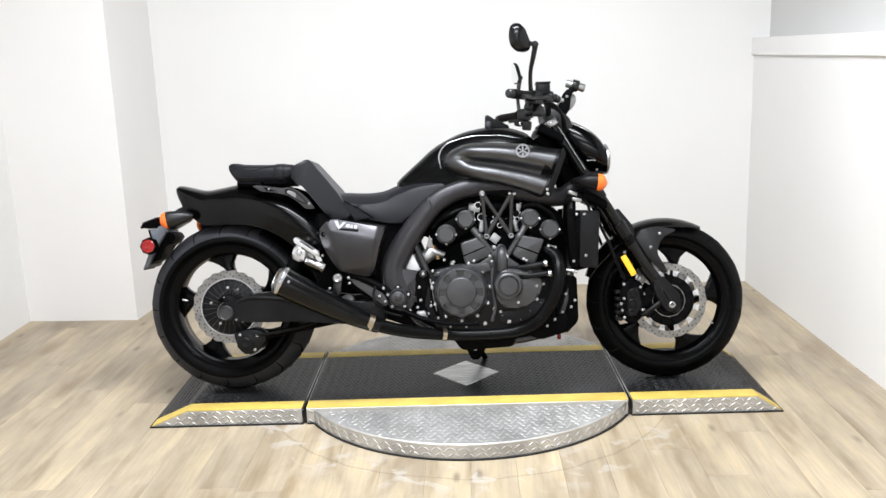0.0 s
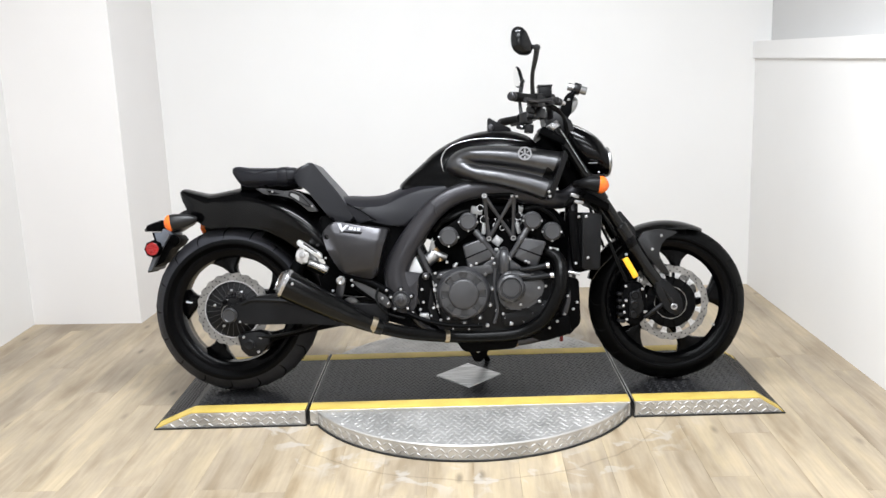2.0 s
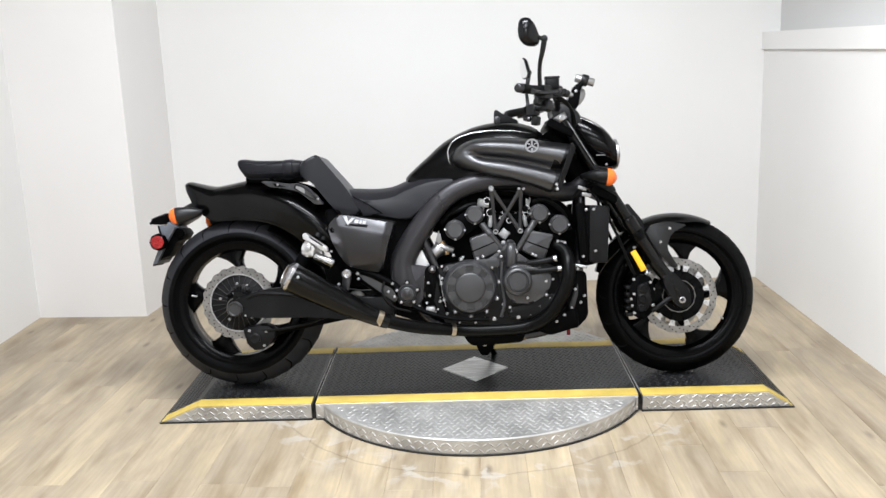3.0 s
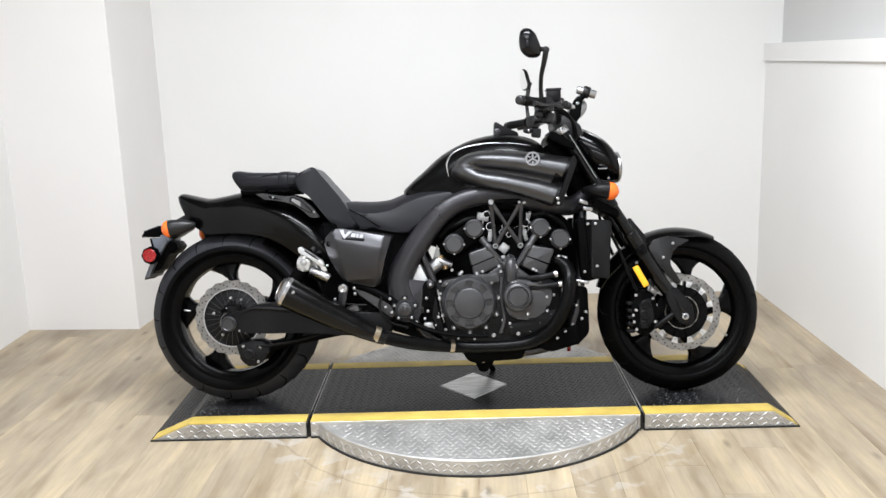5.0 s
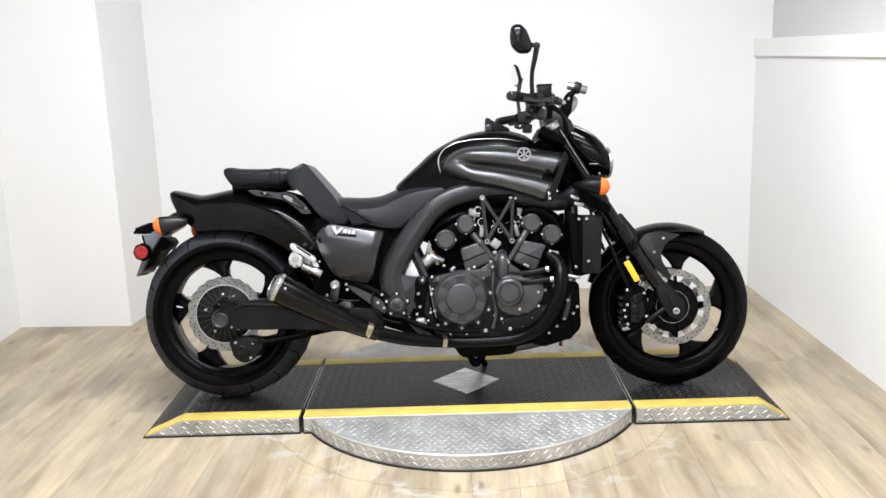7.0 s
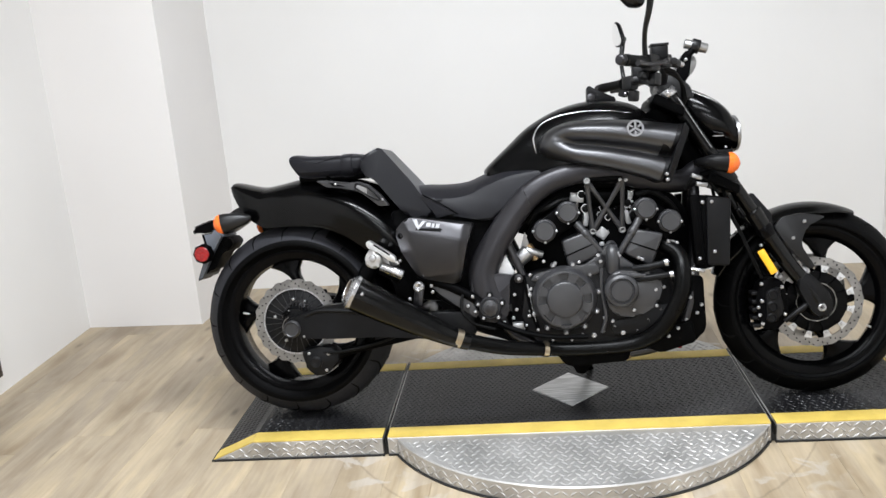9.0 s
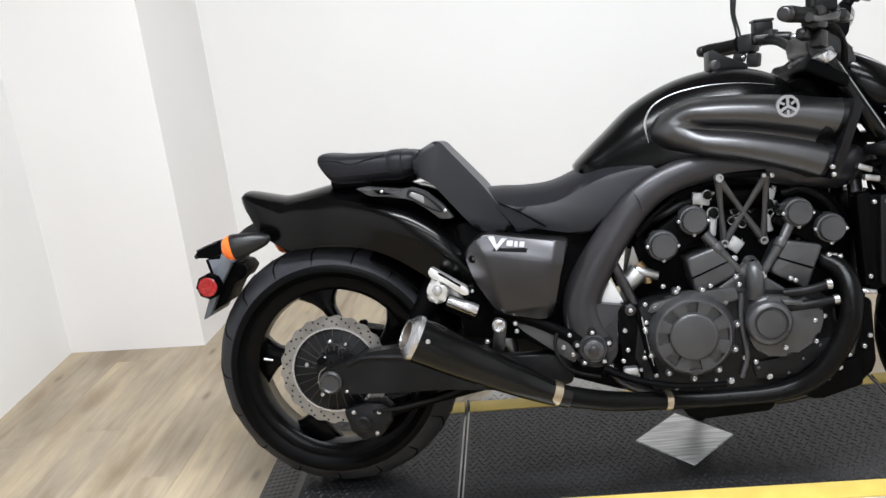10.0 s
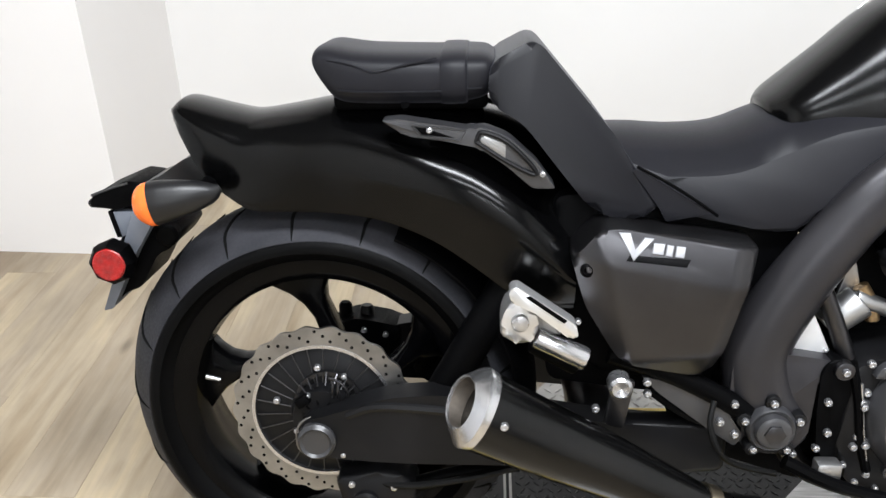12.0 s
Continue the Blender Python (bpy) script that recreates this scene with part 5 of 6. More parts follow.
part("thermostat", rod(V(0.79, 0.12, 0.535), V(0.845, 0.12, 0.515), 0.014, 0.012, edge=0.003), M_SILVER, bike)
part("brass_elbow", tube([V(0.80, 0.115, 0.55), V(0.815, 0.118, 0.525), V(0.82, 0.12, 0.50)], 0.011, 10), M_BRASS, bike)
# Silver plate added where the bright wall shows through the frame
part("bright_gap_plate", slab(fillet([(0.768, 0.520), (0.790, 0.595), (0.808, 0.530)], 0.006), 0.10, 0.106, 0.001), M_SILVER, bike)
for pts in ([(0.84, 0.12, 0.655), (0.87, 0.135, 0.668), (0.905, 0.13, 0.685), (0.935, 0.12, 0.69)], [(0.80, 0.11, 0.62), (0.84, 0.12, 0.66), (0.90, 0.10, 0.70)], [(1.15, 0.11, 0.69), (1.20, 0.12, 0.695), (1.26, 0.11, 0.65), (1.29, 0.10, 0.58)], [(0.98, 0.135, 0.60), (0.96, 0.14, 0.565), (1.01, 0.15, 0.50)], [(1.19, 0.13, 0.59), (1.16, 0.14, 0.56), (1.11, 0.15, 0.51)]):
    part("hose", tube([V(*p) for p in pts], 0.009, 8), M_HOSE, bike)
# linkage behind the pivot: alloy blocks, levers, wiring
part("brake_switch", box(V(0.754, 0.192, 0.300), (0.036, 0.028, 0.026), 0.006), M_SILVER, bike)
part("link_arm", tube([V(0.776, 0.178, 0.46), V(0.79, 0.182, 0.40), V(0.80, 0.182, 0.34), V(0.815, 0.18, 0.29)], 0.007, 8), M_DARK, bike)
part("link_rod", tube([V(0.79, 0.185, 0.43), V(0.80, 0.186, 0.36), V(0.812, 0.185, 0.30)], 0.0022, 8), M_BOLT, bike)
part("link_housing", slab(fillet([(0.735, 0.448), (0.751, 0.466), (0.775, 0.461), (0.780, 0.415), (0.769, 0.368), (0.775, 0.297), (0.740, 0.318), (0.735, 0.381)], 0.010), 0.140, 0.180, 0.006), M_DARK, bike, "black linkage housing")
part("link_mount", rod(V(0.764, 0.172, 0.450), V(0.764, 0.190, 0.450), 0.014, edge=0.003), M_FRAME, bike)
bolts(bike, [(0.764, 0.192, 0.450), (0.800, 0.183, 0.415), (0.748, 0.184, 0.400), (0.752, 0.184, 0.352), (0.795, 0.18, 0.345), (0.815, 0.18, 0.283), (0.80, 0.18, 0.27), (0.74, 0.18, 0.325), (0.71, 0.175, 0.312), (0.77, 0.19, 0.29)], 0.0065)
part("brake_pedal", tube([V(0.69, 0.20, 0.315), V(0.76, 0.21, 0.285), V(0.86, 0.22, 0.265), V(0.97, 0.225, 0.262)], [0.011, 0.009, 0.008, 0.008], 8), M_DARK, bike)

# passenger footpeg bracket, linkage and side stay
grab = part("peg_bracket", slab(fillet([(0.296, 0.596), (0.306, 0.603), (0.384, 0.549), (0.388, 0.532), (0.376, 0.530), (0.330, 0.566), (0.300, 0.580)], 0.004), 0.232, 0.262, 0.004), M_SATALU, bike, "satin aluminium folding footpeg bracket")
part("peg_hinge", slab(fillet([(0.284, 0.522), (0.288, 0.552), (0.304, 0.580), (0.330, 0.566), (0.340, 0.530), (0.318, 0.508)], 0.012), 0.178, 0.240, 0.010, 3), M_SATALU, grab)
part("hinge_pin", rod(V(0.312, 0.238, 0.545), V(0.312, 0.250, 0.545), 0.012, edge=0.003), M_BOLT, grab)
part("peg_arm", slab(fillet([(0.336, 0.560), (0.352, 0.552), (0.372, 0.500), (0.352, 0.494), (0.334, 0.524)], 0.006), 0.180, 0.222, 0.005), M_SILVER, grab)
part("peg_slot", slab([(0.318, 0.588), (0.324, 0.590), (0.372, 0.556), (0.368, 0.552)], 0.25, 0.2632, 0.0005), M_DARK, grab)
part("peg", rod(V(0.333, 0.225, 0.518), V(0.402, 0.225, 0.484), 0.0155, 0.0165, edge=0.004), M_ALU, bike, "bright round footpeg")
part("peg_rubber", rod(V(0.330, 0.219, 0.508), V(0.392, 0.219, 0.474), 0.016, edge=0.003), M_DARK, bike)
bolts(bike, [(0.352, 0.224, 0.520), (0.392, 0.203, 0.530)], 0.005)
# Dark slab added to fill the shaded gap behind the muffler
part("linkage_gap_fill", slab(fillet([(0.34, 0.50), (0.45, 0.49), (0.60, 0.43), (0.62, 0.375), (0.50, 0.385), (0.36, 0.40)], 0.015), 0.118, -0.118, 0.008), M_DARK, bike)
part("muffler_stay", slab(fillet([(0.440, 0.462), (0.470, 0.455), (0.456, 0.380), (0.428, 0.388)], 0.008), 0.222, 0.230, 0.003), M_FRAME, bike)
part("stay_boss", lathe([(0.0001, 0.21), (0.016, 0.21), (0.016, 0.236), (0.012, 0.240), (0.006, 0.238), (0.0001, 0.236)], (0.449, 0, 0.446), 20, closed=False), M_BOLT, bike)
bolts(bike, [(0.488, 0.215, 0.445), (0.418, 0.222, 0.408), (0.49, 0.21, 0.425)], 0.0065)
part("rear_set_plate", slab(fillet([(0.484, 0.441), (0.589, 0.416), (0.632, 0.349), (0.622, 0.331), (0.576, 0.364), (0.510, 0.415)], 0.006), 0.170, 0.188, 0.004), M_CAST, bike, "black footrest hanger plate")
part("rear_set_arm", tube([V(0.44, 0.175, 0.47), V(0.53, 0.18, 0.442), V(0.60, 0.18, 0.405), V(0.65, 0.175, 0.372)], [0.014, 0.016, 0.016, 0.018], 10), M_DARK, bike)
part("rear_set_arm", tube([V(0.50, 0.17, 0.415), V(0.56, 0.175, 0.375), V(0.63, 0.175, 0.355)], 0.010, 8), M_DARK, bike)
bolts(bike, [(0.615, 0.196, 0.402), (0.62, 0.19, 0.352), (0.598, 0.192, 0.372)], 0.0065)
part("cable", tube([V(0.585, 0.20, 0.41), V(0.578, 0.215, 0.38), V(0.59, 0.225, 0.345), V(0.62, 0.21, 0.315), V(0.68, 0.2, 0.295)], 0.0045, 8), M_HOSE, bike)

# exhaust
part("header_flange", slab(fillet([(1.222, 0.520), (1.236, 0.545), (1.262, 0.540), (1.268, 0.512), (1.245, 0.494)], 0.008), 0.135, 0.160, 0.005), M_SILVER, bike, "bright exhaust flange")
bolts(bike, [(1.236, 0.163, 0.540), (1.262, 0.163, 0.534)], 0.0065)
for s in (1, -1):
    part("exhaust_pipe", tube([V(1.215, 0.13 * s, 0.535), V(1.262, 0.17 * s, 0.500), V(1.268, 0.21 * s, 0.440), V(1.252, 0.215 * s, 0.365), V(1.195, 0.205 * s, 0.272), V(1.112, 0.190 * s, 0.226), V(0.98, 0.180 * s, 0.215), V(0.85, 0.182 * s, 0.219), V(0.70, 0.228 * s, 0.242), V(0.582, 0.257 * s, 0.274)],
                              [0.021, 0.024, 0.026, 0.026, 0.025, 0.0225, 0.0215, 0.0215, 0.024, 0.025], 16, 6), M_HEADER, bike, "black exhaust header pipe")
    muf = part("muffler", tube([V(0.600, 0.253 * s, 0.267), V(0.560, 0.262 * s, 0.283), V(0.50, 0.268 * s, 0.313), V(0.43, 0.271 * s, 0.349), V(0.34, 0.284 * s, 0.398), V(0.275, 0.292 * s, 0.434), V(0.250, 0.295 * s, 0.448)], [0.026, 0.029, 0.0365, 0.0435, 0.050, 0.0535, 0.0545], 28, 5), M_PIPE, bike, "black slash-cut muffler")
    ax = (V(0.250, 0.295, 0.448) - V(0.34, 0.284, 0.398)).normalized()
    ax = Vector((ax.x, ax.y * s, ax.z))
    o = V(0.250, 0.295 * s, 0.448)
    side = ax.cross(Vector((0, 0, 1))).normalized()
    upv = side.cross(ax)
    # slanted cut: the outer side ends further forward
    def tip_ring(r, off, cut, inset=0):
        out = []
        for k in range(36):
            a = 2 * math.pi * k / 36
            q = side * math.cos(a) + upv * math.sin(a)
            lean = q.dot(Vector((0, -s, 0)))
            out.append(o + q * r + ax * (off - cut * lean))
        return out
    part("muffler_tip", loft([tip_ring(0.0545, -0.012, 0.0), tip_ring(0.0560, -0.004, 0.0), tip_ring(0.0560, 0.000, 0.001), tip_ring(0.0535, 0.004, 0.003), tip_ring(0.0360, 0.019, 0.008), tip_ring(0.0335, 0.018, 0.008), tip_ring(0.0335, -0.010, 0.0)], True, False), M_ALU, muf, "bright chamfered muffler tip")
    bore = loft([tip_ring(0.0334, 0.016, 0.007), tip_ring(0.0334, -0.015, 0.0), tip_ring(0.032, -0.10, 0.0)], True, False)
    bore.faces.new([v for v in list(bore.verts)[-36:]])
    part("muffler_bore", bore, M_BORE, muf)
    part("pipe_clamp", tube([V(0.577, 0.2580 * s, 0.2775), V(0.559, 0.2620 * s, 0.2855)], 0.0300, 24, smooth=False), M_CLAMP, bike, "heat-tinted steel pipe clamp")
    part("pipe_clamp", tube([V(0.843, 0.1835 * s, 0.2197), V(0.828, 0.1875 * s, 0.2215)], 0.0245, 24, smooth=False), M_CLAMP, bike, "heat-tinted steel pipe clamp")
    part("clamp_screw", rod(V(0.576, 0.266 * s, 0.302), V(0.558, 0.270 * s, 0.310), 0.005, n=8), M_BOLT, bike)
bolts(bike, [(0.290, 0.341, 0.446)], 0.0065)

# tank cover, air scoops and emblem
TANK = [(0.668, 0.802, 0.790, 0.045), (0.688, 0.822, 0.78, 0.090), (0.750, 0.876, 0.78, 0.106), (0.822, 0.936, 0.78, 0.122), (0.927, 0.986, 0.79, 0.142), (1.042, 1.006, 0.80, 0.146), (1.112, 0.998, 0.82, 0.138), (1.170, 0.978, 0.85, 0.120), (1.200, 0.955, 0.88, 0.100)]
secs = []
for (x, zt, zb), (w, _, _) in zip(curve([Vector(s[:3]) for s in TANK], 4), curve([Vector((s[3], 0, 0)) for s in TANK], 4)):
    zc, h = (zt + zb) / 2, (zt - zb) / 2
    half = [(w * math.cos(a) ** 0.78, zb + (zt - zb) * math.sin(a) ** 0.88) for a in (radians(90 * k / 24) for k in range(25))]
    half = [(w * 0.97, zb - 0.010)] + half
    secs.append([V(x, q, z) for q, z in half] + [V(x, -q, z) for q, z in half[-2::-1]])
part("tank_cover", loft(secs), M_TANK, bike, "satin black tank cover", 60)
part("tank_pod", slab(fillet([(1.018, 1.048), (1.026, 1.051), (1.052, 1.034), (1.108, 1.008), (1.110, 0.990), (1.016, 0.996)], 0.006), 0.035, -0.035, 0.008), M_MATTE, bike, "small black instrument pod")
part("pod_key", rod(V(1.028, 0.034, 1.012), V(1.028, 0.044, 1.012), 0.013, edge=0.002), M_FRAME, bike)


def scoop(s):
    st = [(0.848, 0.864, 0.846, 0.100), (0.855, 0.884, 0.836, 0.140), (0.885, 0.912, 0.819, 0.172), (0.948, 0.933, 0.804, 0.195), (1.046, 0.933, 0.782, 0.206), (1.145, 0.921, 0.755, 0.214), (1.245, 0.901, 0.726, 0.220)]
    secs = []
    a1 = curve([Vector(q[:3]) for q in st], 5)
    a2 = curve([Vector((q[3], 0, 0)) for q in st], 5)
    for (x, zt, zb), (w, _, _) in zip(a1, a2):
        h, f = zt - zb, max(0, min(1, (x - 0.87) / 0.38))
        dip = 0.028 * min(1, f * 3)
        cr = zb + h * (0.50 - 0.03 * f)
        hu, hl = zt - cr, cr - zb
        up = [(w - 0.075 + 0.075 * math.cos(radians(a)), zt - 0.52 * hu + 0.52 * hu * math.sin(radians(a))) for a in (80, 60, 42, 25, 8, -12, -32, -50)]
        low = [(w - 0.060 + 0.060 * math.cos(radians(a)), zb + 0.42 * hl + 0.52 * hl * math.sin(radians(a))) for a in (66, 54, 42, 28, 12, -6, -26, -50)]
        two = up + [(w - 0.032, cr + 0.002)] + low
        one = [(w - 0.060 + 0.060 * math.cos(radians(a)), zt - 0.5 * h + 0.5 * h * math.sin(radians(a))) for a in (80 - 8.4 * k for k in range(17))]
        e = max(0, min(1, (x - 0.885) / 0.09))
        e = e * e * (3 - 2 * e)
        loop = [(0.080, zt - 0.012)] + [(a[0] * e + b[0] * (1 - e), a[1] * e + b[1] * (1 - e)) for a, b in zip(two, one)] + [(w * 0.72, zb), (0.080, zb + 0.01)]
        loop = curve([Vector((a, b)) for a, b in loop], 3, True)
        secs.append([V(x + (p.y - 0.815) * 0.42 * f ** 3, p.x * s, p.y) for p in loop])
    ob = part("air_scoop", loft(secs), M_SCOOP, bike, "charcoal air scoop with a round emblem", 50)
    # mouth lip and dark opening
    last = secs[-1]
    c = sum(last, Vector()) / len(last)
    ring2 = [p + Vector((0.012, 0, 0)) for p in last]
    ring3 = [c + (p - c) * 0.84 + Vector((0.014, 0, 0)) for p in last]
    ring4 = [c + (p - c) * 0.80 - Vector((0.03, 0, 0)) for p in last]
    part("scoop_lip", loft([last, ring2, ring3, ring4]), M_MATTE, ob)
    blade = fillet([(1.292, 0.903), (1.304, 0.880), (1.243, 0.722), (1.226, 0.722), (1.232, 0.745)], 0.006)
    part("scoop_blade", slab(blade, 0.165 * s, 0.234 * s, 0.003), M_MATTE, ob)
    if s > 0:
        bolts(ob, [(1.230, 0.236, 0.750), (1.232, 0.236, 0.733)], 0.0065)
    return ob


for s in (1, -1):
    sc_ob = scoop(s)
    if s > 0:
        em = part("emblem", lathe([(0.0195, 0.204), (0.0255, 0.204), (0.0255, 0.2145), (0.0195, 0.2145)], (1.146, 0, 0.895), 32), M_BADGE, sc_ob, "round silver emblem")
        part("emblem_disc", lathe([(0.0001, 0.204), (0.022, 0.204), (0.022, 0.2125), (0.0001, 0.2125)], (1.146, 0, 0.895), 32, closed=False), M_DARK, sc_ob)
        for k in range(3):
            a = radians(90 + 120 * k)
            u, n = Vector((math.cos(a), math.sin(a))), Vector((-math.sin(a), math.cos(a)))
            c2 = Vector((1.146, 0.895))
            part("emblem_spoke", slab([c2 + n * 0.0032, c2 + u * 0.020 + n * 0.0032, c2 + u * 0.020 - n * 0.0032, c2 - n * 0.0032], 0.209, 0.2140 + 0.0001 * k, 0.0003, 1), M_BADGE, sc_ob)
            part("emblem_spoke", slab([c2 - u * 0.008 + n * 0.0028, c2 - u * 0.020 + n * 0.0028, c2 - u * 0.020 - n * 0.0028, c2 - u * 0.008 - n * 0.0028], 0.209, 0.2137, 0.0003, 1), M_BADGE, sc_ob)
    part("scoop_trim", tube([V(0.842, 0.136 * s, 0.842), V(0.8365, 0.138 * s, 0.870), V(0.8375, 0.138 * s, 0.896), V(0.858, 0.138 * s, 0.928), V(0.905, 0.136 * s, 0.950), V(0.98, 0.132 * s, 0.962), V(1.07, 0.130 * s, 0.960), V(1.145, 0.126 * s, 0.948)], [0.0008, 0.0024, 0.0026, 0.0018, 0.0013, 0.0010, 0.0008, 0.0006], 8), M_ALU, bike, "thin bright trim line")
part("air_box", slab(fillet([(0.86, 0.90), (1.22, 0.93), (1.27, 0.86), (1.22, 0.76), (0.90, 0.79)], 0.03), 0.12, -0.12, 0.01), M_DARK, bike)

# ---- front end ----
FD = (V(1.700, 0, 0.307) - V(1.272, 0, 0.990))
for s in (1, -1):
    leg = part("fork_leg", tube([V(1.505, 0.112 * s, 0.618), V(1.508, 0.112 * s, 0.613), V(1.520, 0.112 * s, 0.592), V(1.60, 0.112 * s, 0.458), V(1.655, 0.112 * s, 0.382), V(1.690, 0.112 * s, 0.322), V(1.702, 0.112 * s, 0.300)], [0.024, 0.0275, 0.0275, 0.0250, 0.0250, 0.0265, 0.022], 20, 3), M_PIPE, bike, "black front fork leg")
    part("fork_tube", rod(V(1.268, 0.112 * s, 0.995), V(1.515, 0.112 * s, 0.600), 0.0215, n=20), M_PIPE, leg)
    part("leg_collar", rod(V(1.535, 0.112 * s, 0.566), V(1.554, 0.112 * s, 0.536), 0.0290, edge=0.003, n=20), M_RIM, leg)
    part("fork_foot", slab(fillet([(1.625, 0.402), (1.668, 0.414), (1.731, 0.342), (1.734, 0.281), (1.704, 0.265), (1.670, 0.292), (1.637, 0.354)], 0.014), 0.088 * s, 0.137 * s, 0.012, 3), M_MATTE, leg)
    part("caliper_mount", rod(V(1.668, 0.122 * s, 0.318), V(1.590, 0.120 * s, 0.262), 0.010, 0.008, edge=0.002, n=10), M_MATTE, leg)
    part("fork_sleeve", rod(V(1.39, 0.112 * s, 0.790), V(1.44, 0.112 * s, 0.708), 0.032, edge=0.003, n=20), M_MATTE, leg)
    part("fork_cap", rod(V(1.256, 0.112 * s, 1.012), V(1.270, 0.112 * s, 0.990), 0.028, edge=0.004), M_BOLT if s > 0 else M_DARK, leg)
    # Thin bright strip drawn as the highlight along the fork tube
    part("fork_highlight", tube([V(1.288, 0.1365 * s, 0.985), V(1.385, 0.1365 * s, 0.822)], 0.0018, 6, smooth=False), M_ALU, leg)
    lug = part("axle_lug", lathe([(0.0001, 0.080 * s), (0.034, 0.080 * s), (0.034, 0.128 * s), (0.029, 0.134 * s), (0.0001, 0.134 * s)], (1.700, 0, 0.303), 28, closed=False), M_PIPE, leg)
    part("axle_nut", lathe([(0.0001, 0.13 * s), (0.0125, 0.13 * s), (0.0125, 0.139 * s), (0.009, 0.141 * s), (0.006, 0.137 * s), (0.0001, 0.137 * s)], (1.700, 0, 0.303), 16, closed=False), M_BOLT, leg)
    # caliper
    cal = part("front_caliper", slab(fillet([(1.506, 0.350), (1.528, 0.398), (1.566, 0.402), (1.594, 0.388), (1.604, 0.300), (1.585, 0.245), (1.545, 0.228), (1.510, 0.262)], 0.014), 0.050 * s, 0.118 * s, 0.010), M_DARK, leg, "black front brake caliper")
    part("caliper_bridge", slab(fillet([(1.535, 0.36), (1.575, 0.375), (1.59, 0.30), (1.565, 0.26), (1.535, 0.275)], 0.01), 0.100 * s, 0.128 * s, 0.008), M_MATTE, leg)
    if s > 0:
        bolts(cal, [(1.585, 0.122, 0.372), (1.592, 0.122, 0.285), (1.512, 0.118, 0.31), (1.515, 0.118, 0.285), (1.583, 0.118, 0.405)], 0.0065)
    for x, z, r in ((1.556, 0.350, 0.017), (1.552, 0.312, 0.017), (1.548, 0.276, 0.015)):
        part("piston_cap", lathe([(0.0001, 0.118 * s), (r, 0.118 * s), (r, 0.131 * s), (r * 0.8, 0.134 * s), (r * 0.7, 0.130 * s), (0.0001, 0.130 * s)], (x, 0, z), 20, closed=False), M_MATTE, leg)
    for z in (0.250, 0.276, 0.302, 0.328, 0.354):
        part("caliper_fin", box(V(1.506, 0.090 * s, z), (0.026, 0.050, 0.013), 0.004), M_MATTE, leg)
    for z in (0.258, 0.330, 0.385):
        part("pad_pin", rod(V(1.522, 0.116 * s, z), V(1.522, 0.128 * s, z), 0.0055, edge=0.001, n=10), M_BOLT, leg)
    part("bleed_nipple", rod(V(1.572, 0.105 * s, 0.400), V(1.578, 0.105 * s, 0.420), 0.006, 0.004, n=10), M_BOLT, leg)
    part("brake_hose", tube([V(1.53, 0.10 * s, 0.40), V(1.50, 0.105 * s, 0.47), V(1.47, 0.10 * s, 0.55), V(1.44, 0.09 * s, 0.62), V(1.42, 0.08 * s, 0.72)], 0.006, 8), M_HOSE, bike)
    # amber side reflector on the leg
    part("reflector_bracket", slab(fillet([(1.500, 0.486), (1.524, 0.498), (1.566, 0.424), (1.544, 0.412)], 0.004), 0.128 * s, 0.150 * s, 0.002), M_DARK, leg)
    part("side_reflector", slab(fillet([(1.506, 0.489), (1.526, 0.499), (1.566, 0.426), (1.546, 0.415)], 0.004), 0.150 * s, 0.158 * s, 0.002), M_YELREF, leg, "amber side reflector")
    # turn signal on its stalk
    sig = part("front_signal", tube([V(1.335, 0.155 * s, 0.778), V(1.352, 0.185 * s, 0.778), V(1.385, 0.200 * s, 0.776), V(1.418, 0.200 * s, 0.772)], [0.012, 0.016, 0.026, 0.031], 20, 4), M_MATTE, bike, "black turn signal with an amber lens")
    part("signal_lens", tube([V(1.4175, 0.200 * s, 0.772), V(1.432, 0.200 * s, 0.770), V(1.446, 0.200 * s, 0.768), V(1.455, 0.200 * s, 0.767)], [0.0318, 0.0315, 0.022, 0.006], 20, 4), M_ORANGE, sig, "amber lens")
    part("signal_stalk", rod(V(1.36, 0.10 * s, 0.775), V(1.36, 0.19 * s, 0.777), 0.011), M_DARK, sig)
for z, hw in ((0.985, 0.03), (0.735, 0.035)):
    x = 1.272 + (0.990 - z) * 0.627
    part("triple_clamp", slab(fillet([(x - 0.055, z - hw * 0.4 + 0.03), (x + 0.035, z - hw * 0.4 - 0.02), (x + 0.03, z - hw * 0.4 - 0.05), (x - 0.07, z - hw * 0.4)], 0.01), 0.148, -0.148, 0.008), M_DARK, bike)
part("steering_head", rod(V(1.24, 0, 0.97), V(1.37, 0, 0.72), 0.05, edge=0.005), M_DARK, bike)
# fork guard and wiring ahead of the radiator
part("fork_guard", slab(fillet([(1.502, 0.670), (1.512, 0.672), (1.565, 0.605), (1.575, 0.540), (1.545, 0.565), (1.51, 0.62)], 0.006), 0.085, 0.105, 0.004), M_MATTE, bike)
part("fork_guard", slab(fillet([(1.502, 0.670), (1.512, 0.672), (1.565, 0.605), (1.575, 0.540), (1.545, 0.565), (1.51, 0.62)], 0.006), -0.085, -0.105, 0.004), M_MATTE, bike)
# front fender: thin curved shell, arms to the legs
secs = []
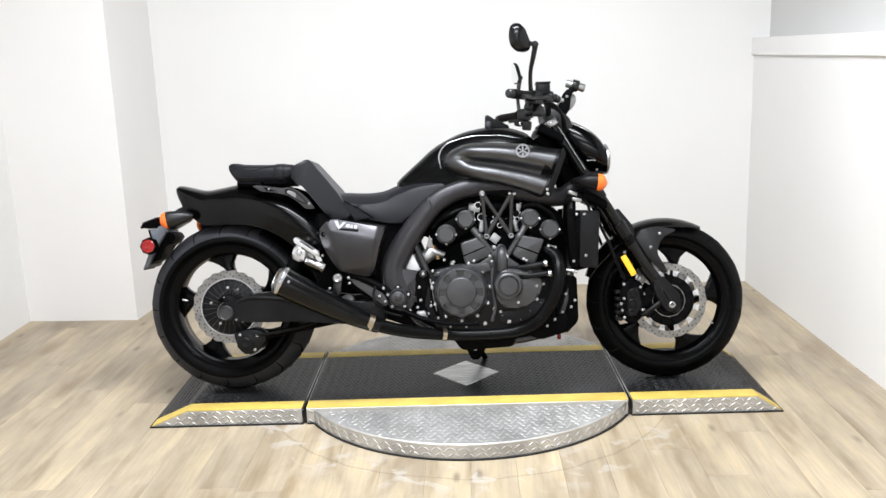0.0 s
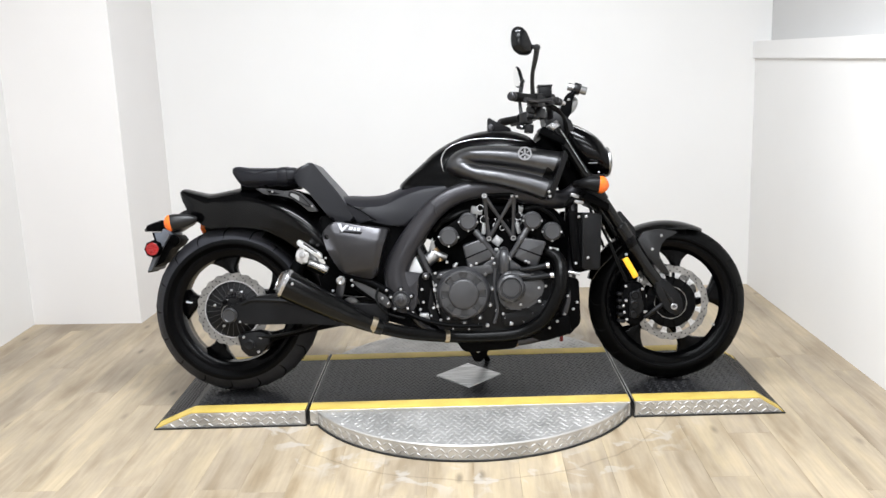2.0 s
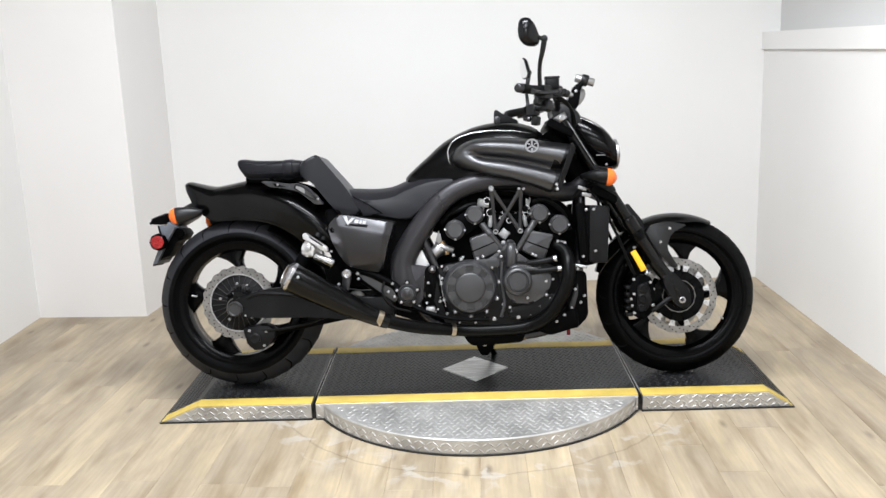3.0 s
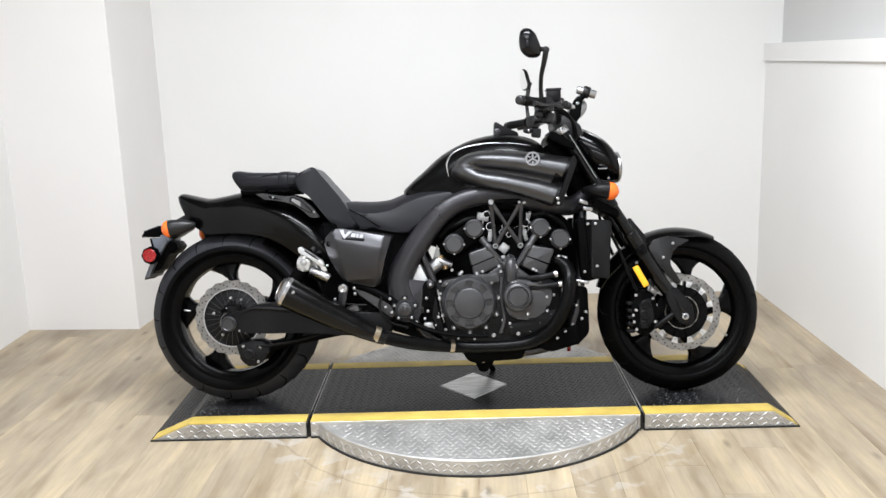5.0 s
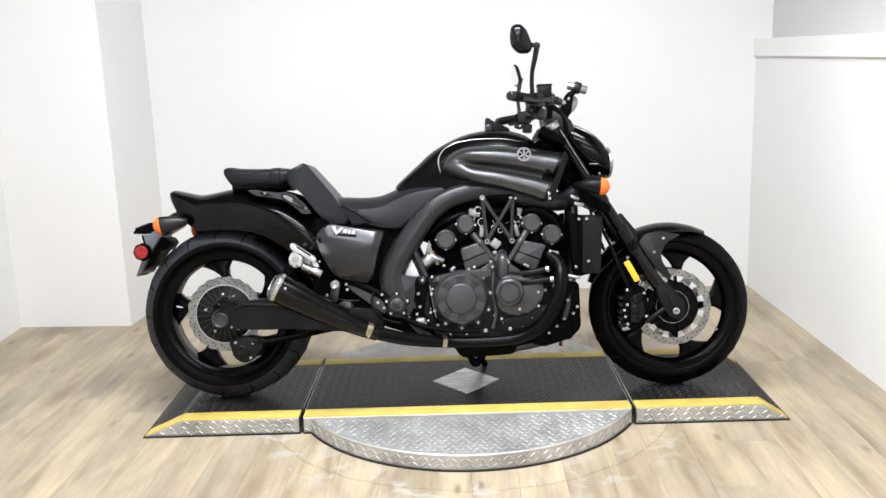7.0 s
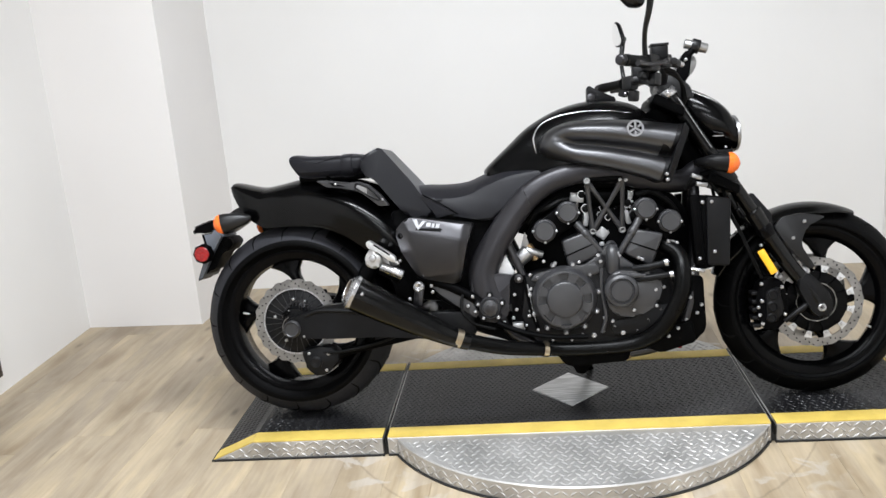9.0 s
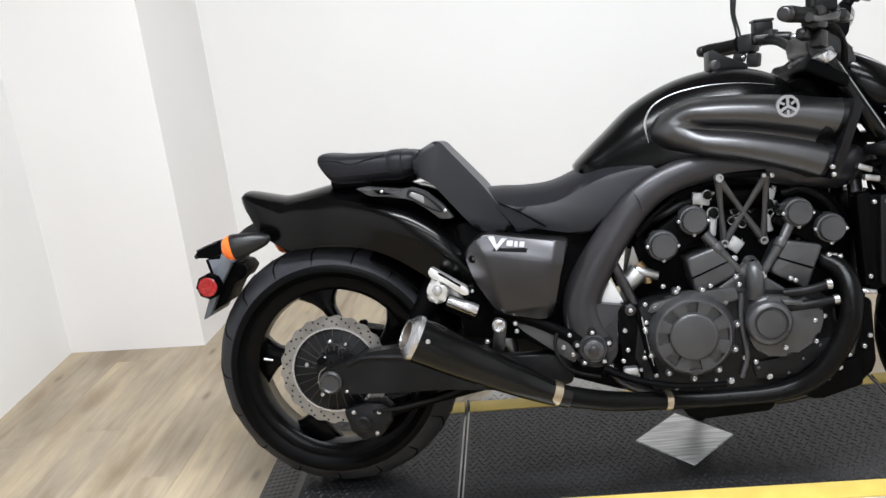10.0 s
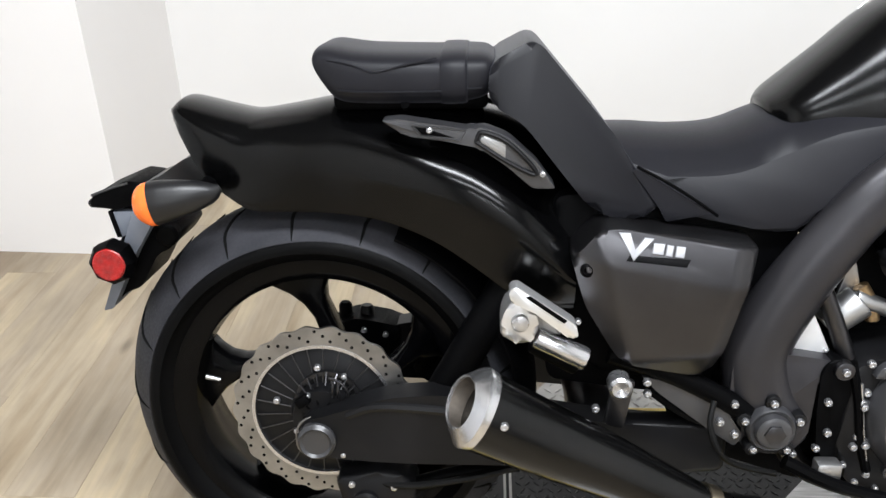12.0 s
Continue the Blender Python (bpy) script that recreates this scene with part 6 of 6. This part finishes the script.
for k in range(25):
    a = radians(64 + (161 - 64) * k / 24)
    taper = min(1, 0.25 + (k / 24) * 4, 0.25 + (1 - k / 24) * 4)
    ro, hw = 0.322 + 0.003 * math.sin(math.pi * k / 24), 0.078 * (0.55 + 0.45 * taper)
    sect = [(w, ro - 0.030 * (abs(w) / 0.078) ** 2.4) for w in [hw * f for f in (-1, -0.85, -0.6, -0.3, 0, 0.3, 0.6, 0.85, 1)]]
    sect += [(w, r - 0.005) for w, r in sect[::-1]]
    secs.append([V(FW[0] + r * math.cos(a), w, FW[2] + r * math.sin(a)) for w, r in sect])
part("front_fender", loft(secs), M_PIPE, bike, "satin black front fender", 50)
for s in (1, -1):
    arm = part("fender_arm", slab(fillet([(1.60, 0.590), (1.66, 0.600), (1.735, 0.585), (1.675, 0.555), (1.655, 0.500), (1.700, 0.425), (1.676, 0.420), (1.610, 0.505), (1.575, 0.560)], 0.012), 0.080 * s, 0.094 * s, 0.004), M_CTRL, bike, "satin black fender bracket")
    if s > 0:
        bolts(arm, [(1.668, 0.096, 0.573), (1.632, 0.096, 0.522), (1.53, 0.11, 0.505)], 0.0065)
# headlamp
HL = [(1.295, 1.012, 0.905, 0.050), (1.325, 1.026, 0.865, 0.085), (1.37, 1.011, 0.838, 0.104), (1.42, 0.983, 0.820, 0.112), (1.452, 0.954, 0.810, 0.112), (1.474, 0.920, 0.808, 0.104)]
secs = []
for (x, zt, zb), (w, _, _) in zip(curve([Vector(q[:3]) for q in HL], 4), curve([Vector((q[3], 0, 0)) for q in HL], 4)):
    secs.append([V(x + 0.10 * ((zt + zb) / 2 - ((zt + zb) / 2 + (zt - zb) / 2 * math.sin(a))) * 0.5, w * math.copysign(abs(math.cos(a)) ** 0.8, math.cos(a)), (zt + zb) / 2 + (zt - zb) / 2 * math.copysign(abs(math.sin(a)) ** 0.9, math.sin(a))) for a in (2 * math.pi * k / 36 for k in range(36))])
lamp_ob = part("headlamp", loft(secs), M_SATIN, bike, "black teardrop headlamp with a clear lens", 60)
last = secs[-1]
c = sum(last, Vector()) / len(last)
part("lamp_rim", loft([[c + (p - c) * 1.03 for p in last], [c + (p - c) * 1.04 + Vector((0.008, 0, 0.003)) for p in last], [c + (p - c) * 0.95 + Vector((0.009, 0, 0.003)) for p in last]], True, False), M_SILVER, lamp_ob)
part("lamp_bowl", loft([[c + (p - c) * 0.95 + Vector((0.006, 0, 0.002)) for p in last], [c + (p - c) * 0.4 - Vector((0.04, 0, 0)) for p in last]], True, True), M_CHROME, lamp_ob)
part("lamp_lens", loft([[c + (p - c) * f + Vector((d, 0, d * 0.3)) for p in last] for f, d in ((0.99, 0.006), (0.9, 0.013), (0.6, 0.019), (0.2, 0.021))], True, True), M_LENS, lamp_ob, "clear lens")
part("lamp_visor", tube([V(1.34, 0.060, 1.006), V(1.40, 0.074, 0.976), V(1.446, 0.066, 0.942), V(1.464, 0.0, 0.938), V(1.446, -0.066, 0.942), V(1.40, -0.074, 0.976), V(1.34, -0.060, 1.006)], 0.003, 8), M_SILVER, lamp_ob)
part("lamp_slot", box(V(1.412, 0.111, 0.858), (0.034, 0.004, 0.003), 0), M_ALU, lamp_ob)
part("lamp_bracket", slab(fillet([(1.40, 0.815), (1.46, 0.815), (1.45, 0.785), (1.41, 0.785)], 0.006), 0.10, -0.10, 0.005), M_MATTE, bike)
bolts(bike, [(1.432, 0.115, 0.822)], 0.005)

# handlebar, controls and mirrors
BAR = [(1.105, 0.395, 1.080), (1.150, 0.34, 1.081), (1.205, 0.26, 1.083), (1.240, 0.18, 1.072), (1.254, 0.10, 1.045), (1.254, 0.0, 1.040)]
bar_pts = [V(*p) for p in BAR] + [V(x, -w, z) for x, w, z in BAR[-2::-1]]
bar = part("handlebar", tube(bar_pts, 0.0125, 12, 5), M_MATTE, bike, "black handlebar")
for s in (1, -1):
    d = (V(1.205, 0.26 * s, 1.083) - V(1.105, 0.395 * s, 1.080)).normalized()
    g0 = V(1.100, 0.400 * s, 1.080)
    part("grip", tube([g0, g0 + d * 0.006, g0 + d * 0.06, g0 + d * 0.115, g0 + d * 0.12], [0.012, 0.0175, 0.0165, 0.0175, 0.0215], 16, 3), M_HOSE, bar, "black rubber grip")
    part("bar_end", tube([g0 - d * 0.024, g0 - d * 0.020, g0 - d * 0.004, g0], [0.010, 0.0155, 0.0165, 0.013], 16, 2), M_FRAME, bar)
    part("switch_housing", box(g0 + d * 0.155 + Vector((0, 0, -0.004)), (0.048, 0.044, 0.052), 0.010, Euler((0, 0, 0.8 * s)).to_matrix()), M_CTRL, bar)
    part("lever_clamp", box(g0 + d * 0.205 + Vector((0.012, 0, 0.004)), (0.05, 0.04, 0.04), 0.008, Euler((0, 0, 0.8 * s)).to_matrix()), M_CTRL, bar)
    part("lever", tube([g0 + d * 0.19 + Vector((0.035, 0, 0.004)), g0 + d * 0.12 + Vector((0.055, 0, -0.006)), g0 + d * 0.05 + Vector((0.046, 0, -0.014)), g0 - d * 0.01 + Vector((0.045, 0, -0.012))], [0.010, 0.008, 0.007, 0.009], 10), M_FRAME, bar, "black lever")
    part("reservoir", box(V(1.222, 0.245 * s, 1.112), (0.050, 0.046, 0.040), 0.006), M_MATTE, bar, "square black fluid reservoir")
    part("reservoir_lid", box(V(1.222, 0.245 * s, 1.134), (0.054, 0.050, 0.007), 0.002), M_CTRL, bar)
    part("reservoir_body", box(V(1.235, 0.225 * s, 1.085), (0.085, 0.03, 0.024), 0.008), M_CTRL, bar)
    part("riser", rod(V(1.252, 0.06 * s, 0.985), V(1.262, 0.06 * s, 1.045), 0.019, edge=0.004), M_MATTE, bar)
    # cables and hoses curving down to the fork
    for k in range(4):
        part("cable", tube([V(1.225 + 0.008 * k, (0.235 - 0.02 * k) * s, 1.078 - 0.004 * k), V(1.278 + 0.008 * k, (0.17 - 0.012 * k) * s, 1.058 - 0.008 * k), V(1.312, (0.115 - 0.01 * k) * s, 1.018 - 0.012 * k), V(1.325 - 0.006 * k, 0.07 * s, 0.955 - 0.01 * k), V(1.325, 0.05 * s, 0.85)], 0.0055, 8), M_HOSE, bar)
    part("switch_pod", box(g0 + d * 0.165 + Vector((0.004, 0, -0.050)), (0.034, 0.032, 0.040), 0.008, Euler((0, 0.15, 0.8 * s)).to_matrix()), M_CTRL, bar)
    part("starter_knob", rod(g0 + d * 0.165 + Vector((-0.022, 0, -0.040)), g0 + d * 0.165 + Vector((-0.030, 0, -0.040)), 0.007), M_BOLT, bar)
    part("switch_lever", box(g0 + d * 0.150 + Vector((-0.022, 0, -0.038)), (0.032, 0.026, 0.024), 0.007, Euler((0, 0.3, 0.8 * s)).to_matrix()), M_CTRL, bar)
    part("master_cylinder", rod(V(1.200, 0.262 * s, 1.094), V(1.285, 0.200 * s, 1.080), 0.016, 0.014, edge=0.004), M_CTRL, bar)
    part("banjo_bolt", rod(V(1.285, 0.200 * s, 1.080), V(1.300, 0.190 * s, 1.077), 0.009, edge=0.002), M_BOLT, bar)
    mir = part("mirror", tube([V(1.175, 0.300 * s, 1.09), V(1.172, 0.315 * s, 1.13), V(1.172, 0.345 * s, 1.17), V(1.180, 0.370 * s, 1.21), V(1.186, 0.382 * s, 1.245)], [0.0085, 0.0075, 0.0075, 0.009, 0.010], 10, 4), M_CTRL, bike, "black teardrop mirror on a stem")
    part("mirror_joint", rod(V(1.188, 0.372 * s, 1.252), V(1.184, 0.398 * s, 1.248), 0.012, edge=0.003), M_CTRL, mir)
    if s > 0:
        part("mirror_joint", rod(V(1.188, 0.385, 1.248), V(1.150, 0.398, 1.256), 0.008, edge=0.002), M_CTRL, mir)
    mc = V(1.128 if s > 0 else 1.172, 0.40 * s, 1.272)
    hd = fillet([(-0.037, 0.005), (-0.030, 0.038), (-0.010, 0.052), (0.012, 0.040), (0.048, -0.028), (0.040, -0.046), (-0.002, -0.048), (-0.030, -0.030)], 0.02)
    thin = 1 if s > 0 else 0.45
    secs = [[mc + Vector((p.x * f, 0, p.y * f)) + V(0.010 * (1 - f), h * thin, 0) for p in hd] for f, h in ((0.90, -0.016 * s), (1.0, -0.010 * s), (1.0, 0.0), (0.93, 0.012 * s), (0.72, 0.022 * s), (0.35, 0.029 * s), (0.1, 0.030 * s))]
    rotm = Euler((0, 0, radians(38 if s > 0 else -69))).to_matrix()
    secs = [[mc + rotm @ (p - mc) for p in q] for q in secs]
    part("mirror_shell", loft(secs), M_SHELL, mir)
    part("mirror_glass", loft([[mc + (p - mc) * 0.97 + rotm @ V(0, -0.0015 * s, 0) for p in secs[0]], [mc + (p - mc) * 0.96 + rotm @ V(0, -0.003 * s, 0) for p in secs[0]]]), M_MIRROR, mir)
part("bar_clamp", slab(fillet([(1.232, 1.028), (1.236, 1.062), (1.275, 1.066), (1.335, 1.030), (1.352, 0.985), (1.300, 0.965), (1.255, 0.985)], 0.012), 0.085, -0.085, 0.008), M_CTRL, bar)
part("ignition_switch", box(V(1.235, 0.03, 0.990), (0.045, 0.05, 0.035), 0.006, Euler((0, -0.5, 0)).to_matrix()), M_CTRL, bar)
# round tachometer pod on its mount
tc, ta = V(1.336, 0.0, 1.088), Vector((-0.72, 0, 0.69))
lean = Euler((0, radians(-46), 0)).to_matrix()
tach = part("tachometer", ball(tc, (0.047, 0.047, 0.030), 28, rot=lean), M_SILVER, bike, "round silver tachometer pod with a shift light")
part("gauge_ring", tube([tc + ta * 0.006, tc + ta * 0.020], 0.0485, 32, smooth=False), M_CHROME, tach)
part("gauge_face", tube([tc + ta * 0.0195, tc + ta * 0.0215], 0.044, 28, smooth=False), M_DARK, tach)
part("gauge_mount", slab(fillet([(1.336, 1.138), (1.318, 1.120), (1.297, 1.064), (1.326, 1.034), (1.342, 1.058), (1.352, 1.128)], 0.006), 0.058, 0.046, 0.004), M_DARK, tach)
bolts(tach, [(1.332, 0.060, 1.108)], 0.0065)
part("light_stem", tube([V(1.342, 0.052, 1.122), V(1.354, 0.050, 1.136), V(1.364, 0.046, 1.150)], 0.011, 10), M_DARK, tach)
part("shift_light", rod(V(1.332, 0.042, 1.161), V(1.404, 0.042, 1.139), 0.015, 0.016, edge=0.004, n=20), M_SILVER, tach)
part("light_band", rod(V(1.354, 0.042, 1.155), V(1.380, 0.042, 1.146), 0.0225, edge=0.004, n=20), M_CTRL, tach)

# radiator, oil cooler and belly parts
rad = part("radiator", slab(fillet([(1.335, 0.672), (1.425, 0.668), (1.412, 0.458), (1.330, 0.440)], 0.012), 0.150, -0.150, 0.006), M_DARK, bike, "black radiator with side shroud")
for s in (1, -1):
    part("radiator_shroud", slab(fillet([(1.358, 0.672), (1.432, 0.664), (1.420, 0.452), (1.352, 0.458)], 0.012), 0.150 * s, 0.166 * s, 0.005), M_MATTE, rad)
    part("side_tank", slab(fillet([(1.305, 0.678), (1.340, 0.680), (1.350, 0.462), (1.318, 0.455)], 0.012), 0.110 * s, 0.160 * s, 0.008), M_DARK, rad)
bolts(rad, [(1.372, 0.168, 0.655), (1.375, 0.168, 0.500), (1.330, 0.162, 0.48), (1.345, 0.162, 0.655)], 0.0065)
bolts(bike, [(1.312, 0.13, 0.432), (1.30, 0.13, 0.355), (1.32, 0.13, 0.305), (1.285, 0.13, 0.285), (1.335, 0.13, 0.33)], 0.0065)
part("oil_cooler", slab(fillet([(1.285, 0.43), (1.345, 0.42), (1.348, 0.250), (1.30, 0.20), (1.27, 0.30)], 0.015), 0.125, -0.125, 0.008), M_DARK, bike)
part("cooler_pipe", tube([V(1.285, 0.14, 0.45), V(1.32, 0.15, 0.444), V(1.345, 0.152, 0.439)], 0.006, 8), M_BOLT, bike)
part("belly_cover", slab(fillet([(1.150, 0.205), (1.215, 0.265), (1.30, 0.285), (1.31, 0.215), (1.20, 0.185)], 0.012), 0.150, -0.150, 0.008), M_DARK, bike)
bolts(bike, [(1.225, 0.152, 0.238), (1.255, 0.152, 0.262)], 0.0065)
part("drain_plug", rod(V(1.115, 0.10, 0.185), V(1.09, 0.12, 0.172), 0.016, 0.012, edge=0.003), M_BRASS, bike)
part("overflow_tag", rod(V(1.296, -0.10, 0.150), V(1.298, -0.10, 0.215), 0.0075, edge=0.002), M_RED, bike, "small red hanging tag")
for x, z, a in ((1.335, 0.735, 20), (1.365, 0.745, -15), (1.35, 0.71, 10), (1.39, 0.725, 35)):
    part("connector", box(V(x, 0.135, z), (0.035, 0.022, 0.014), 0.003, Euler((0, radians(a), 0)).to_matrix()), M_SILVER if a > 5 else M_DARK, bike)
part("horn_wire", tube([V(1.30, 0.13, 0.70), V(1.33, 0.14, 0.735), V(1.37, 0.14, 0.72), V(1.40, 0.13, 0.68)], 0.005, 8), M_HOSE, bike)
part("frame_down_tube", tube([V(1.34, 0.05, 0.74), V(1.33, 0.09, 0.55), V(1.30, 0.11, 0.33), V(1.22, 0.11, 0.21), V(1.0, 0.11, 0.185), V(0.76, 0.12, 0.25), V(0.70, 0.13, 0.34)], 0.018, 12), M_FRAME, bike)
part("frame_down_tube", tube([V(1.34, -0.05, 0.74), V(1.33, -0.09, 0.55), V(1.30, -0.11, 0.33), V(1.22, -0.11, 0.21), V(1.0, -0.11, 0.185), V(0.76, -0.12, 0.25), V(0.70, -0.13, 0.34)], 0.018, 12), M_FRAME, bike)

# side stand on the far side
stand = part("side_stand", tube([V(0.93, -0.13, 0.175), V(0.955, -0.17, 0.135), V(0.985, -0.23, 0.085), V(1.00, -0.275, 0.052)], [0.014, 0.012, 0.011, 0.012], 10), M_DARK, bike, "black side stand")
part("stand_foot", box(V(1.003, -0.285, 0.0475), (0.07, 0.035, 0.006), 0.002, Euler((radians(9), 0, 0)).to_matrix()), M_DARK, stand)
part("stand_mount", box(V(0.95, -0.11, 0.165), (0.11, 0.05, 0.06), 0.01), M_DARK, stand)
part("stand_spring", tube([V(0.92, -0.15, 0.155), V(0.945, -0.175, 0.115), V(0.985, -0.21, 0.095)], 0.007, 8), M_DARK, stand)

part("stand_bracket", slab(fillet([(0.885, 0.180), (1.010, 0.180), (0.995, 0.120), (0.968, 0.082), (0.940, 0.084), (0.920, 0.125)], 0.008), -0.06, -0.125, 0.006), M_DARK, stand)
part("stand_bolt", rod(V(0.955, -0.05, 0.13), V(0.955, -0.058, 0.13), 0.010, edge=0.002), M_BOLT, stand)

# number-plate bracket, rear signals and side reflectors
PB = [(-0.238, 0.634), (-0.212, 0.632), (-0.198, 0.612), (-0.216, 0.588), (-0.236, 0.580), (-0.268, 0.526), (-0.290, 0.518), (-0.333, 0.486), (-0.290, 0.575)]
plate = part("plate_bracket", slab(fillet(PB, 0.006), 0.058, -0.058, 0.005), M_DARK, bike, "black number-plate bracket with grey edges")
part("bracket_boss", lathe([(0.0001, 0.05), (0.018, 0.05), (0.018, 0.066), (0.014, 0.070), (0.0001, 0.070)], (-0.216, 0, 0.612), 20, closed=False), M_DARK, plate)
part("bracket_edge", slab(fillet([(-0.256, 0.660), (-0.229, 0.637), (-0.261, 0.588), (-0.308, 0.498), (-0.324, 0.494), (-0.284, 0.590)], 0.004), 0.080, -0.080, 0.003), M_GREYBLUE, plate, "blue-grey plate edge")
part("bracket_box", slab(fillet([(-0.303, 0.645), (-0.255, 0.644), (-0.268, 0.617), (-0.292, 0.594)], 0.003), 0.050, -0.050, 0.003), M_GREYBLUE, plate)
part("box_lip", slab(fillet([(-0.309, 0.646), (-0.302, 0.646), (-0.292, 0.605), (-0.299, 0.604)], 0.002), 0.053, -0.053, 0.002), M_DARK, plate)
part("plate_lamp", slab(fillet([(-0.336, 0.652), (-0.331, 0.670), (-0.275, 0.693), (-0.246, 0.690), (-0.258, 0.660), (-0.292, 0.648)], 0.005), 0.052, -0.052, 0.006), M_DARK, plate)
part("lamp_ridge", tube([V(-0.330, 0.0525, 0.671), V(-0.300, 0.0525, 0.682), V(-0.272, 0.0525, 0.690)], 0.0022, 6), M_SCOOP, plate)
part("lamp_lens", rod(V(-0.337, 0.038, 0.655), V(-0.337, -0.038, 0.655), 0.007), M_LENS, plate)
part("bracket_arm", slab(fillet([(-0.252, 0.688), (-0.222, 0.700), (-0.190, 0.722), (-0.160, 0.735), (-0.130, 0.712), (-0.170, 0.672), (-0.225, 0.640)], 0.008), 0.050, -0.050, 0.008), M_CTRL, plate)
for s in (1, -1):
    ref = part("rear_reflector", lathe([(0.0001, 0.105 * s), (0.0265, 0.105 * s), (0.0265, 0.116 * s), (0.023, 0.119 * s), (0.0001, 0.119 * s)], (-0.289, 0, 0.582), 24, closed=False), M_RED, bike, "round red side reflector")
    part("reflector_back", lathe([(0.0001, 0.09 * s), (0.034, 0.09 * s), (0.034, 0.108 * s), (0.0275, 0.118 * s), (0.0001, 0.106 * s)], (-0.289, 0, 0.582), 8, closed=False), M_DARK, ref)
    part("reflector_mount", rod(V(-0.285, 0.05 * s, 0.600), V(-0.287, 0.10 * s, 0.586), 0.008), M_DARK, ref)
    q = Vector((0, 0, 0)) if s > 0 else Vector((0.060, 0, -0.022))  # the far one hangs lower
    sig = part("rear_signal", tube([V(-0.112, 0.115 * s, 0.698) + q, V(-0.126, 0.120 * s, 0.692) + q, V(-0.155, 0.128 * s, 0.688) + q, V(-0.188, 0.132 * s, 0.683) + q, V(-0.206, 0.134 * s, 0.680) + q], [0.006, 0.016, 0.025, 0.031, 0.032], 24, 4, 0.8), M_CTRL, bike, "black turn signal with an amber lens")
    part("signal_lens", tube([V(-0.205, 0.134 * s, 0.680) + q, V(-0.216, 0.135 * s, 0.678) + q, V(-0.226, 0.136 * s, 0.676) + q, V(-0.232, 0.136 * s, 0.675) + q], [0.0322, 0.030, 0.021, 0.006], 24, 4, 0.8), M_ORANGE, sig, "amber lens")
    part("signal_stalk", rod(V(-0.14, 0.04 * s, 0.698) + q, V(-0.135, 0.12 * s, 0.694) + q, 0.012), M_DARK, sig)


# ---- floor planks ----
PLANK_W, PLANK_L, GAP = 0.150, 1.22, 0.0004


def plank_mesh(wd, ln):
    bm = box((0, 0, -0.003), (wd - GAP, ln - GAP, 0.006), 0)
    me = bpy.data.meshes.new("plank")
    up = [e for e in bm.edges if all(v.co.z > -0.001 for v in e.verts)]
    bmesh.ops.bevel(bm, geom=up, offset=0.0005, segments=1, affect="EDGES")
    bm.to_mesh(me)
    bm.free()
    me.materials.append(M_PLANK)
    return me


full = plank_mesh(PLANK_W, PLANK_L)
rng = random.Random(7)
cols = int((ROOM_E - ROOM_W) / PLANK_W) + 1
for i in range(cols):
    x = ROOM_W + (i + 0.5) * PLANK_W
    y = ROOM_N - rng.random() * PLANK_L * 0.9 + PLANK_L / 2
    while y + PLANK_L / 2 > ROOM_S:
        a, b = max(y - PLANK_L / 2, ROOM_S), min(y + PLANK_L / 2, ROOM_N)
        if b - a > 0.03:
            ob = new("plank", full)
            ob.parent, ob.location, ob.scale = floor, (x, (a + b) / 2, 0), (1, (b - a) / PLANK_L, 1)
        y -= PLANK_L
